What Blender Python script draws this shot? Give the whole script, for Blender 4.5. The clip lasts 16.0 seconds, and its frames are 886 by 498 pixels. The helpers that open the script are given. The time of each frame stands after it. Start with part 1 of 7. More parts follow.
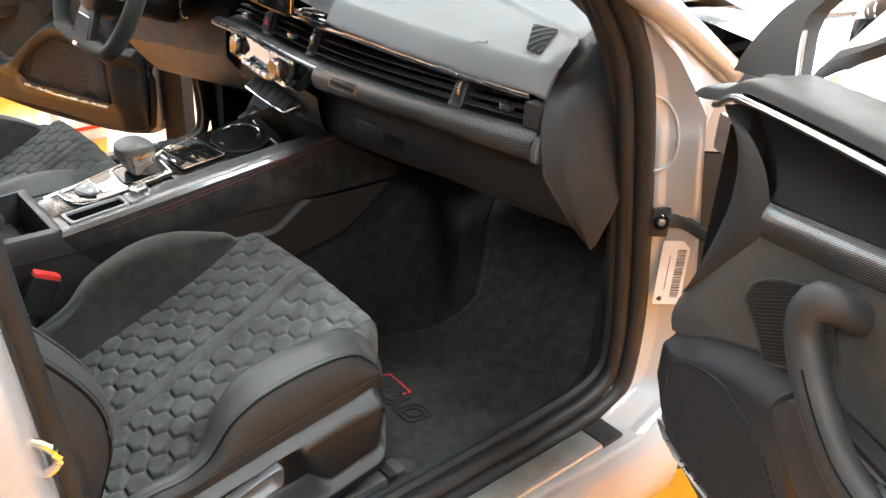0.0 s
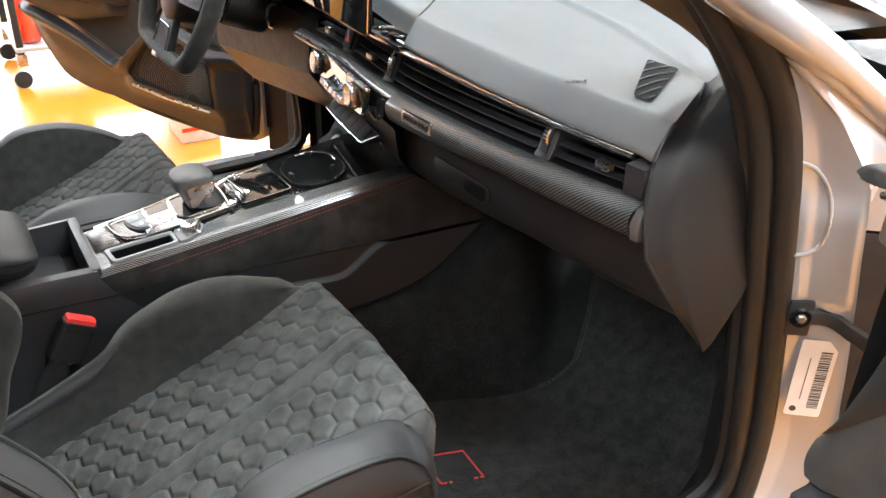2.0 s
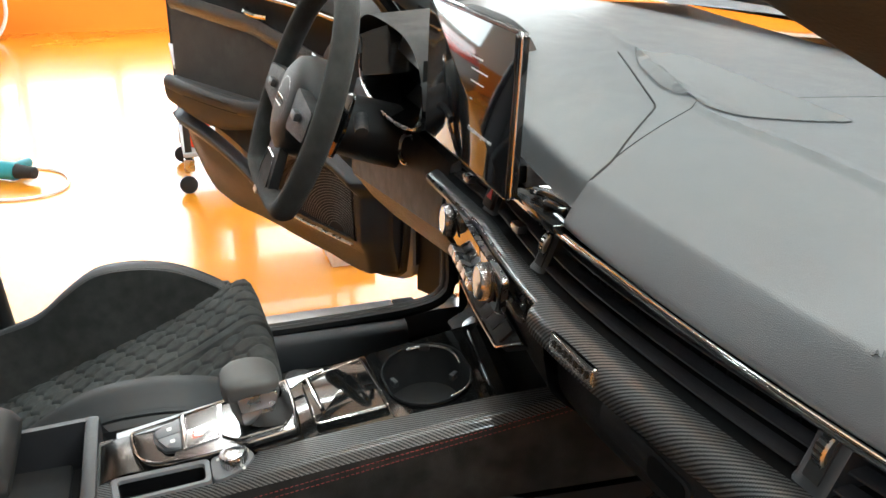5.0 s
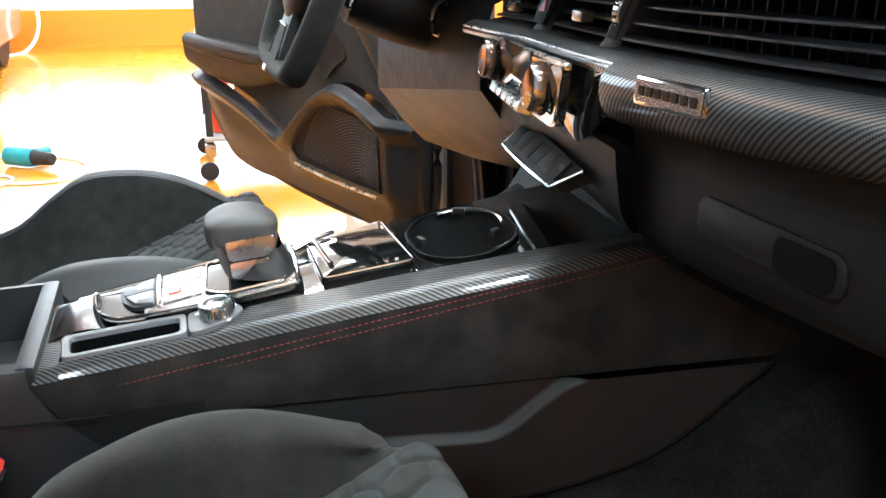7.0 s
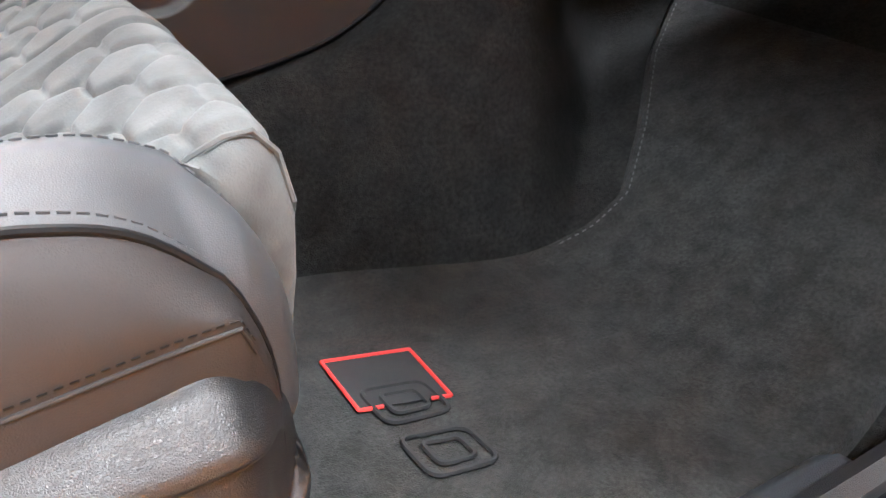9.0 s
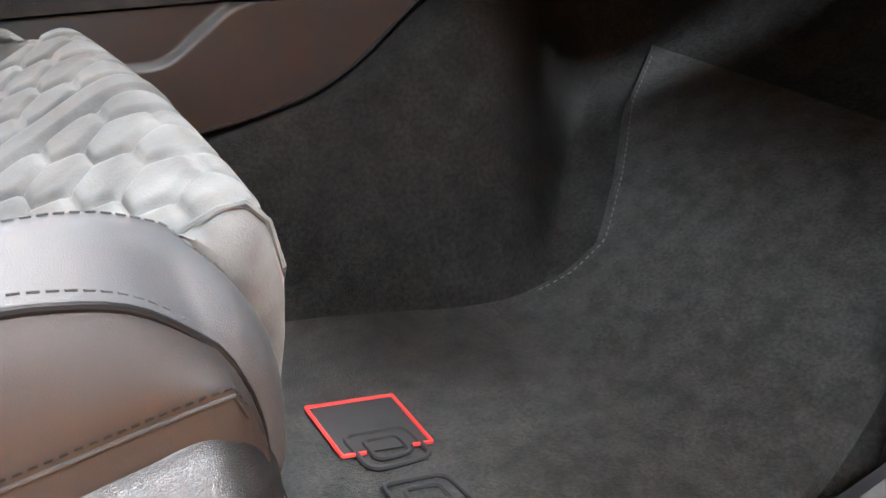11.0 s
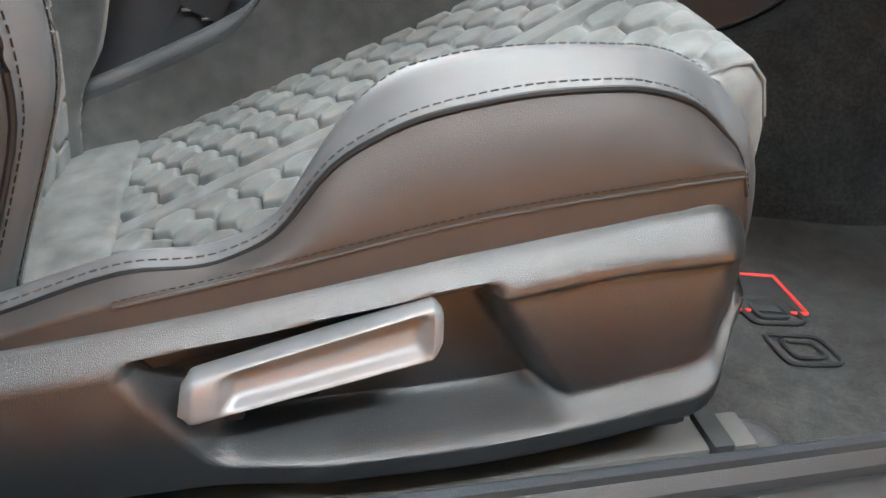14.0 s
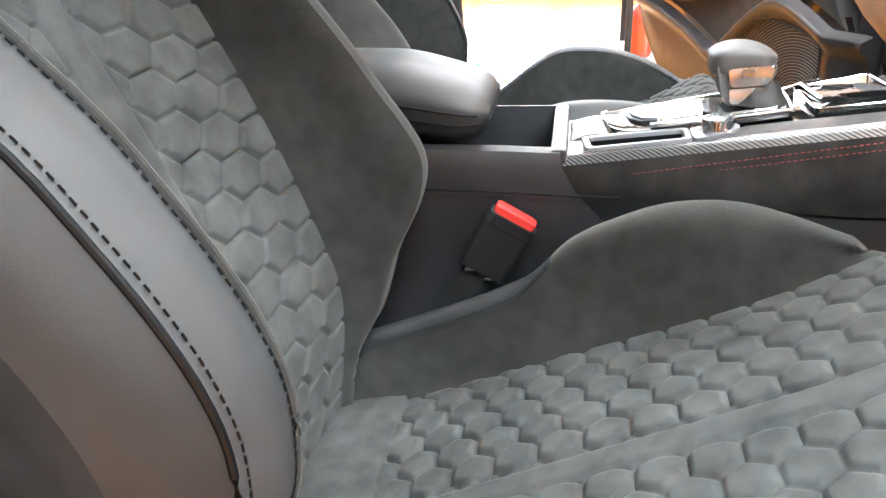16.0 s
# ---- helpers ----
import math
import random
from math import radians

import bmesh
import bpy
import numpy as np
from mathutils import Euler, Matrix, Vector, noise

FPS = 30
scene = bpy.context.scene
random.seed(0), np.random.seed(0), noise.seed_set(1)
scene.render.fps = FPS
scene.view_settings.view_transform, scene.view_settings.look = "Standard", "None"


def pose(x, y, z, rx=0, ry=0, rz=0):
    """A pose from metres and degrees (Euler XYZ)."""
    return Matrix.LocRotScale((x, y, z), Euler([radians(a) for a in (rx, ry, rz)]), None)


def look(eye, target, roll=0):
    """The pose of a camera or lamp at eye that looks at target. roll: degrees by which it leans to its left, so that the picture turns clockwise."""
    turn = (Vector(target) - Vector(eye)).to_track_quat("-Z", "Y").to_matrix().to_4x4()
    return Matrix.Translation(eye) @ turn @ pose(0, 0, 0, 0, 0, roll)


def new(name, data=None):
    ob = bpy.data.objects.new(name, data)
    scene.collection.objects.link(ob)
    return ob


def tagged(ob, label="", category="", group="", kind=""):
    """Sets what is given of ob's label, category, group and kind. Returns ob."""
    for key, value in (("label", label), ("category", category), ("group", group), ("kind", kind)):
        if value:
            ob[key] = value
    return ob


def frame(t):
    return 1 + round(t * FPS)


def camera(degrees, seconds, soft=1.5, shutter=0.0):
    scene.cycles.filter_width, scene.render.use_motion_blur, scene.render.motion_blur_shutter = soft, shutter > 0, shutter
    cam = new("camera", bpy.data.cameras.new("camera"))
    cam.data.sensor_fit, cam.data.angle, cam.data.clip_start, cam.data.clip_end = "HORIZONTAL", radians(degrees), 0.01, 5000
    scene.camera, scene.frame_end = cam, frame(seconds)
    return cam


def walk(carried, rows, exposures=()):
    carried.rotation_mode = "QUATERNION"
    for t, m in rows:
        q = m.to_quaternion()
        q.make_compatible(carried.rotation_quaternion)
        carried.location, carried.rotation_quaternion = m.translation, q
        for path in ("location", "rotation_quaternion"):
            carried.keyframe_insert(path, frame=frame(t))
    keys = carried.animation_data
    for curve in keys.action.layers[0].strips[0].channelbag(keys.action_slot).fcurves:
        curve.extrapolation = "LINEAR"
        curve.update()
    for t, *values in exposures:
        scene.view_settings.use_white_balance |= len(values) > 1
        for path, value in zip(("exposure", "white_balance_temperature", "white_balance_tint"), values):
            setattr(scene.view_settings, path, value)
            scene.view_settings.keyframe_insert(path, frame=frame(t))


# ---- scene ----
cam = camera(53.3, 16.0)
PATH = [
    (0, (1.4017, -0.3996, 1.268), (0.095, 0.7744, 0.312), 3.4),
    (0.5, (1.3719, -0.3546, 1.264), (0.0194, 0.7656, 0.307), 3.6),
    (1, (1.3332, -0.2924, 1.263), (-0.0699, 0.7604, 0.302), 3.1),
    (1.5, (1.2894, -0.2306, 1.258), (-0.1503, 0.7622, 0.289), 2.6),
    (2, (1.2499, -0.1834, 1.253), (-0.2282, 0.7355, 0.267), 2),
    (2.5, (1.2082, -0.1451, 1.25), (-0.3163, 0.6738, 0.248), 0.8),
    (3, (1.1361, -0.0929, 1.243), (-0.4299, 0.6676, 0.258), 0.9),
    (3.5, (1.0599, -0.0322, 1.224), (-0.541, 0.6984, 0.272), 2.1),
    (4, (0.9705, 0.0111, 1.209), (-0.6769, 0.6909, 0.302), 2.2),
    (4.2, (0.9398, 0.0239, 1.207), (-0.7274, 0.69, 0.327), 1.9),
    (6.3, (0.75, 0.111, 1.027), (-1.056, 0.591, 0.314), 0.1),
    (6.5, (0.745, 0.108, 0.995), (-1.061, 0.59, 0.283), 0.2),
    (7, (0.742, 0.097, 0.915), (-1.058, 0.627, 0.222), 0.7),
    (7.5, (0.762, 0.093, 0.83), (-1.004, 0.744, 0.152), 1.8),
    (8, (0.807, 0.099, 0.766), (-0.903, 0.857, 0.058), 1.4),
    (8.5, (0.8349, 0.1133, 0.724), (-0.7643, 0.9807, -0.107), 1.2),
    (9, (0.858, 0.1286, 0.695), (-0.6103, 1.0696, -0.284), 1.5),
    (9.2, (0.868, 0.1306, 0.691), (-0.562, 1.085, -0.332), 1.7),
    (11.3, (0.8687, 0.1173, 0.728), (-0.6275, 1.0939, -0.17), 2.2),
    (11.5, (0.8733, 0.1056, 0.733), (-0.6705, 1.0226, -0.148), 1.9),
    (12, (0.8928, 0.0679, 0.744), (-0.7542, 0.7921, -0.128), 1.4),
    (12.5, (0.9259, 0.0256, 0.75), (-0.7822, 0.5396, -0.154), 0.8),
    (13, (0.9539, -0.0171, 0.742), (-0.7699, 0.3769, -0.192), 1.6),
    (13.5, (0.9795, -0.0465, 0.73), (-0.7349, 0.3091, -0.236), 2.1),
    (14, (1.0075, -0.0489, 0.726), (-0.682, 0.3218, -0.278), 2),
    (14.5, (1.0138, -0.0386, 0.737), (-0.6719, 0.3709, -0.258), 2.2),
    (15, (0.9807, -0.0204, 0.768), (-0.7607, 0.3536, -0.141), 2.2),
    (15.1, (0.9753, -0.0238, 0.77), (-0.7895, 0.3319, -0.101), 1.8),
    (15.5, (0.9404, -0.0205, 0.798), (-0.8771, 0.0697, -0.032), 0.7),
    (16, (0.8873, -0.0261, 0.838), (-0.931, -0.3036, 0.053), -1),
]
EXPOSURES = [(0.0, -0.20, 5700, -2), (2.5, -0.30, 5700, 0), (4.2, -1.02, 5700, -2), (6.3, -0.93, 5950, -6), (6.7, -0.80, 5900, -6), (7.1, -0.15, 5250, -2), (7.6, 0.98, 5500, 3), (8.0, 1.27, 5700, 8), (9.0, 1.13, 5700, 8), (11.3, 1.28, 5800, 8), (12.0, 1.25, 5850, 6), (13.0, 0.96, 5650, 2), (15.1, 0.97, 5650, 1), (15.6, 0.70, 5600, 1), (16.0, 0.55, 5600, 1)]
walk(cam, [(t, look(eye, target, roll)) for t, eye, target, roll in PATH], EXPOSURES)
POWER = 95.0
SKY = 9.0
WHEEL_Y = 0.265

# ---- light ----
world = bpy.data.worlds.new("world")
scene.world = world
world.use_nodes = True
wn = world.node_tree.nodes
wn["Background"].inputs[0].default_value = (0.9, 0.95, 1.0, 1)
wn["Background"].inputs[1].default_value = 0.25

# ---- materials ----
MATS = {}


def mat(name, col, rough=0.5, metal=0.0, coat=0.0, var=0.25, scale=40.0, bump=0.1, bscale=300.0, sheen=0.0, stain=0.25, spec=0.5, emit=0.0, ecol=None):
    m = bpy.data.materials.new(name)
    m.use_nodes = True
    nt = m.node_tree
    N, L = nt.nodes, nt.links
    b = N["Principled BSDF"]
    b.inputs["Roughness"].default_value = rough
    b.inputs["Metallic"].default_value = metal
    b.inputs["Coat Weight"].default_value = coat
    b.inputs["Coat Roughness"].default_value = 0.04
    b.inputs["Specular IOR Level"].default_value = spec
    if sheen:
        b.inputs["Sheen Weight"].default_value = sheen
        b.inputs["Sheen Roughness"].default_value = 0.5
    tc = N.new("ShaderNodeTexCoord")
    if var > 0:
        n1 = N.new("ShaderNodeTexNoise")
        n1.inputs["Scale"].default_value = scale
        n1.inputs["Detail"].default_value = 6
        n2 = N.new("ShaderNodeTexNoise")
        n2.inputs["Scale"].default_value = scale * 0.14
        n2.inputs["Detail"].default_value = 3
        L.new(tc.outputs["Object"], n1.inputs["Vector"])
        L.new(tc.outputs["Object"], n2.inputs["Vector"])
        r1 = N.new("ShaderNodeMapRange")
        r1.inputs[1].default_value, r1.inputs[2].default_value = 0.3, 0.7
        r1.inputs[3].default_value, r1.inputs[4].default_value = 1 - var, 1 + var
        r2 = N.new("ShaderNodeMapRange")
        r2.inputs[1].default_value, r2.inputs[2].default_value = 0.3, 0.7
        r2.inputs[3].default_value, r2.inputs[4].default_value = 1 - stain, 1 + stain
        L.new(n1.outputs["Fac"], r1.inputs[0])
        L.new(n2.outputs["Fac"], r2.inputs[0])
        mu = N.new("ShaderNodeMath")
        mu.operation = "MULTIPLY"
        L.new(r1.outputs[0], mu.inputs[0])
        L.new(r2.outputs[0], mu.inputs[1])
        mx = N.new("ShaderNodeVectorMath")
        mx.operation = "SCALE"
        mx.inputs[0].default_value = col
        L.new(mu.outputs[0], mx.inputs["Scale"])
        L.new(mx.outputs[0], b.inputs["Base Color"])
        rr = N.new("ShaderNodeMapRange")
        rr.inputs[1].default_value, rr.inputs[2].default_value = 0.3, 0.7
        rr.inputs[3].default_value, rr.inputs[4].default_value = max(0.02, rough * 0.88), min(1, rough * 1.1)
        L.new(n1.outputs["Fac"], rr.inputs[0])
        L.new(rr.outputs[0], b.inputs["Roughness"])
    else:
        b.inputs["Base Color"].default_value = (*col, 1)
    if bump > 0:
        n3 = N.new("ShaderNodeTexNoise")
        n3.inputs["Scale"].default_value = bscale
        n3.inputs["Detail"].default_value = 4
        L.new(tc.outputs["Object"], n3.inputs["Vector"])
        bp = N.new("ShaderNodeBump")
        bp.inputs["Strength"].default_value = bump
        bp.inputs["Distance"].default_value = 0.002
        L.new(n3.outputs["Fac"], bp.inputs["Height"])
        L.new(bp.outputs[0], b.inputs["Normal"])
    if emit:
        b.inputs["Emission Color"].default_value = (*(ecol or col), 1)
        b.inputs["Emission Strength"].default_value = emit
    MATS[name] = m
    return m


def grained(name, col, rough, cell=0.0016, depth=0.35, var=0.12, coat=0.0, spec=0.5, stain=0.12):
    """Leather or moulded plastic with a cellular grain."""
    m = mat(name, col, rough, var=var, scale=25, bump=0, coat=coat, stain=stain, spec=spec)
    N, L = m.node_tree.nodes, m.node_tree.links
    tc = N.new("ShaderNodeTexCoord")
    v = N.new("ShaderNodeTexVoronoi")
    v.inputs["Scale"].default_value = 1 / cell
    v.feature = "DISTANCE_TO_EDGE"
    n = N.new("ShaderNodeTexNoise")
    n.inputs["Scale"].default_value = 70
    L.new(tc.outputs["Object"], v.inputs["Vector"])
    L.new(tc.outputs["Object"], n.inputs["Vector"])
    a = N.new("ShaderNodeMath")
    a.operation = "MULTIPLY_ADD"
    a.inputs[1].default_value = 0.6
    L.new(n.outputs["Fac"], a.inputs[0])
    L.new(v.outputs["Distance"], a.inputs[2])
    bp = N.new("ShaderNodeBump")
    bp.inputs["Strength"].default_value = depth
    bp.inputs["Distance"].default_value = 0.001
    L.new(a.outputs[0], bp.inputs["Height"])
    L.new(bp.outputs[0], N["Principled BSDF"].inputs["Normal"])
    return m


def carbon_weave(name, cell=0.0010):
    """Clear-coated 2 x 2 twill."""
    m = mat(name, (0.02, 0.02, 0.02), 0.35, coat=0.45, var=0, bump=0)
    N, L = m.node_tree.nodes, m.node_tree.links
    b = N["Principled BSDF"]
    tc = N.new("ShaderNodeTexCoord")
    sp = N.new("ShaderNodeSeparateXYZ")
    L.new(tc.outputs["UV"], sp.inputs[0])

    def math_node(op, a, c=None):
        nd = N.new("ShaderNodeMath")
        nd.operation = op
        for k, val in enumerate((a, c)):
            if val is None:
                continue
            if isinstance(val, (int, float)):
                nd.inputs[k].default_value = val
            else:
                L.new(val, nd.inputs[k])
        return nd.outputs[0]

    u = math_node("MULTIPLY", sp.outputs["X"], 0.80 / cell)
    w = math_node("MULTIPLY", sp.outputs["Y"], 1 / cell)
    s = math_node("SUBTRACT", math_node("FLOOR", u), math_node("FLOOR", w))
    tw = math_node("LESS_THAN", math_node("MODULO", math_node("ADD", s, 4000), 4), 2)
    mx = N.new("ShaderNodeMix")
    mx.data_type = "RGBA"
    L.new(tw, mx.inputs[0])
    mx.inputs[6].default_value = (0.0025, 0.0025, 0.003, 1)
    mx.inputs[7].default_value = (0.105, 0.105, 0.107, 1)
    L.new(mx.outputs[2], b.inputs["Base Color"])
    rr = N.new("ShaderNodeMapRange")
    rr.inputs[3].default_value, rr.inputs[4].default_value = 0.55, 0.3
    L.new(tw, rr.inputs[0])
    L.new(rr.outputs[0], b.inputs["Roughness"])
    b.inputs["Metallic"].default_value = 0.3
    return m


SUEDE = mat("suede", (0.0275, 0.0268, 0.0255), 0.95, var=0.32, scale=48, bump=0.4, bscale=900, sheen=0.14, stain=0.30, spec=0.2)
SUEDE_SIDE = mat("console_suede", (0.024, 0.0215, 0.020), 1.0, var=0.45, scale=34, bump=0.4, bscale=900, sheen=0.08, stain=0.45, spec=0.12)
SUEDE_HEX = mat("quilted_suede", (0.046, 0.0475, 0.0465), 0.95, var=0.40, scale=42, bump=0.22, bscale=900, sheen=0.06, stain=0.25, spec=0.2)
LEATHER = grained("leather", (0.0150, 0.0132, 0.0130), 0.56, 0.0012, 0.16, spec=0.28)
LEATHER_SOFT = grained("smooth_leather", (0.0300, 0.0310, 0.0330), 0.56, 0.0011, 0.14, spec=0.42)
LEATHER_BAND = grained("black_leather_band", (0.026, 0.027, 0.029), 0.55, 0.0012, 0.2, spec=0.35)
LEATHER_DARK = grained("black_leather", (0.016, 0.016, 0.017), 0.55, 0.0013, 0.2)
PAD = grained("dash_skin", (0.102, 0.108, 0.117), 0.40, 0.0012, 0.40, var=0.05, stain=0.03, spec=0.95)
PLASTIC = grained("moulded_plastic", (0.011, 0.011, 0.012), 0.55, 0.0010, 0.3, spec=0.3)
FRAME_GREY = grained("grey_tray_frame", (0.15, 0.15, 0.16), 0.42, 0.0010, 0.2)
PLASTIC_GREY = grained("grey_plastic", (0.024, 0.024, 0.027), 0.38, 0.0010, 0.3, spec=0.4)
SPEAKER = grained("speaker_mesh", (0.085, 0.087, 0.090), 0.6, 0.0026, 1.0)
DARKCHROME = mat("smoked_chrome", (0.085, 0.078, 0.074), 0.24, metal=1, var=0, bump=0)
TRIMLINE = mat("satin_trim", (0.62, 0.62, 0.63), 0.26, metal=1, var=0, bump=0)
KNOB = grained("grey_knob_leather", (0.060, 0.057, 0.055), 0.55, 0.0012, 0.2)
MARK = mat("embossed_mark", (0.075, 0.078, 0.083), 0.5, var=0, bump=0)
DARK = mat("deep_black_trim", (0.004, 0.004, 0.0045), 0.5, var=0.1, bump=0.05, spec=0.15)
MATTE = mat("matte_black", (0.010, 0.010, 0.011), 0.75, var=0.15, bump=0.05)
GLOSS = mat("piano_black", (0.006, 0.006, 0.006), 0.08, coat=0.8, var=0, bump=0)
CARBON = carbon_weave("carbon_fibre")
CHROME = mat("chrome", (0.80, 0.80, 0.80), 0.10, metal=1, var=0.04, scale=90, bump=0)
SATIN = mat("satin_metal", (0.52, 0.52, 0.53), 0.28, metal=1, var=0.06, scale=60, bump=0.02)
RUBBER = mat("rubber", (0.011, 0.011, 0.0115), 0.55, var=0.2, scale=30, bump=0.05, spec=0.32)
PAINT = mat("grey_car_paint", (0.25, 0.247, 0.258), 0.18, coat=1.0, var=0, bump=0)
CARPET = mat("carpet", (0.0175, 0.0175, 0.017), 1.0, var=0.45, scale=260, bump=0.9, bscale=700, stain=0.25, spec=0.1)
MAT_PILE = mat("velour_mat", (0.028, 0.0280, 0.0272), 1.0, var=0.35, scale=320, bump=0.9, bscale=800, stain=0.35, sheen=0.04, spec=0.1)
SILLGREY = grained("sill_plastic", (0.027, 0.030, 0.035), 0.45, 0.0012, 0.5)
RED = mat("red_plastic", (0.60, 0.040, 0.036), 0.35, var=0.08, bump=0)
STITCH_RED = mat("red_thread", (0.23, 0.030, 0.028), 0.8, var=0.2, scale=900, bump=0)
STITCH_DARK = mat("dark_thread", (0.019, 0.019, 0.021), 0.8, var=0.2, scale=900, bump=0)
STITCH = mat("grey_thread", (0.075, 0.075, 0.08), 0.8, var=0.2, scale=900, bump=0)
FLOOR = mat("orange_epoxy", (0.58, 0.225, 0.012), 0.24, coat=0.35, var=0.10, scale=1.6, bump=0.02, bscale=8, stain=0.10)
WALL_OR = mat("orange_wall_paint", (0.86, 0.30, 0.02), 0.6, var=0.06, scale=2, bump=0.03, bscale=60, stain=0.08)
WALL_WH = mat("white_wall_paint", (0.82, 0.82, 0.80), 0.7, var=0.04, scale=2, bump=0.03, bscale=60, stain=0.05)
LAMP = mat("lamp_diffuser", (1, 1, 1), 0.5, var=0, bump=0, emit=26.0, ecol=(1.0, 0.98, 0.95))
# dark grey for the two unseen walls, to hold back bounced light
WALL_LOW_BOUNCE = mat("low_bounce_wall", (0.16, 0.16, 0.155), 0.7, var=0.05, scale=2, bump=0.03, bscale=60, stain=0.08)
SEAT_PLASTIC = grained("seat_plastic", (0.0085, 0.0090, 0.0100), 0.42, 0.0010, 0.38, spec=0.52)
RAIL = mat("zinc_rail", (0.07, 0.068, 0.065), 0.5, var=0.08, bump=0.02)
LEVER = mat("satin_lever", (0.085, 0.087, 0.092), 0.42, metal=0.15, var=0.06, scale=60, bump=0.02)
SCUFF = mat("brushed_scuff_plate", (0.72, 0.72, 0.72), 0.42, metal=1, var=0.05, scale=80, bump=0.03)
DIALMETAL = mat("dial_metal", (0.36, 0.36, 0.37), 0.25, metal=1, var=0.05, bump=0)
SKYGLOW = mat("daylight", (1, 1, 1), 0.9, var=0, bump=0, emit=SKY, ecol=(0.93, 0.97, 1.0))
WHITE = mat("white_plastic", (0.75, 0.74, 0.72), 0.4, var=0.06, bump=0)
PAPER = mat("label_paper", (0.52, 0.49, 0.47), 0.6, var=0.04, bump=0)
INK = mat("black_ink", (0.02, 0.02, 0.02), 0.6, var=0, bump=0)
TEAL = mat("teal_plastic", (0.02, 0.20, 0.24), 0.4, var=0.08, bump=0)
BLUE = mat("light_blue_cloth", (0.25, 0.42, 0.75), 0.9, var=0.12, bump=0.1)
YELLOW = mat("yellow_plastic", (0.85, 0.55, 0.03), 0.4, var=0.05, bump=0)
REDPAINT = mat("red_car_paint", (0.70, 0.06, 0.03), 0.25, coat=1, var=0.03, bump=0)
SCREEN = mat("screen_glass", (0.008, 0.008, 0.010), 0.06, coat=0.5, var=0, bump=0, spec=0.6)
GLOW_W = mat("lit_white_glyph", (0.7, 0.7, 0.7), 0.5, var=0, bump=0, emit=0.55)
HEADLINER = mat("headliner", (0.05, 0.05, 0.05), 0.95, var=0.15, bump=0.2, bscale=600)


def glass(name, tint=(0.95, 0.98, 0.97)):
    m = bpy.data.materials.new(name)
    m.use_nodes = True
    N, L = m.node_tree.nodes, m.node_tree.links
    N.remove(N["Principled BSDF"])
    t = N.new("ShaderNodeBsdfTransparent")
    t.inputs[0].default_value = (*tint, 1)
    g = N.new("ShaderNodeBsdfGlossy")
    g.inputs["Roughness"].default_value = 0.02
    mx = N.new("ShaderNodeMixShader")
    fr = N.new("ShaderNodeFresnel")
    fr.inputs[0].default_value = 1.45
    L.new(fr.outputs[0], mx.inputs[0])
    L.new(t.outputs[0], mx.inputs[1])
    L.new(g.outputs[0], mx.inputs[2])
    L.new(mx.outputs[0], N["Material Output"].inputs[0])
    return m


GLASS = glass("window_glass")

# ---- building helpers ----
FRAMES = {}


def thing(name, label, category, at=(0, 0, 0), group="", kind="", m=None):
    ob = new(name)
    ob.empty_display_size = 0.05
    M = m if m is not None else Matrix.Translation(at)
    ob.matrix_basis = M
    FRAMES[ob.name] = M
    return tagged(ob, label, category, group, kind)


def part(name, bm, material, parent=None, label="", local=False, angle=40, calc=True):
    if calc:
        bmesh.ops.recalc_face_normals(bm, faces=bm.faces)
    M = FRAMES.get(parent.name) if parent else None
    if M is not None and not local:
        bm.transform(M.inverted())
    me = bpy.data.meshes.new(name)
    bm.to_mesh(me)
    bm.free()
    me.materials.append(material)
    me.polygons.foreach_set("use_smooth", [True] * len(me.polygons))
    me.set_sharp_from_angle(angle=radians(angle))
    ob = new(name, me)
    if parent:
        ob.parent = parent
        FRAMES[ob.name] = M
    if label:
        ob["label"] = label
    return ob


def weave(ob, rows):
    """Lays the cloth of a carbon part: its points come in so many rows; distances along and across are its UV."""
    me = ob.data
    n = len(me.vertices) // rows
    co = [v.co for v in me.vertices]
    along = [0.0]
    for i in range(1, rows):
        along.append(along[-1] + (co[i * n + n // 2] - co[(i - 1) * n + n // 2]).length)
    across = [0.0]
    m = (rows // 2) * n
    for j in range(1, n):
        across.append(across[-1] + (co[m + j] - co[m + j - 1]).length)
    layer = me.uv_layers.new(name="cloth")
    for lp in me.loops:
        layer.data[lp.index].uv = (along[lp.vertex_index // n], across[lp.vertex_index % n])
    return ob


def solo(name, bm, material, label, category, group="", kind="", angle=40):
    return tagged(part(name, bm, material, None, label, angle=angle), label, category, group, kind)


def box(c, s, bev=0.0, rot=None, seg=2, bm=None):
    bm2 = bmesh.new()
    bmesh.ops.create_cube(bm2, size=1)
    bmesh.ops.scale(bm2, vec=Vector(s), verts=bm2.verts)
    if bev:
        bmesh.ops.bevel(bm2, geom=list(bm2.edges), offset=bev, segments=seg, profile=0.6, affect="EDGES")
    M = Matrix.Translation(c)
    if rot:
        M = M @ Euler([radians(a) for a in rot]).to_matrix().to_4x4()
    bm2.transform(M)
    return merge(bm, bm2)


def merge(bm, other):
    if bm is None:
        return other
    me = bpy.data.meshes.new("tmp")
    other.to_mesh(me)
    other.free()
    bm.from_mesh(me)
    bpy.data.meshes.remove(me)
    return bm


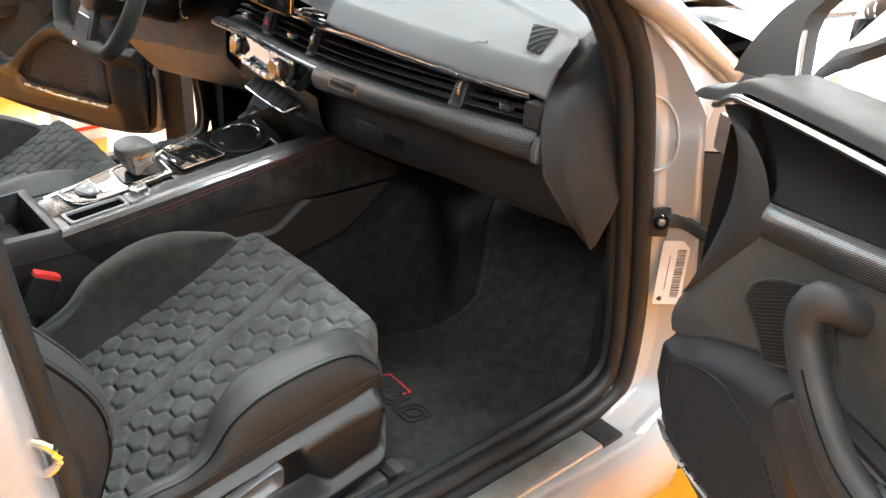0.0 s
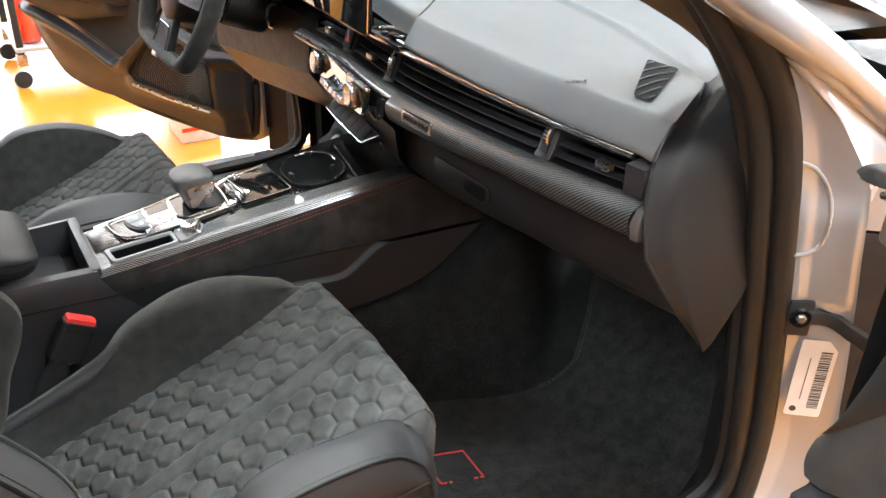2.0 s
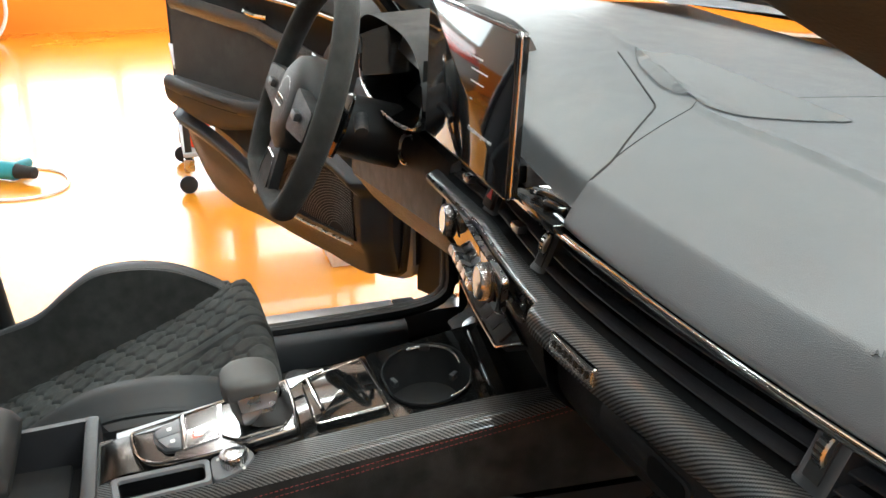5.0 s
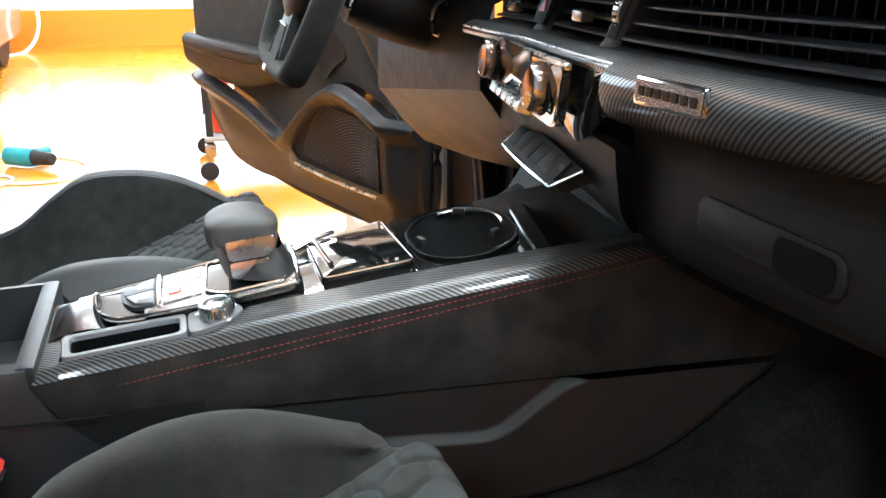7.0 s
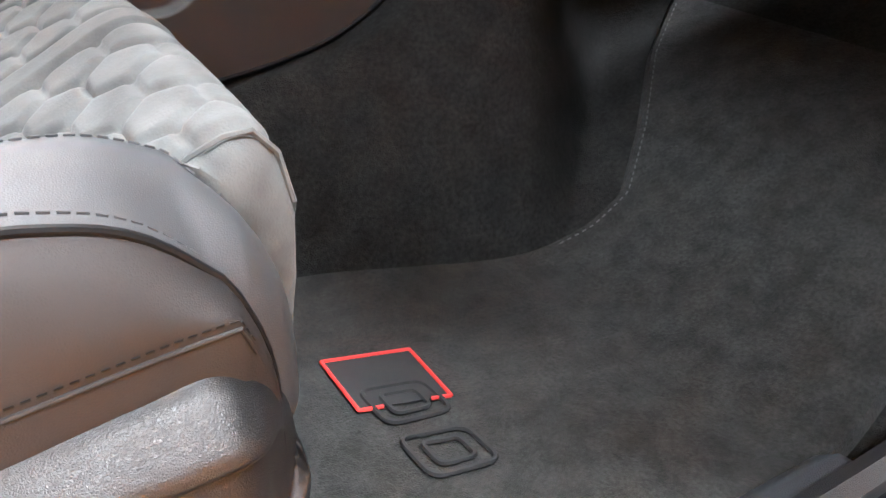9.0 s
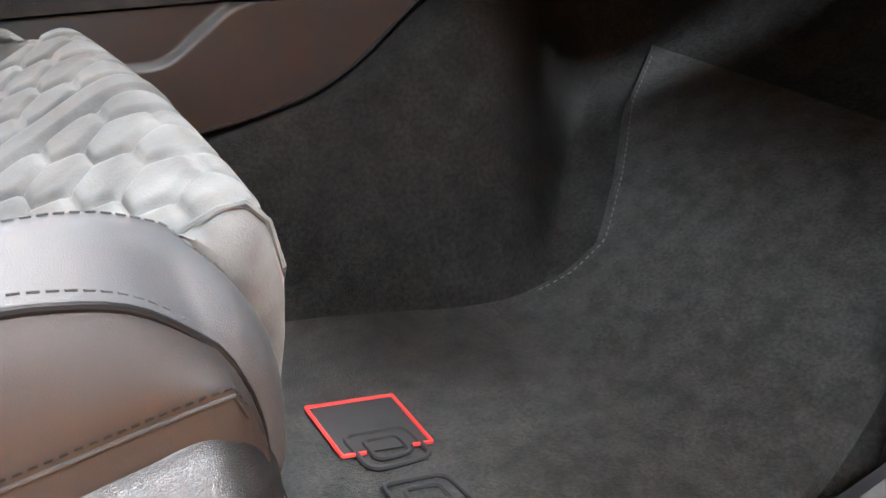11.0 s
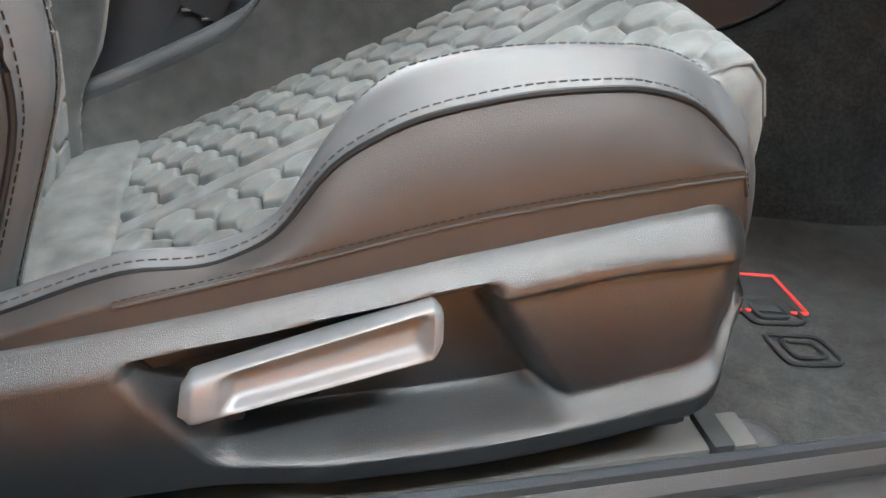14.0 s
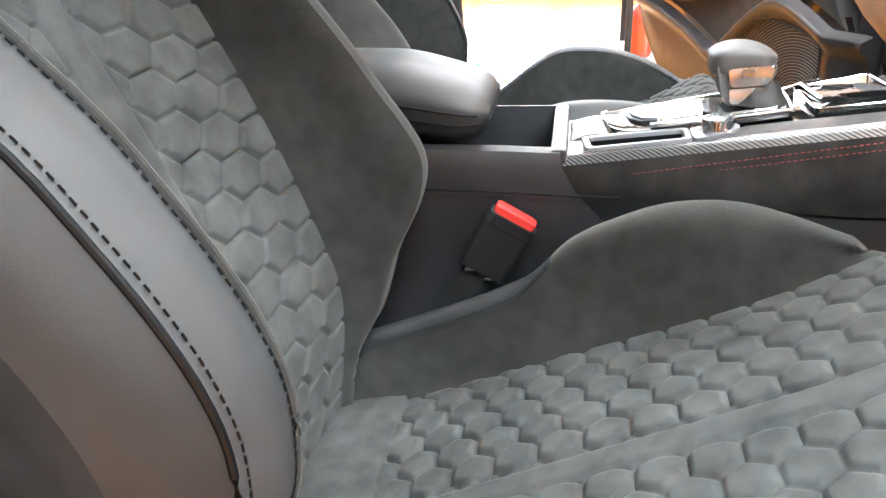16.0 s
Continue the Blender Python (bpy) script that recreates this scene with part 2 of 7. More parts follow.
def grid(fn, nu, nv, cu=False, cv=False, bm=None):
    """A sheet of nu x nv points fn(u, v), u and v from 0 to 1."""
    bm = bm or bmesh.new()
    vs = [[bm.verts.new(fn(i / (nu - (0 if cu else 1)), j / (nv - (0 if cv else 1)))) for j in range(nv)] for i in range(nu)]
    for i in range(nu - (0 if cu else 1)):
        for j in range(nv - (0 if cv else 1)):
            a, b2, c, d = vs[i][j], vs[(i + 1) % nu][j], vs[(i + 1) % nu][(j + 1) % nv], vs[i][(j + 1) % nv]
            try:
                bm.faces.new((a, b2, c, d))
            except ValueError:
                pass
    return bm


def loft(rings, closed=True, caps=True, bm=None):
    bm = bm or bmesh.new()
    vs = [[bm.verts.new(p) for p in r] for r in rings]
    n = len(vs[0])
    for i in range(len(vs) - 1):
        for j in range(n if closed else n - 1):
            bm.faces.new((vs[i][j], vs[i][(j + 1) % n], vs[i + 1][(j + 1) % n], vs[i + 1][j]))
    if caps and closed:
        bm.faces.new(vs[0][::-1])
        bm.faces.new(vs[-1])
    return bm


def smooth_path(pts, n):
    """n points along a Catmull-Rom curve through pts, at even steps."""
    P = [Vector(p) for p in pts]
    P = [P[0] * 2 - P[1]] + P + [P[-1] * 2 - P[-2]]
    out = []
    for i in range(1, len(P) - 2):
        for k in range(24):
            t = k / 24
            a, b2, c, d = P[i - 1], P[i], P[i + 1], P[i + 2]
            out.append(0.5 * (2 * b2 + (c - a) * t + (2 * a - 5 * b2 + 4 * c - d) * t * t + (3 * b2 - a - 3 * c + d) * t ** 3))
    out.append(P[-2])
    acc = [0.0]
    for a, b2 in zip(out, out[1:]):
        acc.append(acc[-1] + (b2 - a).length)
    res = []
    j = 0
    for k in range(n):
        s = acc[-1] * k / (n - 1)
        while j < len(acc) - 2 and acc[j + 1] < s:
            j += 1
        f = (s - acc[j]) / max(1e-9, acc[j + 1] - acc[j])
        res.append(out[j].lerp(out[j + 1], min(1, max(0, f))))
    return res


def tube(pts, r, seg=10, n=None, flat=1.0, up=(0, 0, 1), bm=None, caps=True):
    """A round (or flattened) bar along a smooth path; r a radius or a list of them."""
    P = smooth_path(pts, n) if n else [Vector(p) for p in pts]
    rings = []
    for i, p in enumerate(P):
        d = (P[min(i + 1, len(P) - 1)] - P[max(i - 1, 0)]).normalized()
        side = d.cross(Vector(up))
        side = side.normalized() if side.length > 1e-4 else d.orthogonal().normalized()
        nn = side.cross(d).normalized()
        rad = r if not isinstance(r, (list, tuple)) else r[0] + (r[1] - r[0]) * i / (len(P) - 1)
        rings.append([p + side * math.cos(a) * rad + nn * math.sin(a) * rad * flat for a in (2 * math.pi * k / seg for k in range(seg))])
    return loft(rings, True, caps, bm)


def ring(c, R, r, axis=(0, 0, 1), seg=40, sub=10, bm=None):
    q = Vector((0, 0, 1)).rotation_difference(Vector(axis)).to_matrix()
    c = Vector(c)
    return grid(lambda u, v: c + q @ Vector(((R + r * math.cos(6.28318 * v)) * math.cos(6.28318 * u), (R + r * math.cos(6.28318 * v)) * math.sin(6.28318 * u), r * math.sin(6.28318 * v))), seg, sub, True, True, bm)


def turned(profile, c, axis=(0, 0, 1), seg=32, bm=None):
    """A body of revolution: profile of (radius, height) along the axis from c."""
    q = Vector((0, 0, 1)).rotation_difference(Vector(axis)).to_matrix()
    c = Vector(c)
    rings = [[c + q @ Vector((max(r, 1e-4) * math.cos(a), max(r, 1e-4) * math.sin(a), h)) for a in (2 * math.pi * k / seg for k in range(seg))] for r, h in profile]
    return loft(rings, True, True, bm)


def plate(outline, place, thick, bev=0.0, bm=None, seg=2):
    """A flat piece: a 2D outline, raised by place(u, v, h) with h from 0 to thick."""
    b2 = bmesh.new()
    lo = [b2.verts.new((u, v, 0)) for u, v in outline]
    hi = [b2.verts.new((u, v, thick)) for u, v in outline]
    n = len(lo)
    b2.faces.new(lo[::-1])
    top = b2.faces.new(hi)
    for i in range(n):
        b2.faces.new((lo[i], lo[(i + 1) % n], hi[(i + 1) % n], hi[i]))
    if bev:
        bmesh.ops.bevel(b2, geom=list(top.edges), offset=bev, segments=seg, profile=0.6, affect="EDGES")
    for v in b2.verts:
        v.co = Vector(place(*v.co))
    return merge(bm, b2)


def rounded(x0, y0, x1, y1, r, n=5):
    out = []
    for cx, cy, a0 in ((x1 - r, y1 - r, 0), (x0 + r, y1 - r, 90), (x0 + r, y0 + r, 180), (x1 - r, y0 + r, 270)):
        for k in range(n + 1):
            a = radians(a0 + 90 * k / n)
            out.append((cx + r * math.cos(a), cy + r * math.sin(a)))
    return out


def round_corners(pts, r, n=4):
    """Rounds the corners of a polygon."""
    out = []
    m = len(pts)
    for i in range(m):
        p, a, b2 = Vector(pts[i]), Vector(pts[i - 1]), Vector(pts[(i + 1) % m])
        da, db = a - p, b2 - p
        ra = min(r, da.length * 0.45)
        rb = min(r, db.length * 0.45)
        s, e = p + da.normalized() * ra, p + db.normalized() * rb
        for k in range(n + 1):
            t = k / n
            out.append(tuple(s * (1 - t) ** 2 + p * 2 * t * (1 - t) + e * t * t))
    return out


def tab(table, x):
    return float(np.interp(x, [a for a, _ in table], [b2 for _, b2 in table]))


def smooth_tab(table):
    """A smooth function through (x, y) pairs."""
    xs = np.array([a for a, _ in table])
    ys = np.array([b2 for _, b2 in table])
    m = np.gradient(ys, xs)

    def f(x):
        x = min(max(x, xs[0]), xs[-1])
        i = int(min(max(np.searchsorted(xs, x) - 1, 0), len(xs) - 2))
        h = xs[i + 1] - xs[i]
        t = (x - xs[i]) / h
        return float((2 * t ** 3 - 3 * t ** 2 + 1) * ys[i] + (t ** 3 - 2 * t ** 2 + t) * h * m[i] + (-2 * t ** 3 + 3 * t ** 2) * ys[i + 1] + (t ** 3 - t ** 2) * h * m[i + 1])
    return f


def sstep(a, b2, x):
    t = min(1, max(0, (x - a) / (b2 - a)))
    return t * t * (3 - 2 * t)


def hex_pad(x, y, pitch, depth, soft):
    """Height of a quilted hexagon field, hexagons pitch wide along y."""
    R = pitch / math.sqrt(3)
    best = None
    q = round(x / (1.5 * R))
    for dq in (-1, 0, 1):
        cx = (q + dq) * 1.5 * R
        off = pitch / 2 if (q + dq) % 2 else 0
        cy = round((y - off) / pitch) * pitch + off
        d2 = (x - cx) ** 2 + (y - cy) ** 2
        if best is None or d2 < best[0]:
            best = (d2, x - cx, y - cy)
    _, px, py = best
    d = pitch / 2 - max(abs(py), abs(py) * 0.5 + abs(px) * 0.8660254)
    k = min(1, max(0, d / soft))
    return depth * (1 - (1 - k) ** 2.4)


def dashes(path, length, gap, r, lift=None, bm=None):
    """Stitches: short fat threads along a path of points."""
    bm = bm or bmesh.new()
    P = [Vector(p) for p in path]
    acc = 0.0
    i = 0
    pos = 0.0
    seglen = [(b2 - a).length for a, b2 in zip(P, P[1:])]
    total = sum(seglen)

    def at(s):
        k = 0
        while k < len(seglen) - 1 and s > seglen[k]:
            s -= seglen[k]
            k += 1
        return P[k].lerp(P[k + 1], min(1, s / max(seglen[k], 1e-9)))
    while pos + length < total:
        a, b2 = at(pos), at(pos + length)
        d = (b2 - a).normalized()
        s = d.orthogonal().normalized()
        t = d.cross(s)
        for q in (s, t):
            pass
        ra = [bm.verts.new(a + s * r * math.cos(w) + t * r * math.sin(w)) for w in (0, 1.5708, 3.1416, 4.7124)]
        rb = [bm.verts.new(b2 + s * r * math.cos(w) + t * r * math.sin(w)) for w in (0, 1.5708, 3.1416, 4.7124)]
        for k in range(4):
            bm.faces.new((ra[k], ra[(k + 1) % 4], rb[(k + 1) % 4], rb[k]))
        bm.faces.new(ra[::-1])
        bm.faces.new(rb)
        pos += length + gap
    return bm


def letters(name, text, size, M, material, parent, depth=0.0006, spacing=1.0, label=""):
    cu = bpy.data.curves.new(name, "FONT")
    cu.body, cu.size, cu.extrude, cu.space_character = text, size, depth, spacing
    cu.align_x, cu.align_y = "CENTER", "CENTER"
    tmp = bpy.data.objects.new(name, cu)
    scene.collection.objects.link(tmp)
    dg = bpy.context.evaluated_depsgraph_get()
    me = bpy.data.meshes.new_from_object(tmp.evaluated_get(dg))
    bpy.data.objects.remove(tmp)
    bm = bmesh.new()
    bm.from_mesh(me)
    bpy.data.meshes.remove(me)
    bm.transform(M)
    return part(name, bm, material, parent, label, calc=False)

# ---- workshop ----
X0, X1, Y0, Y1, H = -6.6, 4.4, -5.0, 6.5, 3.6
solo("floor", box(((X0 + X1) / 2, (Y0 + Y1) / 2, -0.1), (X1 - X0 + 0.6, Y1 - Y0 + 0.6, 0.2)), FLOOR, "glossy orange epoxy workshop floor", "floor", kind="structure")
for nm, c, s in (("wall_west", (X0 - 0.1, (Y0 + Y1) / 2), (0.2, Y1 - Y0)), ("wall_east", (X1 + 0.1, (Y0 + Y1) / 2), (0.2, Y1 - Y0)),
                 ("wall_south", ((X0 + X1) / 2, Y0 - 0.1), (X1 - X0 + 0.4, 0.2)), ("wall_north", ((X0 + X1) / 2, Y1 + 0.1), (X1 - X0 + 0.4, 0.2))):
    solo(nm, box((*c, H / 2), (*s, H)), WALL_LOW_BOUNCE if nm in ("wall_east", "wall_south") else WALL_WH, "grey painted workshop wall" if nm in ("wall_east", "wall_south") else "white painted workshop wall", "wall", kind="structure")
    k = -1 if c[0] > 3 or c[1] > 5 else 1
    ew = abs(s[1]) > abs(s[0])
    solo(nm.replace("wall", "wall_dado"), box((c[0] + (k * 0.115 if ew else 0), c[1] + (0 if ew else k * 0.115), 0.34), (0.03 if ew else s[0] - 0.5, s[1] - 0.1 if ew else 0.03, 0.68), 0.004), WALL_OR, "orange painted band along the foot of the wall", "wall", kind="structure")
solo("ceiling", box(((X0 + X1) / 2, (Y0 + Y1) / 2, H + 0.1), (X1 - X0 + 0.4, Y1 - Y0 + 0.4, 0.2)), WALL_WH, "white workshop ceiling", "ceiling", kind="structure")


def big_window(name, c, lx, lz, along, side=1):
    """A wide glazed opening: a glowing pale sky panel in a white frame."""
    t = thing(name, "wide bright workshop window in a white frame", "window", (c[0], c[1], c[2] - lz / 2), kind="structure")
    ux = Vector((0, 1, 0)) if along == "y" else Vector((1, 0, 0))
    nx = Vector((side, 0, 0)) if along == "y" else Vector((0, -1, 0))
    C = Vector(c)
    def slab(du, dz, su, sz, d, off):
        sx = (d, su) if along == "y" else (su, d)
        return box(C + ux * du + nx * off + Vector((0, 0, dz)), (sx[0], sx[1], sz), 0.004)
    part("sky", slab(0, 0, lx, lz, 0.01, 0.012), SKYGLOW, t, "bright overcast daylight")
    for k in range(6):
        part("mullion", slab(-lx / 2 + lx * k / 5, 0, 0.06, lz, 0.05, 0.03), WHITE, t, "white window mullion")
    for dz in (-lz / 2, lz / 2):
        part("frame_rail", slab(0, dz, lx + 0.06, 0.07, 0.06, 0.03), WHITE, t, "white window rail")


big_window("window_1", (X0, 1.45, 2.0), 9.4, 2.1, "y")
# unseen low glowing panel, added so the glossy floor mirrors white
big_window("low_glow_panel", (X0 + 0.13, -1.2, 0.62), 3.4, 0.60, "y")
big_window("window_2", (-0.2, Y1 - 0.13, 1.75), 7.5, 3.3, "x")


def ceiling_light(x, y, lx, ly, power):
    t = thing("ceiling_light", "long white ceiling strip light, switched on", "ceiling light", (x, y, H), "workshop strip lights")
    part("housing", box((x, y, H - 0.04), (lx + 0.04, ly + 0.04, 0.08), 0.01), WHITE, t)
    part("diffuser", box((x, y, H - 0.09), (lx, ly, 0.03), 0.008), LAMP, t, "glowing white diffuser")
    la = bpy.data.lights.new("strip_light", "AREA")
    la.shape, la.size, la.size_y, la.energy, la.color = "RECTANGLE", lx, ly, power, (1.0, 0.97, 0.93)
    lo = new("strip_light", la)
    lo.matrix_basis = Matrix.Translation((x, y, H - 0.12))


for lx, ly in ((-4.4, 0.3), (-1.9, 0.3), (0.3, 0.9), (2.6, 1.3), (-3.0, 4.2), (0.6, 4.4), (2.6, -2.8), (-1.9, -3.0)):
    ceiling_light(lx, ly, 0.28, 2.4, POWER * (3.9 if ly == 1.3 else 2.4 if lx == 2.6 else 0.8))

# ---- car body ----
car = thing("car", "grey painted car body shell with both front doors open", "car", (0, 0.2, 0))
# front edge of the door opening: y over z
SEAL = smooth_tab([(0.36, 0.50), (0.40, 0.585), (0.45, 0.604), (0.593, 0.589), (0.791, 0.549), (0.918, 0.518), (0.975, 0.488), (1.036, 0.438), (1.095, 0.38), (1.19, 0.25), (1.30, 0.05)])
SEAL_PATH = [(-0.62, 1.36), (-0.25, 1.355), (0.05, 1.30), (0.25, 1.19), (0.38, 1.095), (0.45, 1.025), (0.495, 0.965), (0.522, 0.90), (0.549, 0.791), (0.575, 0.66), (0.596, 0.53), (0.601, 0.44), (0.585, 0.405), (0.54, 0.388),
             (0.44, 0.380), (0.19, 0.376), (-0.15, 0.376), (-0.45, 0.385)]


DROP = -0.038


def mirror_pairs(fn):
    for sg in (1, -1):
        before = set(scene.collection.all_objects)
        fn(sg)
        if sg < 0:
            # the car leans a little to its driver's side
            for ob in set(scene.collection.all_objects) - before:
                ob.location.z = DROP


def shell(sg):
    sd = "right" if sg > 0 else "left"
    # sill
    prof = [(0.640, 0.285), (0.655, 0.33), (0.660, 0.366), (0.672, 0.377), (0.705, 0.381), (0.722, 0.374), (0.726, 0.30), (0.64, 0.27)]
    part("sill_trim", loft([[(sg * x, y, z + 0.0 * y) for x, z in prof] for y in np.linspace(-0.9, 0.50, 12)]), SILLGREY, car, "dark grained plastic sill trim")
    prof = [(0.726, 0.30), (0.728, 0.366), (0.745, 0.364), (0.80, 0.360), (0.815, 0.352), (0.838, 0.30), (0.835, 0.23), (0.80, 0.18), (0.73, 0.18)]
    part("sill", loft([[(sg * x, y, z) for x, z in prof] for y in np.linspace(-0.9, 0.66, 12)]), PAINT, car, "grey painted door sill")
    part("scuff_plate", box((sg * 0.772, 0.19, 0.3662), (0.044, 0.62, 0.007), 0.002), SCUFF, car, "brushed metal scuff plate")
    part("scuff_end", box((sg * 0.772, 0.525, 0.3655), (0.046, 0.045, 0.009), 0.003), MATTE, car, "black scuff plate end cap")
    # seals round the opening
    pts = [(sg * 0.718, y, z) for y, z in SEAL_PATH]
    part("door_seal", tube(pts, 0.013, 10, 120, up=(1, 0, 0)), RUBBER, car, "black rubber door seal")
    pts = [(sg * 0.734, y + 0.020 * (1 if z > 0.5 else 0.7), z + (0.0 if z > 0.5 else -0.016)) for y, z in (SEAL_PATH if sg > 0 else SEAL_PATH[:12])]
    part("outer_seal", tube(pts, 0.015, 10, 120, up=(1, 0, 0)), RUBBER, car, "black rubber outer door seal")
    pts = [(sg * 0.698, y + 0.002, z + (0.0 if z > 0.5 else 0.005)) for y, z in SEAL_PATH]
    part("seal_lip", tube(pts, 0.012, 8, 120, up=(1, 0, 0)), PLASTIC, car, "black trim lip inside the door seal")

    # hinge pillar and the painted jamb
    def jamb(u, v):
        z = 0.30 + 0.98 * v
        y = SEAL(z)
        u = u * tab([(0.3, 0.75), (0.45, 0.60), (0.88, 0.57), (0.95, 0.43), (1.0, 0.31), (1.1, 0.24), (1.3, 0.2)], z)
        up = sstep(0.93, 1.10, z)
        k = tab([(0, 0), (0.12, 0.012), (0.3, 0.045), (0.55, 0.075), (0.8, 0.12), (1.0, 0.17)], u) * (1 - 0.30 * up)
        x = tab([(0, 0.716), (0.12, 0.738), (0.3, 0.752), (0.55, 0.785), (0.8, 0.815), (1, 0.835)], u)
        x = 0.716 + (x - 0.716) * (1 - 0.45 * up)
        low = sstep(0.42, 0.30, z)
        bulge = 0.004 * sstep(0.70, 0.74, z) * sstep(0.87, 0.84, z) * sstep(0.15, 0.25, u) * sstep(0.62, 0.52, u)
        bulge += 0.006 * sstep(0.55, 0.62, u) * sstep(0.80, 0.72, u)
        return (sg * (x + bulge), y + k - 0.02 * low - bulge, z)
    part("hinge_pillar", grid(jamb, 48, 84), PAINT, car, "glossy grey painted hinge pillar with pressings")
    ridge = [Vector(jamb(a, (z - 0.30) / 0.98)) for a, z in ((0.18, 0.906), (0.36, 0.905), (0.53, 0.893), (0.63, 0.868), (0.65, 0.835), (0.58, 0.806), (0.42, 0.794), (0.21, 0.792))]
    part("pressed_edge", tube(smooth_path(ridge, 40), 0.0026, 8), PAINT, car, "pressed edge in the painted pillar")
    # matte black block standing for the shade in the gap behind the pillar
    part("jamb_gap_shade", loft([[(sg * x, y + SEAL(0.6) - 0.59, z) for x, y in ((0.72, 0.63), (0.80, 0.72), (0.82, 0.80), (0.70, 0.80), (0.66, 0.70))] for z in (0.2, 0.6, 0.80)]), MATTE, car)
    part("jamb_top", loft([[(sg * x, y + SEAL(0.6) - 0.59, z) for x, y in ((0.72, 0.63), (0.80, 0.72), (0.82, 0.80), (0.70, 0.80), (0.66, 0.70))] for z in (0.804, 0.90)]), PAINT, car, "grey painted panel behind the pillar")

    # windscreen pillar: inner cover and painted outside
    def pil(xo, yo, zo, r1, r2, material, nm, lab):
        P = [(sg * (0.690 + xo), 0.60 + yo, 0.93 + zo), (sg * (0.682 + xo), 0.47 + yo, 1.035 + zo), (sg * (0.662 + xo), 0.28 + yo, 1.137 + zo), (sg * (0.625 + xo), 0.03 + yo, 1.268 + zo), (sg * (0.57 + xo), -0.2 + yo, 1.355 + zo)]
        part(nm, tube(P, r1, 14, 30, flat=r2, up=(1, 0, 0)), material, car, lab)
    pil(-0.015, 0.012, 0.012, 0.036, 1.15, HEADLINER, "pillar_cover", "dark fabric windscreen pillar cover")
    if sg < 0:
        pil(0.060, 0.075, 0.040, 0.040, 0.9, PAINT, "windscreen_pillar", "grey painted windscreen pillar")
    else:
        beam = smooth_path([(0.752, 0.70, 0.915), (0.75, 0.594, 0.980), (0.75, 0.516, 1.026), (0.742, 0.40, 1.09), (0.722, 0.20, 1.20), (0.685, -0.05, 1.30), (0.63, -0.20, 1.36)], 40)
        part("windscreen_pillar", tube(beam, 0.021, 12, flat=1.2, up=(1, 0, 0)), PAINT, car, "grey painted windscreen pillar")
        rim = [Vector(jamb(1, (z - 0.30) / 0.98)) for z in np.linspace(0.86, 1.20, 40)]
        part("pillar_web", loft([[a.lerp(b2, k / 5) for k in range(6)] for a, b2 in zip(rim, beam[:26:1] + [beam[25]] * 14)], False, False), PAINT, car, "bright painted web between the pillars")
    # centre pillar
    def cp(u, v):
        z = 0.36 + 1.0 * v
        a = 2 * math.pi * u
        return (sg * (0.762 - 0.10 * max(0, v - 0.5) + 0.060 * math.cos(a)), -0.315 - 0.09 * v + 0.085 * math.sin(a), z)
    part("centre_pillar", grid(cp, 24, 14, True), PAINT, car, "grey painted centre pillar")
    part("pillar_seal", tube([(sg * (0.728 - 0.10 * max(0, v - 0.5)), -0.222 - 0.09 * v, 0.38 + 1.0 * v) for v in np.linspace(0, 1, 8)], 0.017, 10, up=(1, 0, 0)), RUBBER, car, "black rubber seal on the centre pillar")
    part("pillar_lip", tube([(sg * (0.752 - 0.10 * max(0, v - 0.5)), -0.236 - 0.09 * v, 0.38 + 1.0 * v) for v in np.linspace(0, 1, 8)], 0.010, 8, up=(1, 0, 0)), RUBBER, car)
    lp = [(sg * 0.768, -0.312, 0.778), (sg * 0.788, -0.280, 0.778), (sg * 0.796, -0.266, 0.768), (sg * 0.796, -0.264, 0.752), (sg * 0.788, -0.276, 0.742), (sg * 0.768, -0.308, 0.742)]
    part("striker_plate", box((sg * 0.776, -0.296, 0.758), (0.040, 0.006, 0.062), 0.003, (0, 0, sg * 30)), PAINT, car)
    part("door_striker", tube(lp, 0.0040, 8, 30), CHROME, car, "bright metal door striker loop")
    # outside: fender, rear quarter
    def fender(u, v):
        y = 0.78 + 1.25 * u
        z = 0.40 + 0.55 * v - 0.12 * u * v
        arch = 0.0
        return (sg * (0.845 + 0.06 * math.sin(math.pi * min(1, v * 1.1)) - 0.10 * u * u - 0.05 * v ** 4), y, z)
    part("fender", grid(fender, 20, 16), PAINT, car, "grey painted front wing")
    part("wing_top", grid(lambda u, v: (sg * (0.62 + 0.195 * v), 0.70 + 1.32 * u, 0.975 + 0.005 * v - 0.13 * u - 0.02 * v * v), 16, 8), PAINT, car, "grey painted wing top")
    def quarter(u, v):
        y = -0.44 - 1.7 * u
        z = 0.25 + 0.72 * v
        return (sg * (0.83 + 0.06 * math.sin(math.pi * v) - 0.12 * u * u), y, z)
    part("rear_side", grid(quarter, 16, 14), PAINT, car, "grey painted rear side panel")
    gl = part("rear_side_glass", grid(lambda u, v: (sg * (0.80 - 0.17 * v), -0.5 - 1.2 * u + 0.2 * v * u, 0.97 + 0.38 * v), 10, 8), GLASS, car, "clear side window glass")
    gl.visible_shadow = False


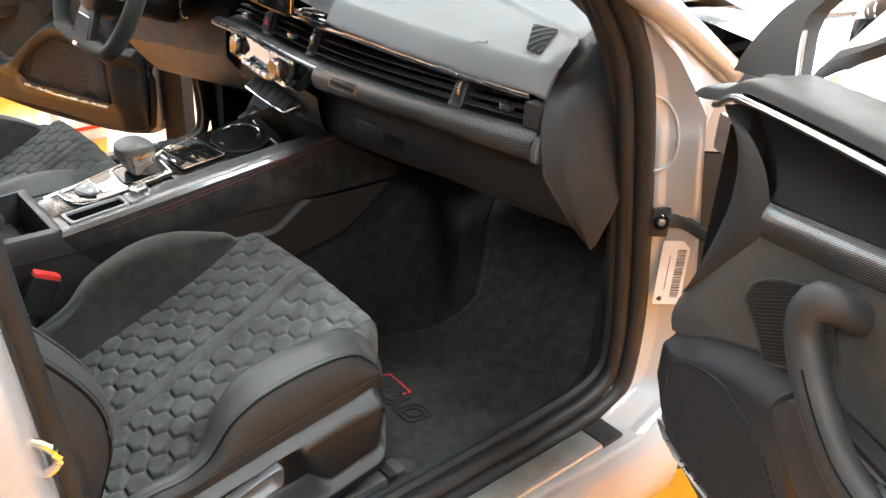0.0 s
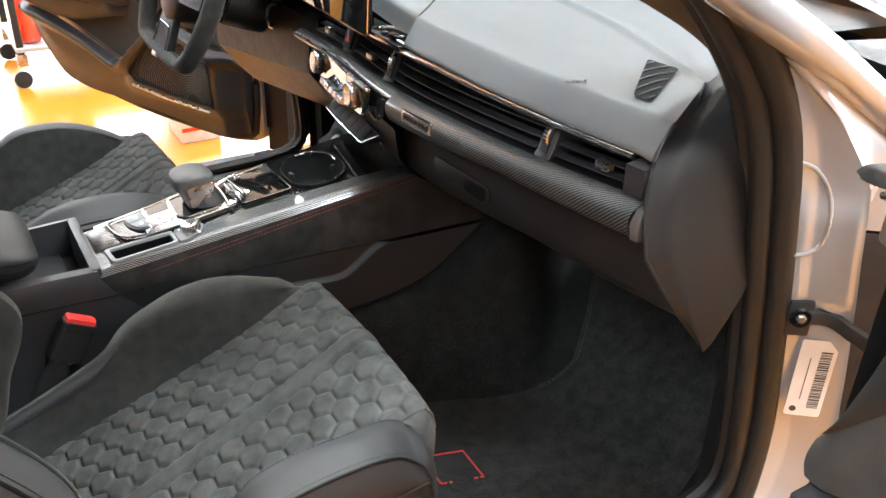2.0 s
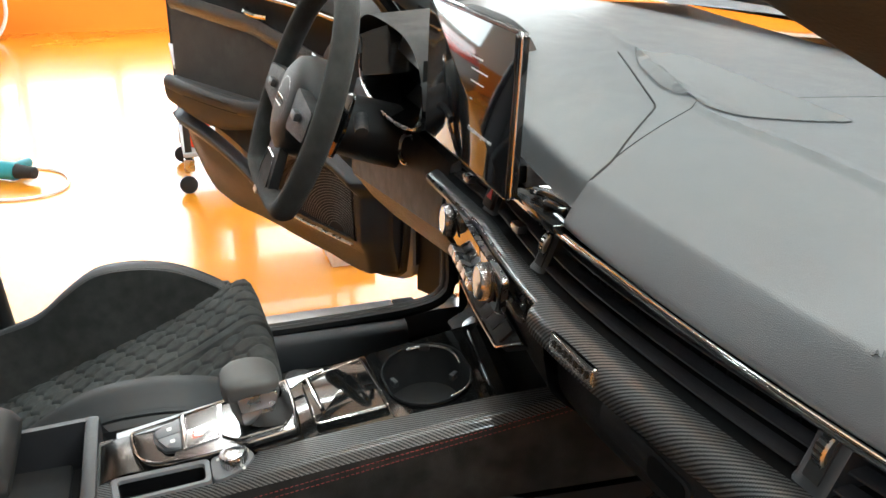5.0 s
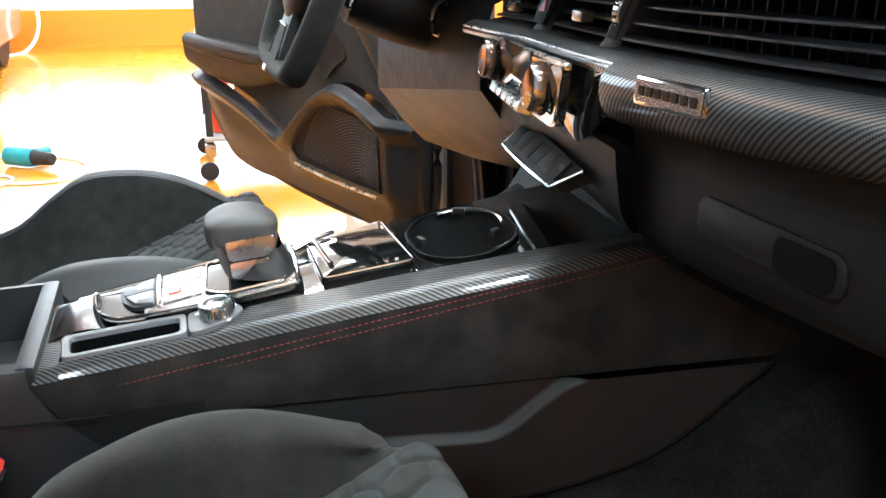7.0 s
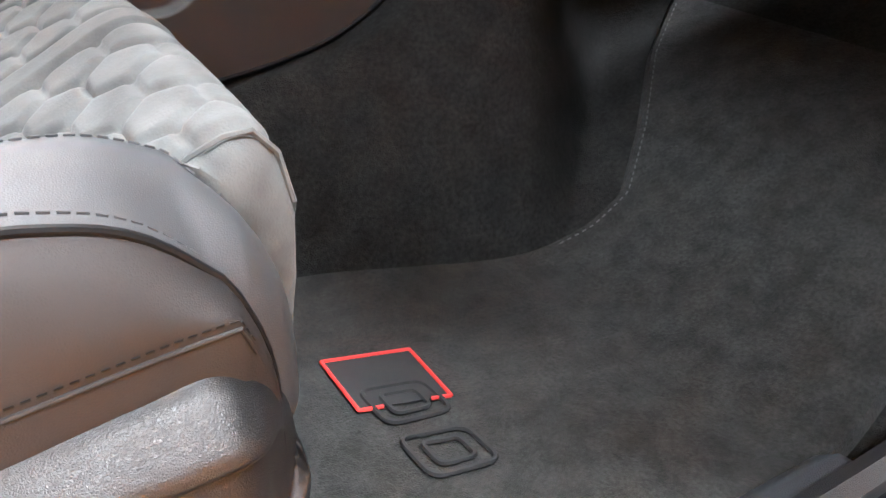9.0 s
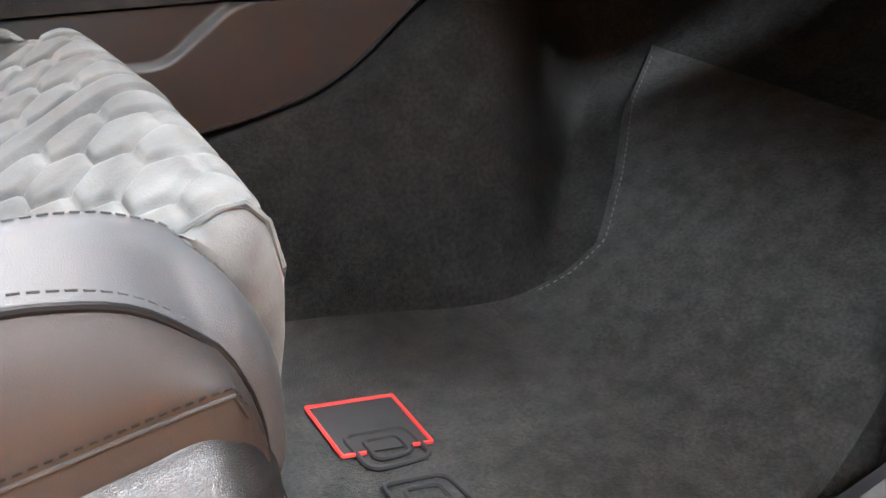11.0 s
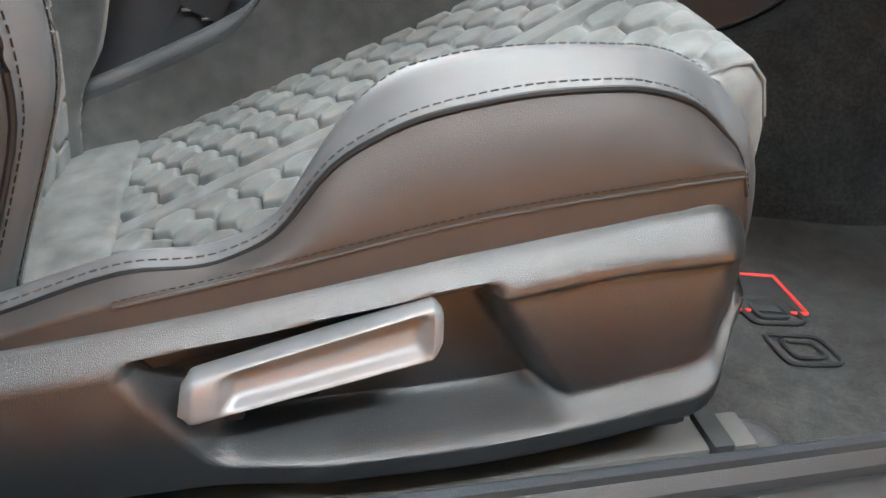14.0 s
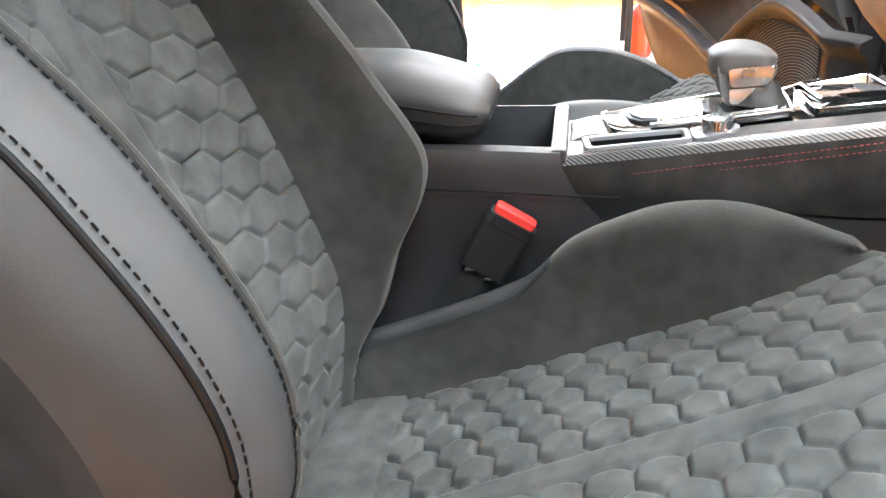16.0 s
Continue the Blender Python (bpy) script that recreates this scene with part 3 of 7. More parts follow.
mirror_pairs(shell)
part("roof", grid(lambda u, v: ((-0.60 + 1.20 * u), -1.75 + 1.72 * v, 1.42 - 0.10 * (2 * u - 1) ** 4 - 0.10 * max(0, 0.5 - v) ** 2 * 2 - 0.06 * sstep(0.85, 1, v)), 20, 20), PAINT, car, "grey painted roof")
part("headliner", grid(lambda u, v: ((-0.60 + 1.20 * u), -1.75 + 1.72 * v, 1.385 - 0.05 * (2 * u - 1) ** 4 - 0.10 * max(0, 0.5 - v) ** 2 * 2 - 0.05 * sstep(0.85, 1, v)), 20, 20), HEADLINER, car, "dark fabric headliner")
ws = part("windscreen", grid(lambda u, v: ((-0.66 + 1.32 * u) * (1 - 0.12 * v), 1.06 - 1.07 * v - 0.16 * (2 * u - 1) ** 2 * (1 - 0.4 * v), 0.965 + 0.39 * v), 16, 14), GLASS, car, "clear curved windscreen")
ws.visible_shadow = False
part("bonnet", grid(lambda u, v: ((-0.70 + 1.40 * u), 1.0 + 1.1 * v - 0.14 * (2 * u - 1) ** 2 * (1 - v), 0.955 + 0.03 * (1 - (2 * u - 1) ** 2) - 0.22 * v * v - 0.03 * v), 20, 14), PAINT, car, "grey painted bonnet")
part("nose", loft([[(x, y, z) for y, z in ((2.0, 0.25), (2.12, 0.40), (2.12, 0.62), (2.05, 0.72), (1.9, 0.70), (1.9, 0.25))] for x in (-0.76, 0.76)]), PAINT, car, "grey painted front end")
part("floor_pan", box((0, -0.4, 0.235), (1.47, 2.6, 0.07), 0.01), MATTE, car, "black underbody")
part("bulkhead", box((0, 1.02, 0.58), (1.56, 0.04, 0.64), 0.01), MATTE, car)
part("rear_bulkhead", box((0, -1.5, 0.66), (1.5, 0.06, 0.85), 0.02), HEADLINER, car, "dark rear closing panel")
part("boot", loft([[(x, y, z) for y, z in ((-1.5, 0.30), (-2.3, 0.30), (-2.36, 0.60), (-2.2, 0.98), (-1.5, 1.0))] for x in (-0.82, 0.82)]), PAINT, car, "grey painted rear end")
rg = part("rear_window", grid(lambda u, v: (-0.58 + 1.16 * u, -2.15 + 0.42 * v, 0.99 + 0.34 * v), 6, 6), GLASS, car, "clear rear window glass")
rg.visible_shadow = False
for sg in (1, -1):
    for yw in (1.42, -1.40):
        w = part("wheel", turned([(0.04, 0.0), (0.16, 0.01), (0.225, -0.005), (0.235, 0.03), (0.235, 0.2), (0.05, 0.21)], (sg * 0.87, yw, 0.33), (-sg, 0, 0)), SATIN, car, "grey alloy wheel")
        part("tyre", turned([(0.236, 0.012), (0.31, 0.0), (0.33, 0.02), (0.33, 0.20), (0.31, 0.22), (0.236, 0.21)], (sg * 0.87, yw, 0.33), (-sg, 0, 0), 40), RUBBER, w, "black rubber tyre")

# door check strap, hinge, label on the hinge pillar
for sg in (1, -1):
    st = thing("door_check_strap", "black metal door check strap bolted to the pillar", "door hardware", (sg * 0.75, 0.63, 0.70))
    bx, by = 0.748, SEAL(0.705) + 0.036
    part("bracket", box((sg * (bx + 0.004), by - 0.003, 0.708), (0.014, 0.028, 0.046), 0.004, (0, 0, -37 * sg)), MATTE, st)
    part("arm", tube([(sg * (bx + 0.010), by - 0.008, 0.712), (sg * 0.772, 0.630, 0.707), (sg * 0.80, 0.640, 0.698), (sg * 0.835, 0.652, 0.688)], 0.0065, 8, 18, flat=1.7), MATTE, st)
    part("pivot", ring((sg * (bx + 0.012), by - 0.010, 0.712), 0.0095, 0.003, (sg * 0.8, -0.6, 0), 24, 6), GLOSS, st)
    part("bolt", turned([(0.006, 0), (0.006, 0.004), (0.004, 0.006)], (sg * (bx + 0.011), by - 0.009, 0.712), (sg * 0.8, -0.6, 0), 6), SATIN, st)
lab = thing("type_label", "pale paper label with a bar code on the hinge pillar", "label", (0.765, 0.64, 0.62))
LM = Matrix.Translation((0.7685, 0.6345, 0.618)) @ Matrix(((0.62, 0, 0.785, 0), (0.785, 0.0, -0.62, 0), (0, 1, 0, 0), (0, 0, 0, 1))).to_4x4()
bm = plate(rounded(-0.021, -0.055, 0.021, 0.055, 0.003), lambda u, v, h: LM @ Vector((u, v, h)), 0.0012)
part("paper", bm, PAPER, lab)
random.seed(4)
yy = -0.042
while yy < 0.040:
    wd = random.choice((0.0007, 0.0013, 0.002))
    part("bar", plate([(0.003, yy), (0.016, yy), (0.016, yy + wd), (0.003, yy + wd)], lambda u, v, h: LM @ Vector((u, v, h + 0.0012)), 0.0004), INK, lab)
    yy += wd + random.choice((0.0010, 0.0016))
part("text_line", plate([(-0.0075, -0.030), (-0.0065, -0.030), (-0.0065, 0.03), (-0.0075, 0.03)], lambda u, v, h: LM @ Vector((u, v, h + 0.0012)), 0.0004), PLASTIC_GREY, lab)
part("emblem", turned([(0.004, 0), (0.004, 0.0005)], LM @ Vector((-0.012, -0.045, 0.0012)), (0.785, -0.62, 0), 20), PLASTIC_GREY, lab)

# ---- cabin floor ----
FLOOR_Z = smooth_tab([(-1.3, 0.285), (-0.3, 0.285), (0.50, 0.285), (0.58, 0.288), (0.64, 0.310), (0.72, 0.360), (0.80, 0.415), (0.90, 0.480), (1.0, 0.56)])


TUNNEL = smooth_tab([(-1.3, 0.20), (0.10, 0.15), (0.30, 0.150), (0.346, 0.155), (0.41, 0.168), (0.46, 0.184), (0.497, 0.204), (0.53, 0.230), (0.57, 0.262), (0.7, 0.262), (1.0, 0.262)])


def carpet_z(x, y):
    z = FLOOR_Z(y)
    wide = 0.06 + 0.135 * sstep(0.18, 0.34, y) + 0.06 * sstep(0.35, 0.56, y) - 0.18 * sstep(0.58, 0.84, y)
    return max(z, z + TUNNEL(y) * sstep(wide + 0.06, wide - 0.055, abs(x)))


carpet = solo("carpet", grid(lambda u, v: (-0.66 + 1.32 * u, -1.3 + 2.3 * v, carpet_z(-0.66 + 1.32 * u, -1.3 + 2.3 * v)), 220, 260), CARPET, "black moulded cabin carpet", "carpet", kind="structure")


def mat_edge(y):
    return tab([(0.10, 0.195), (0.30, 0.195), (0.38, 0.212), (0.44, 0.248), (0.506, 0.285), (0.583, 0.305), (0.632, 0.314), (0.675, 0.311), (0.734, 0.264), (0.80, 0.200), (0.88, 0.15)], y)


def footwell_mat(sg):
    t = thing("floor_mat", "dark grey velour floor mat with a black embossed badge", "floor mat", (sg * 0.43, 0.4, 0.29), "front floor mats")

    def f(u, v):
        y = 0.12 + 0.76 * v
        xl = mat_edge(y)
        xr = 0.632 - 0.05 * sstep(0.55, 0.85, y) - 0.05 * sstep(0.72, 0.88, y)
        x = xl + (xr - xl) * u
        e = min(u * (xr - xl), (1 - u) * (xr - xl), v * 0.76, (1 - v) * 0.76)
        bump = 0.0015 * math.sin(9 * x + 3 * y) * math.sin(14 * y) + 0.0025 * math.exp(-((x - 0.52) ** 2 + (y - 0.56) ** 2) / 0.004)
        return (sg * x, y, FLOOR_Z(y) + 0.002 + 0.0105 * sstep(0, 0.006, e) + bump * sstep(0, 0.05, e))
    part("velour", grid(f, 60, 80), MAT_PILE, t)
    pth = [(sg * (mat_edge(y) + 0.012), y, FLOOR_Z(y) + 0.0135) for y in np.linspace(0.60, 0.86, 40)]
    part("edge_stitching", dashes(pth, 0.004, 0.004, 0.0007), STITCH, t, "pale edge stitching")
    part("mat_button", turned([(0.026, 0), (0.025, 0.006), (0.018, 0.008), (0.013, 0.006), (0.0, 0.006)], (sg * 0.592, 0.268, 0.2965), (0, 0, 1), 28), PLASTIC_GREY, t, "round grey mat fastener")
    if sg > 0:
        z = 0.2985
        A, B, C, D = Vector((0.364, 0.340, z)), Vector((0.383, 0.405, z)), Vector((0.446, 0.403, z)), Vector((0.428, 0.339, z))
        bd = bmesh.new()
        for p, q in ((A, B), (B, C), (D, A)):
            tube([p, p.lerp(q, 0.5), q], 0.0016, 6, bm=bd)
        tube([C, C.lerp(D, 0.22)], 0.0016, 6, bm=bd)
        tube([D, D.lerp(C, 0.26)], 0.0016, 6, bm=bd)
        part("red_outline", bd, RED, t, "red embroidered lozenge outline")
        part("badge_field", plate([(0.366, 0.341), (0.384, 0.404), (0.445, 0.402), (0.427, 0.340)], lambda u, v, h: (u, v, 0.297 + h), 0.0012), MATTE, t, "black badge field")
        # two plain raised shapes beside the lozenge, each an outline within an outline
        for x0 in (0.408, 0.466):
            for k in (1.0, 0.55):
                pts = round_corners([(x0, 0.348), (x0 + 0.012, 0.394), (x0 + 0.051, 0.396), (x0 + 0.043, 0.350)], 0.010, 5)
                cx2, cy2 = x0 + 0.0265, 0.372
                pts = [(cx2 + (a - cx2) * k, cy2 + (b2 - cy2) * k) for a, b2 in pts]
                part("badge_frame", tube([Vector((x, y, 0.2984)) for x, y in pts + pts[:1]], 0.0021, 6), MATTE, t, "black raised badge outline")


footwell_mat(1)
footwell_mat(-1)

# ---- seats ----
CUSHION = [(-0.235, 0.352), (-0.17, 0.373), (-0.02, 0.440), (0.128, 0.506), (0.190, 0.538), (0.225, 0.557), (0.240, 0.559), (0.250, 0.548), (0.2545, 0.525), (0.2515, 0.500), (0.241, 0.470), (0.225, 0.440), (0.19, 0.415)]
CUSH_Z = smooth_tab(CUSHION[:7])
STITCH_Z = smooth_tab([(-0.23, 0.435), (-0.127, 0.462), (-0.076, 0.468), (-0.051, 0.476), (-0.034, 0.507), (-0.009, 0.545), (0.015, 0.566), (0.045, 0.576), (0.09, 0.581), (0.138, 0.580), (0.182, 0.572), (0.205, 0.561)])
PIPE_Z = smooth_tab([(-0.23, 0.455), (-0.184, 0.469), (-0.127, 0.486), (-0.076, 0.489), (-0.048, 0.503), (-0.019, 0.538), (0.008, 0.555), (0.062, 0.570), (0.104, 0.574), (0.149, 0.571), (0.182, 0.557), (0.205, 0.535)])
SEAM_Z = smooth_tab([(-0.23, 0.450), (-0.127, 0.476), (-0.076, 0.485), (-0.022, 0.496), (0.062, 0.512), (0.12, 0.519), (0.205, 0.523)])
BOLSTER = smooth_tab([(-0.02, 0.0), (0.05, 0.022), (0.10, 0.055), (0.15, 0.098), (0.20, 0.130), (0.27, 0.134), (0.37, 0.104), (0.42, 0.078), (0.50, 0.050), (0.60, 0.035)])
BOLSTER_OUT = smooth_tab([(-0.03, -0.030), (0.08, 0.020), (0.12, 0.055), (0.15, 0.083), (0.183, 0.111), (0.208, 0.123), (0.23, 0.130), (0.26, 0.1325), (0.296, 0.129), (0.33, 0.122), (0.366, 0.113), (0.419, 0.092), (0.50, 0.062), (0.63, 0.035)])
BOLSTER_IN = smooth_tab([(-0.03, -0.090), (0.05, -0.040), (0.075, -0.008), (0.10, 0.029), (0.128, 0.053), (0.152, 0.071), (0.185, 0.106), (0.205, 0.121), (0.220, 0.1275), (0.238, 0.1285), (0.258, 0.125), (0.29, 0.117), (0.327, 0.109), (0.378, 0.095), (0.45, 0.073), (0.63, 0.035)])
INNER_Z = smooth_tab([(-0.235, 0.425), (-0.163, 0.453), (-0.128, 0.468), (-0.087, 0.487), (-0.052, 0.508), (-0.029, 0.535), (-0.008, 0.550), (0.013, 0.560), (0.049, 0.574), (0.102, 0.580), (0.156, 0.571), (0.205, 0.557)])
DRIVER_OUT = smooth_tab([(-0.235, 0.470), (-0.147, 0.499), (-0.083, 0.522), (-0.04, 0.557), (0.003, 0.586), (0.063, 0.594), (0.128, 0.583), (0.193, 0.553), (0.205, 0.545)])
DRIVER_IN = smooth_tab([(-0.235, 0.47), (-0.16, 0.50), (-0.10, 0.535), (-0.034, 0.575), (0.013, 0.595), (0.075, 0.602), (0.133, 0.596), (0.168, 0.584), (0.205, 0.563)])
PITCH = 0.0356


def half_in(y):
    return 0.164 + 0.020 * sstep(0.12, -0.17, y)


def make_seat(cx, sg, label, shift=(0, 0)):
    """cx: the seat's middle; sg: +1 when its outer side faces +x."""
    t = thing("sports_seat", label, "car seat", (cx, 0, 0.29), "front sports seats")

    def W(dx, y, z):
        return Vector((cx + sg * dx, y + shift[0], z + shift[1]))
    # quilted cushion
    prof = smooth_path([(0, y, z) for y, z in CUSHION], 330)
    acc = [0.0]
    for a, b2 in zip(prof, prof[1:]):
        acc.append(acc[-1] + (b2 - a).length)
    i0 = next(i for i, p in enumerate(prof) if p.y > -0.168)

    def quilt(u, v):
        i = i0 + round(v * (len(prof) - 1 - i0))
        p = prof[i]
        d = (prof[min(i + 1, len(prof) - 1)] - prof[max(i - 1, 0)]).normalized()
        n = Vector((0, -d.z, d.y))
        hw = half_in(p.y)
        dx = (-1 + 2 * u) * (hw + 0.002)
        fade = sstep(acc[-1] - 0.12, acc[-1] - 0.20, acc[i])
        strip = sstep(0.0165, 0.0135, abs(dx))
        edge = sstep(0.0, 0.010, hw + 0.002 - abs(dx))
        h = hex_pad(dx + 0.0005, acc[i], PITCH, 0.0082 - 0.0034 * sstep(0.08, 0.38, acc[i] - acc[i0]), 0.0064) * fade * edge * (1 - strip) + 0.0038 * (1 - fade) * (1 - strip) * edge
        h += strip * (0.0058 - 0.003 * sstep(0.009, 0.0135, abs(dx)))
        h -= 0.0035 * math.exp(-((abs(dx) - 0.0165) / 0.0016) ** 2)
        crown = 0.006 * (1 - (dx / (hw + 0.002)) ** 2)
        return W(dx, *(Vector((p.y, p.z)) + Vector((n.y, n.z)) * (h + crown))[:])
    cu = part("cushion", grid(quilt, 190, len(prof) - i0), SUEDE_HEX, t, "grey honeycomb-quilted suede cushion", angle=80)
    # plain strip at the back of the cushion
    part("rear_strip", grid(lambda u, v: W(-0.178 + 0.356 * u, -0.280 + 0.118 * v, CUSH_Z(max(-0.235, -0.28 + 0.118 * v)) + 0.014 + 0.012 * math.sin(math.pi * min(1, v * 1.05)) * (0.6 + 0.4 * math.sin(math.pi * u)) - 0.02 * sstep(0.93, 1, v)), 24, 16), SUEDE_HEX, t, "plain grey suede strip", angle=80)

    # bolsters
    YS = [-0.235 + (0.205 + 0.235) * k / 59 for k in range(60)]

    def sect(y, inner=False):
        c, a, p, s = CUSH_Z(y), STITCH_Z(y), PIPE_Z(y), SEAM_Z(y)
        if inner:
            a = INNER_Z(y) if sg > 0 else DRIVER_IN(y)
            p = a - 0.010 - (0.012 if sg < 0 else 0)
            s = p - 0.030
        elif sg < 0:
            a = DRIVER_OUT(y)
            p, s = a - 0.006, a - 0.06
        sh = 0.012 * sstep(0.12, 0.205, y)
        hw = half_in(y)
        return {"foot": (hw - 0.005, c - 0.004), "in1": (hw + 0.004, c + 0.45 * (a - c)), "in2": (hw + 0.009, c + 0.82 * (a - c)), "st": (max(0.181, hw + 0.012) - sh, a), "b1": (max(0.200, hw + 0.022) - sh, a + 0.006 + 0.3 * (p - a)), "b2": (0.218 - sh * 0.8, p + 0.004 + 0.25 * max(0, a - p)),
                "pp": (0.231 - sh * 0.6, p), "s1": (0.2415 - sh * 0.6, p - 0.35 * (p - s)), "s2": (0.2475 - sh * 0.5, p - 0.7 * (p - s)), "sm": (0.248 - sh * 0.5, s), "lo": (0.244 - sh * 0.4, s - 0.045)}
    # the bolster's front end curls down over the nose
    FRONT = {"foot": [(0.162, 0.216, 0.5525), (0.163, 0.230, 0.5590), (0.164, 0.2420, 0.5600), (0.1645, 0.2520, 0.5490), (0.165, 0.2575, 0.525), (0.166, 0.2545, 0.500), (0.168, 0.244, 0.470)],
             "st": [(0.1775, 0.213, 0.5525), (0.177, 0.222, 0.542), (0.1765, 0.231, 0.527), (0.176, 0.238, 0.511), (0.1755, 0.2425, 0.493), (0.176, 0.2445, 0.475), (0.178, 0.2445, 0.452)],
             "pp": [(0.2262, 0.2095, 0.5275), (0.2252, 0.213, 0.519), (0.2245, 0.2165, 0.510), (0.2235, 0.2195, 0.499), (0.223, 0.2215, 0.487), (0.2225, 0.2225, 0.472), (0.2225, 0.2225, 0.452)],
             "sm": [(0.2400, 0.2080, 0.516), (0.2385, 0.211, 0.509), (0.2365, 0.2135, 0.501), (0.2345, 0.216, 0.492), (0.2325, 0.218, 0.480), (0.231, 0.2195, 0.466), (0.230, 0.220, 0.448)]}
    MAIN = [{k: Vector((v[0], y, v[1])) for k, v in sect(y).items()} for y in YS]
    MAIN_IN = [{k: Vector((v[0], y, v[1])) for k, v in sect(y, True).items()} for y in YS]
    CURL = []
    for k in range(7):
        F2 = {key: Vector(v[k]) for key, v in FRONT.items()}
        fo, st2, pp, sm = F2["foot"], F2["st"], F2["pp"], F2["sm"]
        F2["in1"] = fo.lerp(st2, 0.4) + Vector((0.001, 0.004, 0.003))
        F2["in2"] = fo.lerp(st2, 0.8) + Vector((0.001, 0.003, 0.002))
        F2["b1"] = st2.lerp(pp, 0.36) + Vector((0.001, 0.006, 0.005))
        F2["b2"] = st2.lerp(pp, 0.74) + Vector((0.002, 0.006, 0.005))
        F2["s1"] = pp.lerp(sm, 0.35) + Vector((0.002, 0.001, 0))
        F2["s2"] = pp.lerp(sm, 0.7) + Vector((0.002, 0.001, 0))
        F2["lo"] = sm + Vector((-0.004, 0.001, -0.045))
        CURL.append(F2)
    for side in (1, -1):
        SECTS = (MAIN if side > 0 else MAIN_IN) + CURL
        def strip_of(keys, sub=3):
            rows = []
            for S in SECTS:
                P = smooth_path([S[k] for k in keys], sub * (len(keys) - 1) + 1)
                rows.append([W(side * q.x, q.y, q.z) for q in P])
            return loft(rows, False, False)
        if side < 0:
            if sg > 0:
                part("bolster", strip_of(("foot", "in1", "in2", "st", "b1", "b2", "pp", "s1", "s2", "sm", "lo"), 3), SUEDE, t, "dark suede inner seat bolster", angle=80)
                rows, line = [], []
                for S in SECTS[:27]:
                    f = sstep(-0.085, -0.042, S["st"].y)
                    P = smooth_path([S["in2"].lerp(S["st"], 0.9 * f), S["st"], S["b1"], S["b2"]], 13)
                    P = [Vector((q.x - (0.0014 if 0 < k < 12 else -0.001), q.y, q.z + (0.0014 if 0 < k < 12 else -0.001))) for k, q in enumerate(P)]
                    rows.append([W(-q.x, q.y, q.z) for q in P])
                    line.append(W(-P[2].x + 0.0006, P[2].y, P[2].z + 0.0006))
                tail = part("bolster_tail", loft(rows, False, False), LEATHER_SOFT, t, "smooth dark leather tail of the bolster", angle=80)
                part("tail_stitching", dashes(line, 0.0040, 0.0020, 0.00060), STITCH_DARK, tail, "grey stitched seam")
                continue
            part("bolster", strip_of(("foot", "in1", "in2", "st"), 4), SUEDE, t, "dark suede inner seat bolster", angle=80)
            bnd = part("bolster_band", strip_of(("st", "b1", "b2", "pp"), 4), LEATHER_BAND, t, "black leather bolster band", angle=80)
            sp = part("side_leather", strip_of(("pp", "s1", "s2", "sm", "lo"), 4), LEATHER_DARK, t, "black leather seat side", angle=80)
            part("piping", tube([W(side * (S["pp"].x + 0.001), S["pp"].y, S["pp"].z - 0.001) for S in SECTS], 0.0019, 8), DARK, bnd, "black leather piping")
            part("stitching", dashes([W(side * (S["pp"].x - 0.0045), S["pp"].y, S["pp"].z + 0.0030) for S in SECTS], 0.0040, 0.0020, 0.00060), STITCH_DARK, bnd, "grey stitched seam")
            continue
        part("bolster", strip_of(("foot", "in1", "in2", "st"), 4), SUEDE_HEX if sg > 0 else SUEDE, t, "grey suede seat bolster" if sg > 0 else "dark suede seat bolster", angle=80)
        bnd = part("bolster_band", strip_of(("st", "b1", "b2", "pp"), 4), LEATHER_SOFT if side > 0 else SUEDE, t, "smooth black leather bolster band" if side > 0 else "dark suede bolster edge", angle=80)
        sp = part("side_leather", strip_of(("pp", "s1", "s2", "sm"), 4), LEATHER, t, "grained black leather side panel", angle=80)
        part("lower_leather", strip_of(("sm", "lo"), 2), LEATHER, sp, angle=80)
        part("piping", tube([W(side * (S["pp"].x + 0.001), S["pp"].y, S["pp"].z - 0.001) for S in SECTS], 0.0019, 8), DARK, bnd, "black leather piping")
        part("lower_piping", tube([W(side * (S["sm"].x + 0.0003), S["sm"].y, S["sm"].z) for S in SECTS[14:62]], 0.0010, 8), LEATHER, sp)
        part("lower_stitching", dashes([W(side * (S["sm"].x + 0.0008), S["sm"].y, S["sm"].z + 0.0040) for S in SECTS[14:62]], 0.0030, 0.0018, 0.0004), DARK, sp, "fine dark stitches")
        part("corner_seam", tube([W(side * (S["foot"].x + 0.001), S["foot"].y, S["foot"].z + 0.001) for S in SECTS[-8:]], 0.0016, 6), SUEDE_HEX, t)
        if side < 0:
            continue
        part("stitching", dashes([W(side * (S["st"].x + 0.003), S["st"].y, S["st"].z + 0.0014) for S in SECTS], 0.0040, 0.0020, 0.00060), STITCH_DARK, bnd, "grey stitched seam")
        part("outer_stitching", dashes([W(side * (S["pp"].x - 0.0045), S["pp"].y, S["pp"].z + 0.0024) for S in SECTS], 0.0040, 0.0020, 0.00060), STITCH_DARK, bnd, "grey stitched seam")

    # plastic side cover on the outer side
    top = smooth_tab([(-0.36, 0.44), (-0.25, 0.455), (-0.18, 0.461), (-0.093, 0.471), (-0.023, 0.482), (0.061, 0.496), (0.158, 0.508), (0.190, 0.506), (0.208, 0.492), (0.217, 0.465), (0.220, 0.430)])
    bot = smooth_tab([(-0.36, 0.35), (-0.071, 0.352), (0.108, 0.358), (0.150, 0.366), (0.186, 0.376), (0.206, 0.390), (0.216, 0.408), (0.220, 0.425)])

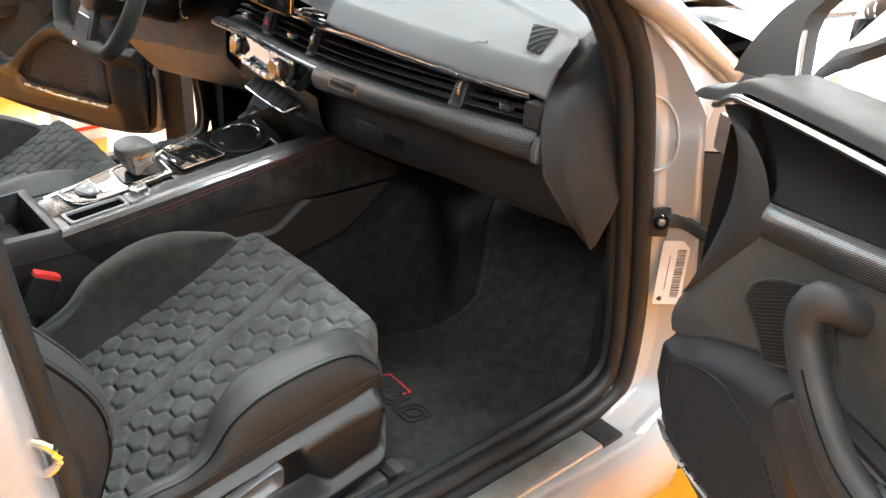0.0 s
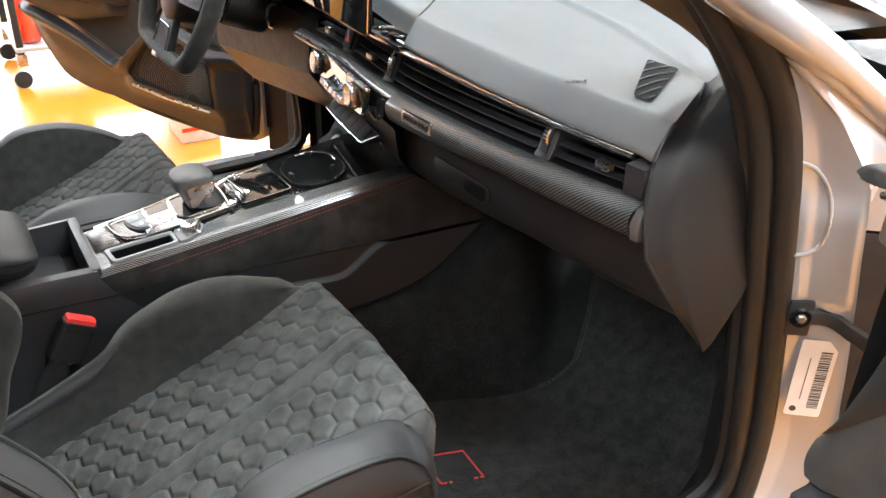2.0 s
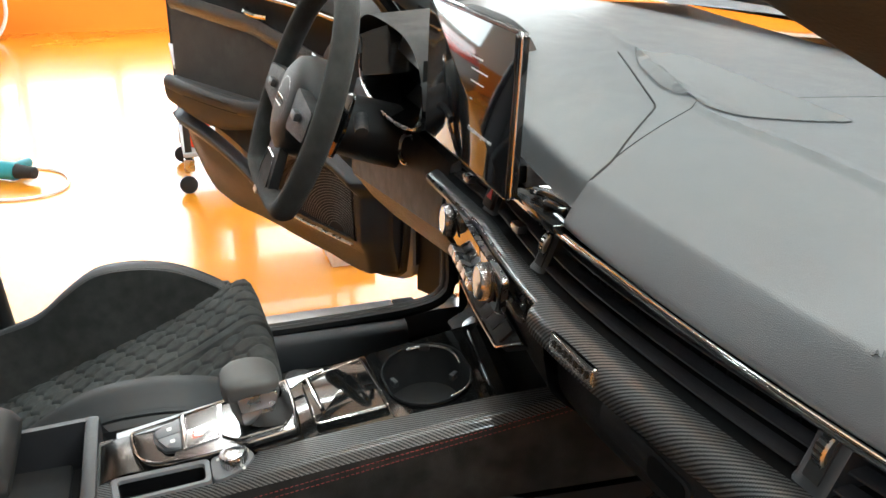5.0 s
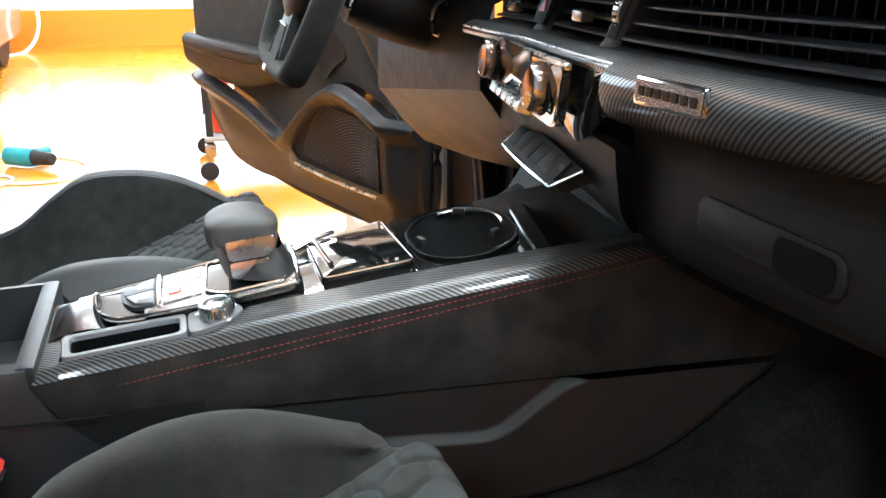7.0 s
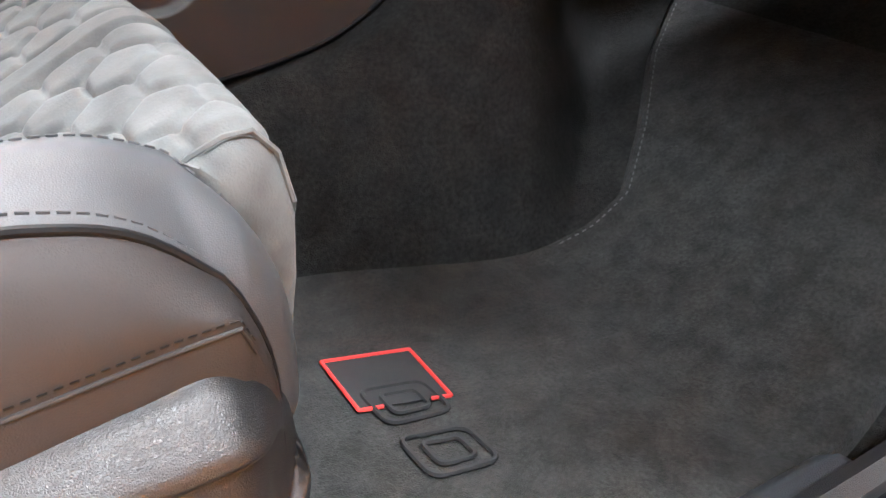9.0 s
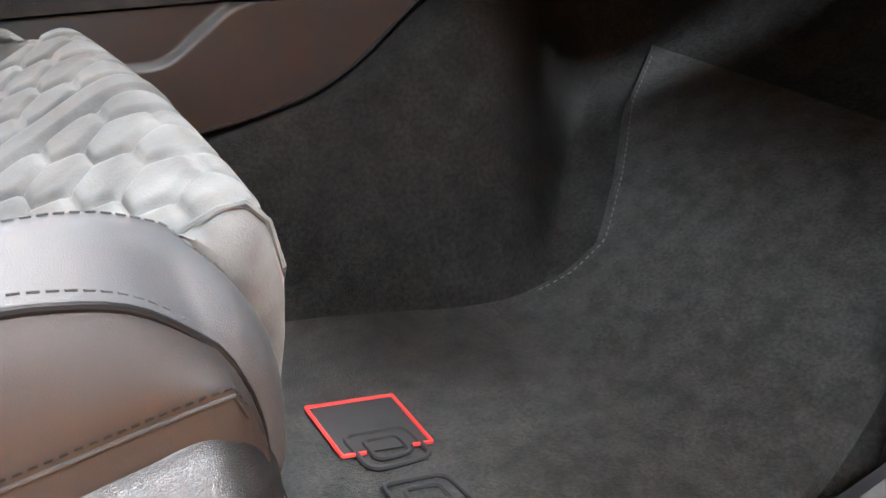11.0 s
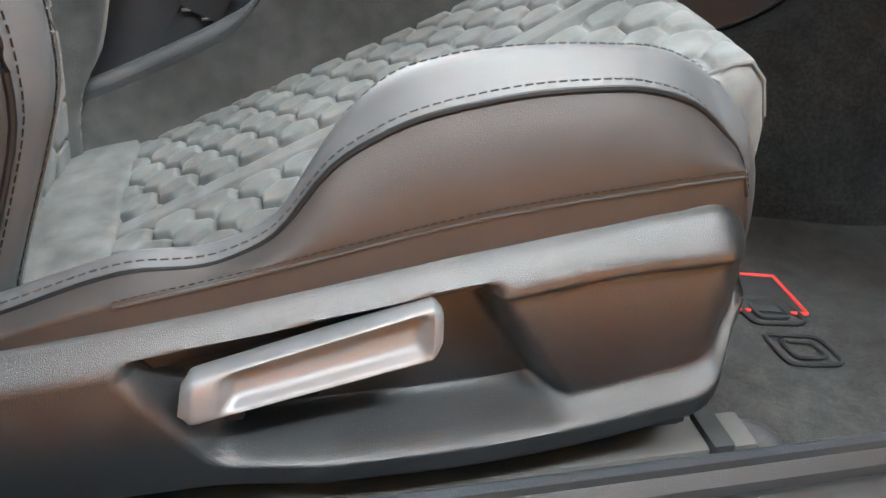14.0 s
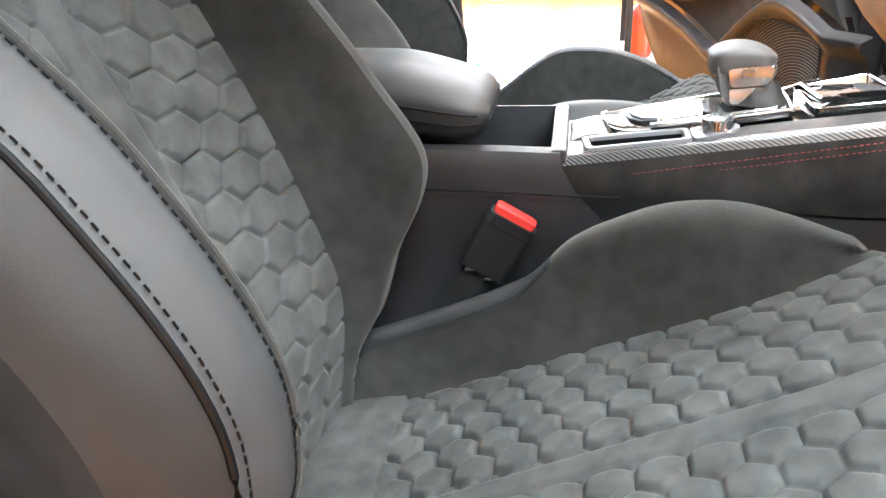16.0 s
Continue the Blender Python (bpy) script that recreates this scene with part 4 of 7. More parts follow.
    def cover_x(y, z):
        zt, zb = top(y), bot(y)
        d, e = zt - z, z - zb
        x = 0.243 + 0.021 * sstep(-0.004, 0.024, d) - 0.006 * sstep(0.04, 0.13, d)
        # deep hollow for the lever
        le = -0.118 + 0.62 * max(0, 0.440 - z)
        rt = 0.052 + 0.55 * max(0, 0.470 - z)
        hol = sstep(le - 0.016, le + 0.008, y) * sstep(rt + 0.016, rt - 0.004, y) * sstep(0.016, 0.023, d) * sstep(0.020, 0.034, e)
        # shallow flat in front of it
        flat = sstep(rt + 0.002, rt + 0.014, y) * sstep(0.026, 0.033, d) * sstep(0.018, 0.030, e) * sstep(0.212, 0.196, y)
        x -= 0.036 * hol + 0.007 * flat
        # rim along the lower edge
        x += 0.010 * sstep(0.034, 0.020, e) * sstep(-0.10, -0.02, y)
        x -= 0.050 * sstep(0.17, 0.222, y) ** 2
        x -= 0.005 * sstep(0.007, 0, d) + 0.007 * sstep(0.008, 0, e)
        return x

    def cover(u, v):
        y = -0.36 + 0.58 * (1 - (1 - u) ** 1.25)
        zt, zb = top(y), bot(y)
        z = zb + (zt - zb) * v
        return W(cover_x(y, z), y + 0.09 * max(0.0, y - 0.05), z)
    cv = part("side_cover", grid(cover, 200, 100), SEAT_PLASTIC, t, "grained dark grey plastic side cover", angle=50)
    slot = [(-0.062, 0.395), (-0.060, 0.388), (-0.032, 0.392), (-0.028, 0.396), (-0.030, 0.402), (-0.056, 0.402)]
    part("cover_slot", plate(slot, lambda a, b2, h: W(0.2275 + h, a, b2), 0.0025), DARK, cv, "small black slot")
    part("lever_pivot", box(W(0.240, -0.078, 0.405), (0.030, 0.012, 0.010), 0.003), MATTE, cv)

    # height lever
    def lever(u, v):
        y0, y1 = -0.104, 0.034
        y = y0 + (y1 - y0) * u
        zc = 0.4245 + (0.457 - 0.4245) * u
        hh = 0.0145 + 0.003 * u
        a = 2 * math.pi * v
        sx, sz = math.cos(a), math.sin(a)
        px = math.copysign(abs(sx) ** 0.5, sx) * 0.010
        pz = math.copysign(abs(sz) ** 0.5, sz) * hh
        end = min(sstep(0, 0.05, u), sstep(1, 0.965, u))
        scoop = 0.012 * sstep(0.13, 0.22, u) * sstep(0.97, 0.90, u) * sstep(0.95, 0.45, abs(pz) / hh) * (1 if sx > 0 else 0)
        return W(0.262 + px * (0.5 + 0.5 * end) - scoop, y + 0.12 * pz * (1 - u), zc + pz * (0.6 + 0.4 * end))
    lv = grid(lever, 50, 40, False, True)
    for e in (0, 1):
        ctr = lv.verts.new(sum((lever(e, k / 40) for k in range(40)), Vector()) / 40)
        ringv = [lv.verts.new(lever(e, k / 40)) for k in range(40)]
        for k in range(40):
            lv.faces.new((ringv[k], ringv[(k + 1) % 40], ctr))
    bmesh.ops.remove_doubles(lv, verts=lv.verts, dist=0.00005)
    part("height_lever", lv, LEVER, t, "satin grey height adjusting lever")
    # frame under the cushion
    part("seat_base", box(W(0, 0.02, 0.333), (0.43, 0.40, 0.036), 0.008), MATTE, t, "black seat base")
    for dx in (-0.19, 0.225):
        part("seat_rail", box(W(dx, 0.0, 0.309), (0.035, 0.52, 0.026), 0.004), RAIL if dx > 0 else MATTE, t, "steel seat rail")
    part("rail_end", box(W(0.228, 0.232, 0.313), (0.038, 0.016, 0.030), 0.003), MATTE, t, "dark plastic rail end cap")

    # backrest
    O, tilt = Vector((0, -0.185, 0.36)), radians(22)
    UP, FW = Vector((0, -math.sin(tilt), math.cos(tilt))), Vector((0, math.cos(tilt), math.sin(tilt)))

    def Bk(dx, u, n):
        p = O + UP * u + FW * n
        return W(dx, p.y, p.z)

    def bquilt(a, b2):
        u = -0.07 + 0.64 * b2
        dx = -0.172 + 0.344 * a
        strip = sstep(0.0185, 0.0155, abs(dx))
        h = hex_pad((abs(dx) - 0.056) / 1.72, u - 0.264, 0.0329, 0.0046, 0.0046) * (1 - strip) + strip * 0.0052
        h -= 0.0035 * math.exp(-((abs(dx) - 0.018) / 0.0016) ** 2)
        return Bk(dx, u, h - 0.012 * (1 - (dx / 0.172) ** 2) + 0.020 * math.sin(math.pi * min(1, max(0, u / 0.5))) - 0.060 * sstep(0.17, -0.04, u))
    part("backrest", grid(bquilt, 230, 400), SUEDE_HEX, t, "grey honeycomb-quilted suede backrest", angle=80)
    US = [-0.03 + 0.66 * k / 59 for k in range(60)]

    def bsect(u, side=1):
        b2 = BOLSTER(u) if sg < 0 else BOLSTER_OUT(u) if side > 0 else BOLSTER_IN(u)
        w = 0.02 * sstep(0.42, 0.62, u)
        lo = sstep(0.07, -0.03, u)
        return {"foot": (0.166, -0.004 + 0.020 * math.sin(math.pi * min(1, max(0, u / 0.5))) - 0.060 * sstep(0.17, -0.04, u)), "in1": (0.173, 0.50 * b2 + 0.006), "in2": (0.178, 0.86 * b2 + 0.004), "st": (0.184 - 0.4 * w, b2), "b1": (0.199 - 0.6 * w, b2 + 0.002), "b2": (0.211 - w, b2 - 0.004),
                "pp": (0.225 - w, b2 - 0.0145), "s1": (0.243 - w - 0.008 * lo, b2 - 0.032), "s2": (0.256 - w - 0.012 * lo, b2 - 0.054), "sm": (0.249 - w, min(b2 - 0.078, -0.02)), "lo": (0.215 - w, -0.105)}
    for side in (1, -1):
        def strip_of2(keys, sub=3):
            rows = []
            for u in US:
                S = bsect(u, side)
                P = smooth_path([(S[k][0], 0, S[k][1]) for k in keys], sub * (len(keys) - 1) + 1)
                rows.append([Bk(side * q.x, u, q.z) for q in P])
            return loft(rows, False, False)
        part("back_bolster", strip_of2(("foot", "in1", "in2", "st"), 4), SUEDE, t, "dark suede backrest bolster", angle=80)
        bnd = part("back_band", strip_of2(("st", "b1", "b2", "pp"), 4), LEATHER_SOFT if side > 0 else SUEDE, t, "smooth black leather backrest band" if side > 0 else "dark suede backrest bolster edge", angle=80)
        if side < 0:
            part("back_side_leather", strip_of2(("pp", "s1", "s2", "sm", "lo"), 4), SUEDE, t, "dark suede inner backrest side", angle=80)
            continue
        part("back_side_leather", strip_of2(("pp", "s1", "s2"), 5), LEATHER, t, "grained black leather backrest side", angle=80)
        part("back_side_shell", strip_of2(("s2", "sm", "lo"), 4), MATTE, t, "matt black plastic backrest edge", angle=80)
        part("back_piping", tube([Bk(side * bsect(u)["pp"][0], u, bsect(u)["pp"][1] + 0.0005) for u in US], 0.0022, 8), DARK, bnd, "black leather piping")
        part("back_edge_piping", tube([Bk(side * (bsect(u)["st"][0] - 0.002), u, bsect(u)["st"][1] + 0.001) for u in US], 0.0024, 8), SUEDE, bnd)
        part("back_stitching", dashes([Bk(side * (bsect(u)["st"][0] + 0.004), u, bsect(u)["st"][1] + 0.0018) for u in US], 0.0040, 0.0022, 0.00065), DARK, bnd, "dark stitched seam")
        part("back_outer_stitching", dashes([Bk(side * (bsect(u)["pp"][0] - 0.004), u, bsect(u)["pp"][1] + 0.0055) for u in US], 0.0040, 0.0022, 0.00065), DARK, bnd, "dark stitched seam")
    part("back_shell", grid(lambda a, b2: Bk((-0.235 + 0.47 * a) * (1 - 0.35 * sstep(0.62, 0.85, -0.05 + 0.88 * b2)), -0.05 + 0.88 * b2, -0.108 - 0.03 * math.sin(math.pi * a)), 20, 20), PLASTIC, t, "black plastic backrest shell")

    def head(a, b2):
        an = 2 * math.pi * a
        u = 0.56 + 0.26 * b2
        wd = 0.205 - 0.085 * sstep(0.0, 0.55, b2) - 0.03 * sstep(0.85, 1, b2)
        th = 0.055 - 0.012 * b2 - 0.03 * sstep(0.88, 1, b2)
        ca, sa = math.cos(an), math.sin(an)
        return Bk(math.copysign(abs(ca) ** 0.55, ca) * wd, u, -0.045 + math.copysign(abs(sa) ** 0.7, sa) * th + 0.03 * b2)
    hd = grid(head, 48, 20, True)
    ctr = hd.verts.new(Bk(0, 0.822, -0.015))
    hd.verts.ensure_lookup_table()
    tops = [hd.verts.new(head(k / 48, 1)) for k in range(48)]
    for k in range(48):
        hd.faces.new((tops[k], tops[(k + 1) % 48], ctr))
    bmesh.ops.remove_doubles(hd, verts=hd.verts, dist=0.00005)
    part("headrest", hd, LEATHER_SOFT, t, "black leather integrated headrest", angle=70)
    return t


make_seat(0.371, 1, "black leather and grey suede sports seat with honeycomb quilting")
make_seat(-0.371, -1, "black leather and grey suede driver's sports seat with honeycomb quilting", (-0.063, -0.022))


def buckle(sg):
    t = thing("seat_belt_buckle", "black seat belt buckle with a red release button", "seat belt buckle", (sg * 0.125, -0.10, 0.40), "seat belt buckles")
    d = Vector((0, -0.48, -0.877))
    f = Vector((0, 0.877, -0.48))
    c = Vector((sg * 0.122, -0.074, 0.545))
    M = Matrix((Vector((1, 0, 0)), f, -d)).transposed().to_4x4()
    M.translation = c + d * 0.032
    b2 = plate(rounded(-0.0125, -0.0235, 0.0125, 0.0235, 0.006), lambda u, v, h: M @ Vector((u, v, h - 0.032)), 0.060, 0.003)
    part("housing", b2, PLASTIC, t)
    part("release_button", plate(rounded(-0.0095, -0.0205, 0.0095, 0.0205, 0.004), lambda u, v, h: M @ Vector((u, v, h + 0.0275)), 0.007, 0.002), RED, t, "red release button")
    part("cap_joint", plate(rounded(-0.0130, -0.0240, 0.0130, 0.0240, 0.006), lambda u, v, h: M @ Vector((u, v, h + 0.0165)), 0.0008), DARK, t)
    for v0 in (-0.012, 0.008):
        part("stem_clip", box(M @ Vector((0.0105, v0, -0.034)), (0.003, 0.009, 0.003), 0.0008), SATIN, t, "small bright metal clip")
    part("stem", tube([M @ Vector((0, 0, -0.03)), M @ Vector((0, -0.004, -0.07)), M @ Vector((0, 0.0, -0.14))], 0.017, 10, flat=0.35, up=(1, 0, 0)), MATTE, t, "black webbing stem")


buckle(1)
buckle(-1)

# ---- centre console ----
console = thing("centre_console", "centre console with carbon fibre trim, suede sides and red stitching", "console", (0, 0.1, 0.29))


def cz(y):
    return 0.5955 + 0.165 * y


def chw(y):
    return 0.0955 + 0.10 * max(y, -0.05)


def flat_weave(ob, a=1.0):
    """Lays the cloth of a carbon part by its plan: metres across and along are its UV."""
    me = ob.data
    layer = me.uv_layers.new(name="cloth")
    off = FRAMES[ob.parent.name].translation
    for lp in me.loops:
        co = me.vertices[lp.vertex_index].co + off
        layer.data[lp.index].uv = (co.y, co.x * a - 0.5 * co.z)
    return ob


def side_panel(sg):
    def chx(y):
        return chw(y) if sg > 0 else 0.066 + 0.030 * max(y, -0.05)

    def f(u, v):
        yr = -0.036 + 0.028 * v
        yf = 0.452 + 0.152 * v / 0.87 if v < 0.87 else 0.604 - 0.03 * (v - 0.87) / 0.13
        y = yr + (yf - yr) * u
        zt, zb = cz(-0.022 + 0.477 * u) - 0.008, 0.5485 + 0.022 * y
        return (sg * (chx(y) + 0.001 + 0.004 * math.sin(math.pi * v)), y, zt + (zb - zt) * v)
    p = part("side_panel", grid(f, 60, 24), SUEDE_SIDE, console, "dark suede side panel with red twin stitching", angle=80)
    for drop, y1 in ((0.0, 0.478), (0.0066, 0.484)):
        row = [(sg * (chx(y) + 0.0036), y, 0.5755 + 0.200 * y - drop) for y in np.linspace(-0.012, y1, 90)]
        part("red_seam", dashes(row, 0.0030, 0.0022, 0.00042), STITCH_RED, p, "row of red stitches")

    ledge = smooth_tab([(-0.25, 0.505), (0.285, 0.507), (0.300, 0.5065), (0.326, 0.509), (0.360, 0.533), (0.385, 0.551), (0.400, 0.5560), (0.6, 0.60)])
    seam = smooth_tab([(-0.25, 0.435), (0.25, 0.438), (0.346, 0.446), (0.41, 0.458), (0.46, 0.474), (0.497, 0.496), (0.53, 0.525), (0.570, 0.559)])

    def g(u, v):
        y = -0.02 + 0.590 * u
        zt = 0.5455 + 0.022 * y
        zb = min(seam(y), zt - 0.0005)
        z = zt + (zb - zt) * v
        return (sg * (chx(y) - 0.003 + 0.010 * sstep(ledge(y) + 0.003, ledge(y) - 0.004, z) + 0.002 * v), y, z)
    part("lower_panel", grid(g, 200, 110), LEATHER_DARK, console, "black moulded lower console panel", angle=60)
    rim = [(sg * (chx(y) + 0.0085), y, seam(y) - 0.001) for y in np.linspace(0.22, 0.568, 40)]
    part("panel_joint", tube(rim, 0.0022, 6), DARK, console, "dark joint along the carpet")
    # carbon trim with a crease along its outer edge
    inner = [(-0.0155, 0.0745), (0.094, 0.089), (0.106, 0.0875), (0.130, 0.060), (0.178, 0.0637), (0.271, 0.0746), (0.375, 0.0916), (0.456, 0.110)]

    def c(u, v):
        y = -0.0155 + 0.4715 * u
        x0, x1 = (tab(inner, y) if sg > 0 else 0.052), chx(y) + 0.0005
        x = x0 + (x1 - x0) * v
        d = x1 - x
        return (sg * x, y, cz(y) + 0.0012 - 0.010 * sstep(0.0125, 0.0, d) ** 1.4 - 0.0012 * sstep(0.016, 0.012, d) - 0.004 * sstep(0.003, 0, x - x0))
    flat_weave(part("carbon_trim", grid(c, 100, 40), CARBON, console, "glossy carbon fibre console trim"))
    if sg > 0:
        def rear_carbon(u, v):
            y, x = -0.0335 + 0.0185 * u, -0.043 + 0.1375 * v
            d = 0.0945 - x
            return (x, y, cz(y) + 0.0008 - 0.010 * sstep(0.0125, 0.0, d) ** 1.4)
        flat_weave(part("carbon_rear", grid(rear_carbon, 8, 40), CARBON, console, "carbon fibre strip behind the selector"))


mirror_pairs(side_panel)
# rear part with the storage slot
def rear(u, v):
    P = smooth_path([(0.108, 0, 0.30), (0.098, 0, 0.50), (0.0955, 0, 0.558), (0.0935, 0, 0.562), (0.093, 0, 0.585), (0.088, 0, 0.596), (0.078, 0, 0.598), (0.076, 0, 0.592), (0.075, 0, 0.52)], 31)
    q = P[round(v * 30)]
    yf = tab([(0.30, 0.02), (0.52, 0.02), (0.538, 0.003), (0.559, -0.0190), (0.585, -0.034), (0.60, -0.037)], q.z)
    y = -0.62 + (yf + 0.62) * u
    fl = 1 + 0.06 * sstep(-0.12, -0.015, y)
    return (q.x * fl, y, q.z + 0.03 * (y + 0.02) * (1 if q.z > 0.5 else 0) * 0.3)


for sg in (1, -1):
    part("rear_side", grid(lambda u, v: tuple(a * b2 for a, b2 in zip(rear(u, v), (sg, 1, 1))), 24, 31), PLASTIC_GREY, console, "dark grey moulded console side", angle=50)
for sg in (1, -1):
    part("rear_filler", grid(lambda u, v: (sg * (0.0965 + 0.012 * u), -0.03 + 0.12 * u, 0.30 + 0.268 * v), 6, 6), PLASTIC, console)
for sg in (1, -1):
    part("side_seam", tube([(sg * rear(u, 0.33)[0] + sg * 0.0006, rear(u, 0.33)[1], 0.560) for u in np.linspace(0.05, 1, 12)], 0.0012, 6), DARK, console, "thin dark joint")
part("slot_front", box((0, -0.0375, 0.559), (0.180, 0.016, 0.080), 0.005), PLASTIC_GREY, console, "grey storage slot surround")
part("slot_floor", box((0, -0.20, 0.535), (0.156, 0.32, 0.006)), MATTE, console)
part("slot_step", box((0, -0.115, 0.5425), (0.150, 0.10, 0.012), 0.003), MATTE, console)
arm = thing("armrest", "padded black leather centre armrest lid", "armrest", (0, -0.3, 0.60))
def armpad(u, v):
    a = 2 * math.pi * v
    ca, sa = math.cos(a), math.sin(a)
    k = math.sqrt(max(0.0, 1 - (1 - min(1, u / 0.13)) ** 2)) * sstep(1.02, 0.95, u)
    x = math.copysign(abs(ca) ** 0.55, ca) * 0.082 * (0.80 + 0.20 * k)
    hz = 0.037 - 0.012 * sstep(0.32, 0.0, u) if sa > 0 else 0.036
    z = math.copysign(abs(sa) ** 0.75, sa) * hz * (0.25 + 0.75 * k)
    return (x, -0.105 - 0.35 * u, 0.631 - 0.008 * sstep(0.30, 0.0, u) + z)
ab = grid(armpad, 40, 40, False, True)
ab.faces.new([ab.verts.new(armpad(0, k / 40)) for k in range(40)])
ab.faces.new([ab.verts.new(armpad(1, k / 40)) for k in range(40)])
bmesh.ops.remove_doubles(ab, verts=ab.verts, dist=0.00005)
part("pad", ab, LEATHER_DARK, arm)
for v0 in (0.010, -0.022):
    row = [armpad(u, 0.5 - v0) for u in np.linspace(0.9, 0.03, 24)] + [armpad(u, v0) for u in np.linspace(0.03, 0.9, 24)]
    part("seam", tube(row, 0.0011, 6), DARK, arm, "dark seam round the armrest")
part("hinge_base", box((0, -0.33, 0.598), (0.15, 0.24, 0.022), 0.006), PLASTIC, arm)

# pocket and dial

def on_top(x, y, h=0.0):
    return Vector((x, y, cz(y) + h))


def tplate(outline, thick, bev=0.0, lift=0.0):
    return plate(outline, lambda u, v, h: Vector((u, v, cz(v) + lift + h)), thick, bev)


def between(outer, hole, z0, z1):
    """A flat frame: from an outline to a hole with as many points, with a rolled edge."""
    n = len(outer)
    rows = []
    for k, h in ((0.0, -0.004), (0.0, z0), (0.12, z1), (0.88, z1), (1.0, z0), (1.0, -0.012)):
        rows.append([on_top(a[0] + (b2[0] - a[0]) * k, a[1] + (b2[1] - a[1]) * k, h) for a, b2 in zip(outer, hole)])
    return loft(rows, True, False)


POCKET = round_corners([(0.0425, -0.0095), (0.0735, -0.0060), (0.0835, 0.0765), (0.0565, 0.0765)], 0.006, 6)
TRAY = round_corners([(0.0340, -0.0170), (0.0785, -0.0130), (0.0895, 0.0825), (0.0500, 0.0825)], 0.007, 6)
pk = part("pocket_frame", between(TRAY, POCKET, 0.0025, 0.0040), FRAME_GREY, console, "grey plastic tray frame")
pw = loft([[on_top(a, b2, 0.0) for a, b2 in POCKET], [on_top(0.063 + (a - 0.063) * 0.94, 0.035 + (b2 - 0.035) * 0.97, -0.016) for a, b2 in POCKET]], True, False)
pw.faces.new([pw.verts.new(on_top(0.063 + (a - 0.063) * 0.94, 0.035 + (b2 - 0.035) * 0.97, -0.016)) for a, b2 in POCKET])
part("pocket", pw, DARK, pk, "black narrow tray")
part("dial_base", tplate(round_corners([(0.0500, 0.0832), (0.0897, 0.0832), (0.0915, 0.0960), (0.0840, 0.1180), (0.0660, 0.1290), (0.0530, 0.1180)], 0.008, 5), 0.0065, 0.002, -0.0025), FRAME_GREY, pk, "grey dial base")
DIAL = (0.0705, 0.1065)
dl = part("dial", turned([(0.0135, 0), (0.0135, 0.010), (0.0125, 0.012), (0.0095, 0.0125), (0.0090, 0.010), (0.0, 0.010)], on_top(*DIAL, 0.004), (0, -0.16, 0.98), 36), SATIN, console, "knurled metal rotary dial")
rn = bmesh.new()
for k in range(36):
    a = 2 * math.pi * k / 36
    box(on_top(DIAL[0] + 0.0137 * math.cos(a), DIAL[1] + 0.0137 * math.sin(a), 0.0095), (0.0009, 0.0014, 0.0085), 0, (0, 0, math.degrees(a)), bm=rn)
part("knurl", rn, CHROME, dl)
for dx, dy in ((-0.012, 0.014), (0.015, 0.008), (-0.012, -0.016)):
    part("dial_mark", tplate(rounded(DIAL[0] + dx - 0.0024, DIAL[1] + dy - 0.0016, DIAL[0] + dx + 0.0024, DIAL[1] + dy + 0.0016, 0.0008, 2), 0.0004, 0, 0.0042), WHITE, dl)

# selector surround
part("centre_panel", tplate([(-0.056, -0.012), (0.0335, -0.012), (0.0500, 0.085), (0.0525, 0.128), (0.0600, 0.131), (0.0746, 0.271), (0.0750, 0.2745), (-0.062, 0.2745), (-0.062, 0.2)], 0.0035, 0.001, -0.0055), GLOSS, console, "glossy black centre panel")


def rear_cover(u, v):
    y = -0.0275 + 0.044 * v
    xl, xr = -0.0345 + 0.05 * max(0, y), 0.0345 - 0.10 * max(0, y + 0.005)
    return on_top(xl + (xr - xl) * u, y, -0.001 + 0.0085 * math.sin(math.pi * (0.10 + 0.82 * v)) * (0.55 + 0.45 * math.sin(math.pi * (0.08 + 0.84 * u))))


part("rear_cover", grid(rear_cover, 28, 24), DARKCHROME, console, "smoked chrome rear cover")
RIGHT = smooth_path([(-0.0295, 0.0050, 0), (-0.006, 0.0070, 0), (0.0180, 0.0135, 0), (0.0360, 0.0290, 0), (0.0450, 0.0600, 0), (0.0495, 0.0988, 0), (0.0510, 0.1380, 0), (0.0515, 0.1730, 0)], 40)
LEFT = smooth_path([(-0.0320, 0.0060, 0), (-0.0350, 0.0514, 0), (-0.0400, 0.0900, 0), (-0.0440, 0.1260, 0), (-0.0440, 0.1760, 0)], 40)
part("apron", grid(lambda u, v: on_top(LEFT[round(v * 20)].x * (1 - u) + RIGHT[round(v * 20)].x * u, LEFT[round(v * 20)].y * (1 - u) + RIGHT[round(v * 20)].y * u, 0.004 + 0.003 * math.sin(math.pi * u) * (1 - v)), 16, 21), DARKCHROME, console, "smoked chrome apron")
part("selector_frame", tplate(round_corners([(-0.0345, 0.0560), (0.0400, 0.0480), (0.0500, 0.0990), (0.0515, 0.1740), (-0.0440, 0.1760), (-0.0425, 0.1100)], 0.005), 0.0065, 0.0015, 0.0006), DIALMETAL, console, "satin metal selector surround")
edge = [on_top(p.x, p.y, 0.0072) for p in LEFT[::-1]] + [on_top(p.x, p.y, 0.0072) for p in RIGHT]
part("selector_edge", tube(edge, 0.0017, 8), CHROME, console, "polished chrome edge round the selector")
